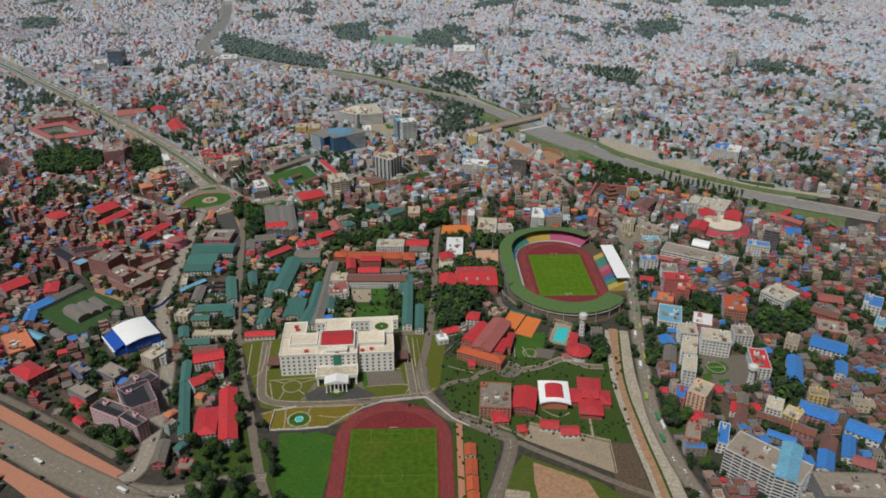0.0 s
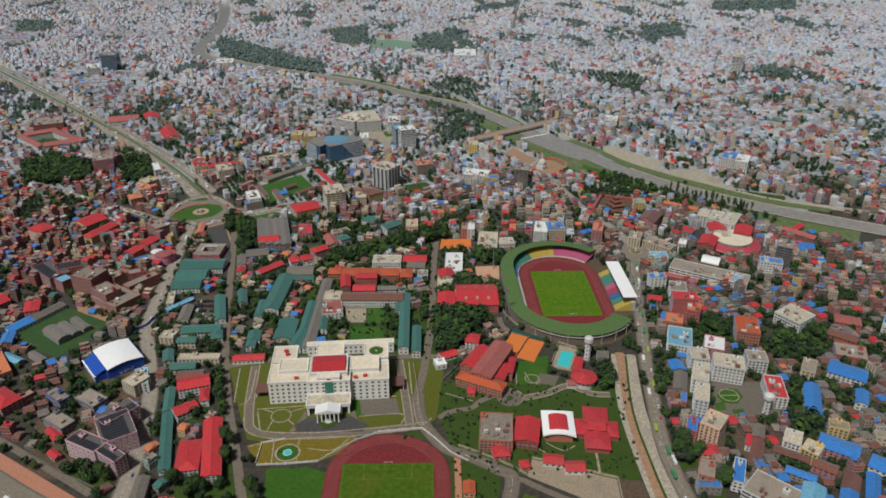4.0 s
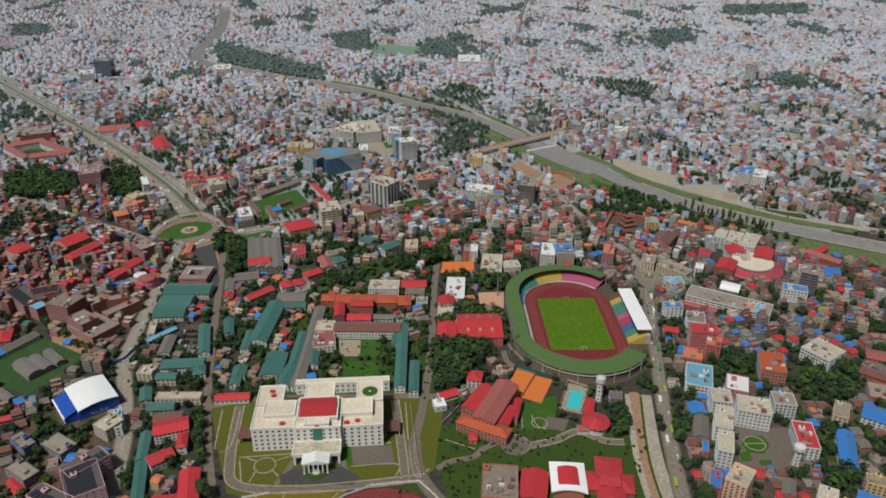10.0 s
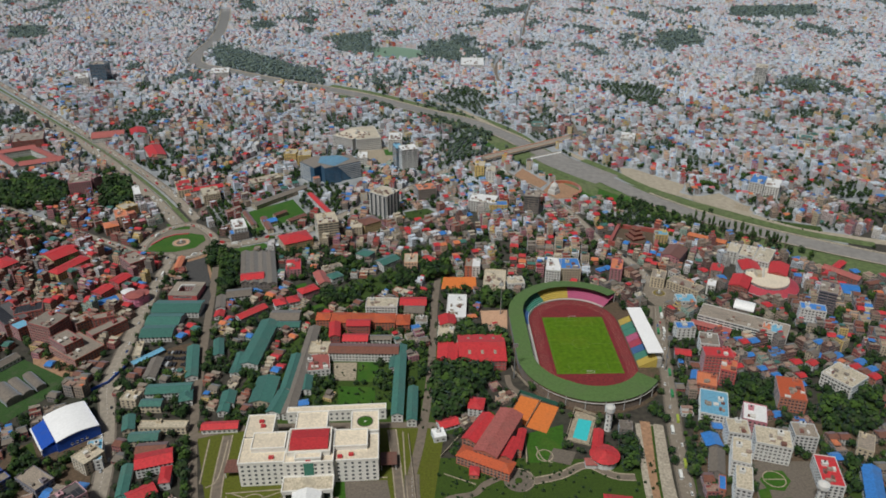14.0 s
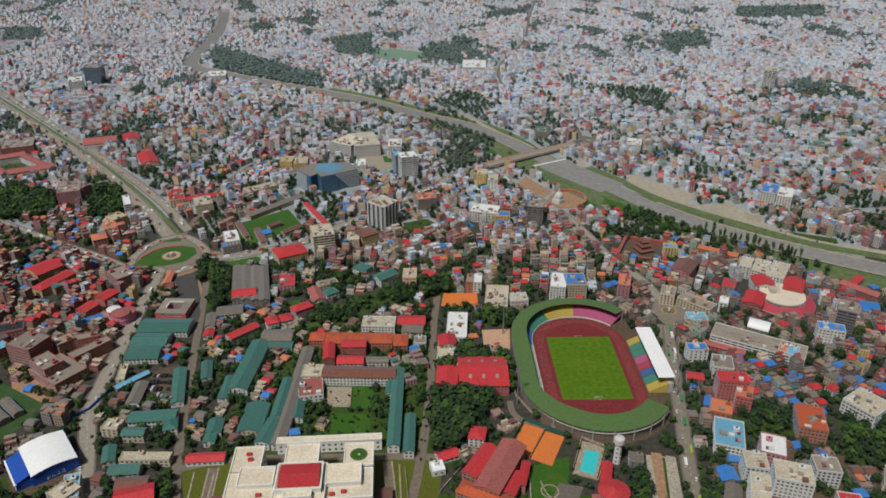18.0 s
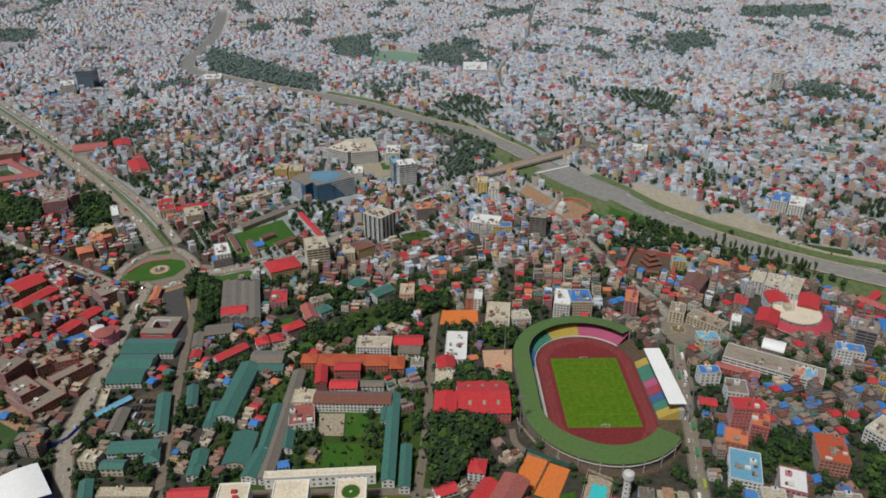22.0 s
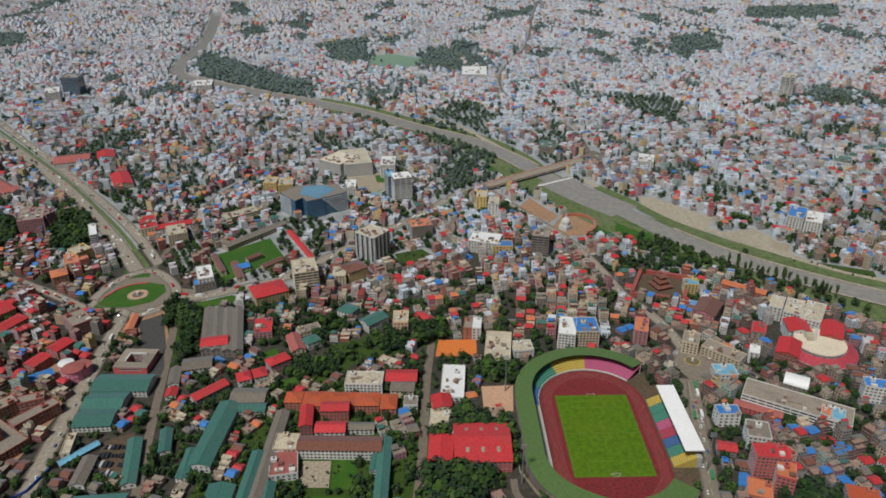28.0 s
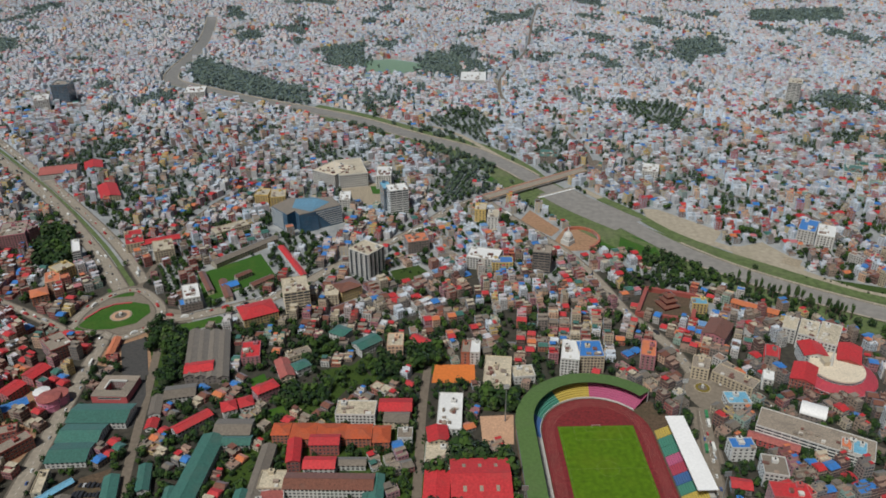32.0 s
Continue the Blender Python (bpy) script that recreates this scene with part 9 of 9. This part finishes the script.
# far ground sheet, coloured lighter so gaps between houses look hazy
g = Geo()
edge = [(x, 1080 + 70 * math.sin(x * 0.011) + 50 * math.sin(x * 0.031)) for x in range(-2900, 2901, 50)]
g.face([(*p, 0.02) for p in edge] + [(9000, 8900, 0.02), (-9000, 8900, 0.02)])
tagged(new("ground", g.mesh("ground", mat("hazed_suburb_ground", (0.29, 0.275, 0.25), 0.95, 0.3, 30, stain=(0.10, 0.12, 0.07), haze_sheen=1.0))), "haze-paled suburban ground across the valley", "ground", kind="structure")
woods("far_trees", [p for p in FAR if p[1] >= 2350], "distant haze-paled trees between the houses", 12, (3.4, 6.5), (4, 5))
woods("far_trees", [p for p in FAR if p[1] < 2350], "haze-paled green trees along the river bend", 20, (3.4, 6.5), (4, 5))
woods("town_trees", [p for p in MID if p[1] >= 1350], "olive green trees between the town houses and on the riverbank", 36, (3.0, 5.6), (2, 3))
woods("town_trees", [p for p in MID if p[1] < 1350], "dark green trees between the town houses", 50, (3.0, 5.6), (0, 1))
woods("garden_trees", MORE, "dark green trees crowding yards and lanes", 64, (3.0, 5.6), (0, 1))
woods("shrubs", BUSH, "clipped dark green shrubs in the gardens", 22, (0.8, 1.8), (0, 1))

# ---- vehicles ----
def car_parts(ob, l, w, h, paint, bus=False):
    c = Geo()
    a, b = l / 2, w / 2
    if bus:
        c.box(-a, -b, 0.45, a, b, h)
        c.box(-a + 0.3, -b + 0.2, h, a - 0.3, b - 0.2, h + 0.15)
    else:
        pr = [(-a, 0.35), (a, 0.35), (a, 0.75), (a * 0.55, 0.92), (-a * 0.8, 0.95), (-a, 0.85)]
        for y in (-b, b):
            c.face([(x, y, z) for x, z in (pr if y < 0 else pr[::-1])])
        for i in range(6):
            (x0, z0), (x1, z1) = pr[i], pr[(i + 1) % 6]
            c.face([(x0, -b, z0), (x0, b, z0), (x1, b, z1), (x1, -b, z1)])
    part("body", c, paint, ob)
    c = Geo()
    if bus:
        c.box(-a + 0.4, -b - 0.02, 1.5, a + 0.02, b + 0.02, 2.4, 0, True)
        part("window_band", c, GLASS, ob)
    else:
        lo, hi = [(-a * 0.75, -b * 0.95), (a * 0.45, -b * 0.95), (a * 0.45, b * 0.95), (-a * 0.75, b * 0.95)], [(-a * 0.55, -b * 0.75), (a * 0.15, -b * 0.75), (a * 0.15, b * 0.75), (-a * 0.55, b * 0.75)]
        for i in range(4):
            j = (i + 1) % 4
            c.face([(*lo[i], 0.93), (*lo[j], 0.93), (*hi[j], h), (*hi[i], h)])
        part("cabin_glass", c, GLASS, ob)
        c = Geo()
        c.box(-a * 0.56, -b * 0.76, h, a * 0.16, b * 0.76, h + 0.06)
        part("roof", c, paint, ob)
    for sx in (-0.62, 0.62):
        for sy in (-1, 1):
            part("wheel", WHEEL, None, ob, at=pose(sx * a, sy * (b - 0.1), 0.34, 90))


wg = Geo()
wg.tube([(0.34, -0.11), (0.34, 0.11)], 10)
WHEEL = wg.mesh("wheel", TANK)
PAINT = [("white", (0.72, 0.72, 0.70)), ("silver", (0.42, 0.43, 0.44)), ("red", (0.45, 0.03, 0.03)), ("black", (0.03, 0.03, 0.035)), ("blue", (0.04, 0.10, 0.3))]
PROTO = []
for nm, col in PAINT:
    ob = thing("car", pose(0, 0, 0), f"small {nm} car on the road", "car", "cars on the roads")
    car_parts(ob, 4.2, 1.75, 1.5, mat(nm + "_car_paint", col, 0.3, 0.05, 1, bump=0, spec=0.6))
    PROTO.append((ob, 1))
for nm, col in (("green", (0.035, 0.22, 0.08)), ("white", (0.7, 0.7, 0.66)), ("yellow green", (0.32, 0.38, 0.05))):
    ob = thing("bus", pose(0, 0, 0), f"{nm} city bus on the road", "bus", "buses on the roads")
    car_parts(ob, 9.5, 2.5, 3.0, mat(nm.replace(" ", "_") + "_bus_paint", col, 0.4, 0.05, 1, bump=0, spec=0.5), True)
    PROTO.append((ob, 2))
vr = random.Random(9)
used = set()


def drive(ob, kind, x, y, rot):
    m = pose(x, y, 0.33, 0, 0, rot)
    if id(ob) not in used:
        used.add(id(ob))
        ob.matrix_world = m
    else:
        copy_thing(ob, m)


SPACE = {0: 26, 1: 30, 7: 16, 8: 9, 9: 30, 12: 34, 13: 55, 14: 60}
total = 0
for i, (c, width, material) in enumerate(ROADS):
    gap = SPACE.get(i)
    if not gap:
        continue
    run, nxt = 0.0, vr.uniform(4, gap)
    for k in range(len(c) - 1):
        seg = c[k + 1] - c[k]
        ll = math.hypot(*seg)
        while nxt < run + ll and total < 150:
            s = (nxt - run) / ll
            u = seg / ll
            n = np.array([-u[1], u[0]])
            side = vr.choice((-1, 1))
            p = c[k] + seg * s + n * side * width * vr.uniform(0.14, 0.34)
            ob, kind = PROTO[vr.choice((0, 0, 1, 1, 2, 3, 4, 5, 6, 7) if i in (7, 8) else (0, 0, 0, 1, 1, 2, 3, 4, 6))]
            drive(ob, kind, float(p[0]), float(p[1]), math.degrees(math.atan2(u[1], u[0])) + (180 if side > 0 else 0))
            total += 1
            nxt += gap * vr.uniform(0.4, 1.6)
        run += ll


def far_traffic():
    """Small vehicles on the farther roads, as one object."""
    gg = Geo()
    for i, gap in ((9, 14), (10, 16), (12, 11), (13, 13), (14, 13), (15, 13), (16, 15), (19, 22), (0, 40)):
        c, width, _ = ROADS[i]
        for k in range(len(c) - 1):
            seg = c[k + 1] - c[k]
            ll = math.hypot(*seg)
            for _ in range(int(ll / gap + vr.random())):
                u = seg / ll
                n = np.array([-u[1], u[0]])
                p = c[k] + seg * vr.random() + n * width * vr.uniform(-0.4, 0.4)
                if p[1] < 780 or p[1] > 1900:
                    continue
                l, w, h = vr.choice(((1.0, 0.4, 1.3), (1.0, 0.4, 1.3), (2.1, 0.85, 1.4), (2.1, 0.85, 1.4), (4.2, 1.2, 2.8)))
                m = vr.choice((0, 0, 1, 2, 3))
                for s0, s1, z0, z1, f in ((-l, l, 0.3, 0.3 + h * 0.6, 1.0), (-l * 0.7, l * 0.5, 0.3 + h * 0.6, 0.3 + h, 0.85)):
                    q = [p + u * s * 1 + n * w * f * t for s, t in ((s0, -1), (s1, -1), (s1, 1), (s0, 1))]
                    gg.prism([tuple(v) for v in q], z0, z1, m)
    ob = new("far_traffic", gg.mesh("far_traffic", MATS["white_car_paint"], MATS["silver_car_paint"], MATS["red_car_paint"], MATS["black_car_paint"]))
    tagged(ob, "small cars and motorbikes dotted along the farther roads", "traffic", kind="stuff")


far_traffic()


def parked_rows(x0, y0, x1, y1):
    """Rows of parked trucks and vans in the depot yard."""
    gg = Geo()
    y = y0
    while y < y1:
        x = x0 + (y - y0) * 0.05
        while x < x1:
            if vr.random() < 0.82:
                l, w, h = vr.choice(((2.2, 0.9, 1.6), (3.0, 1.1, 2.3), (3.6, 1.2, 2.6)))
                m = vr.choice((3, 3, 3, 3, 1))
                for s0, s1, z0, z1 in ((-l, l * 0.55, 0.5, h), (l * 0.6, l, 0.4, h * 0.8)):
                    gg.prism([(x - w, y + s0), (x + w, y + s0), (x + w, y + s1), (x - w, y + s1)], z0, z1, m)
            x += vr.uniform(3.0, 3.8)
        y += 10.5
    ob = new("parked_trucks", gg.mesh("parked_trucks", MATS["white_car_paint"], MATS["silver_car_paint"], MATS["red_car_paint"], MATS["black_car_paint"]))
    tagged(ob, "rows of dark parked trucks in an earthen depot yard", "trucks", kind="stuff")


parked_rows(-274, 748, -249, 790)
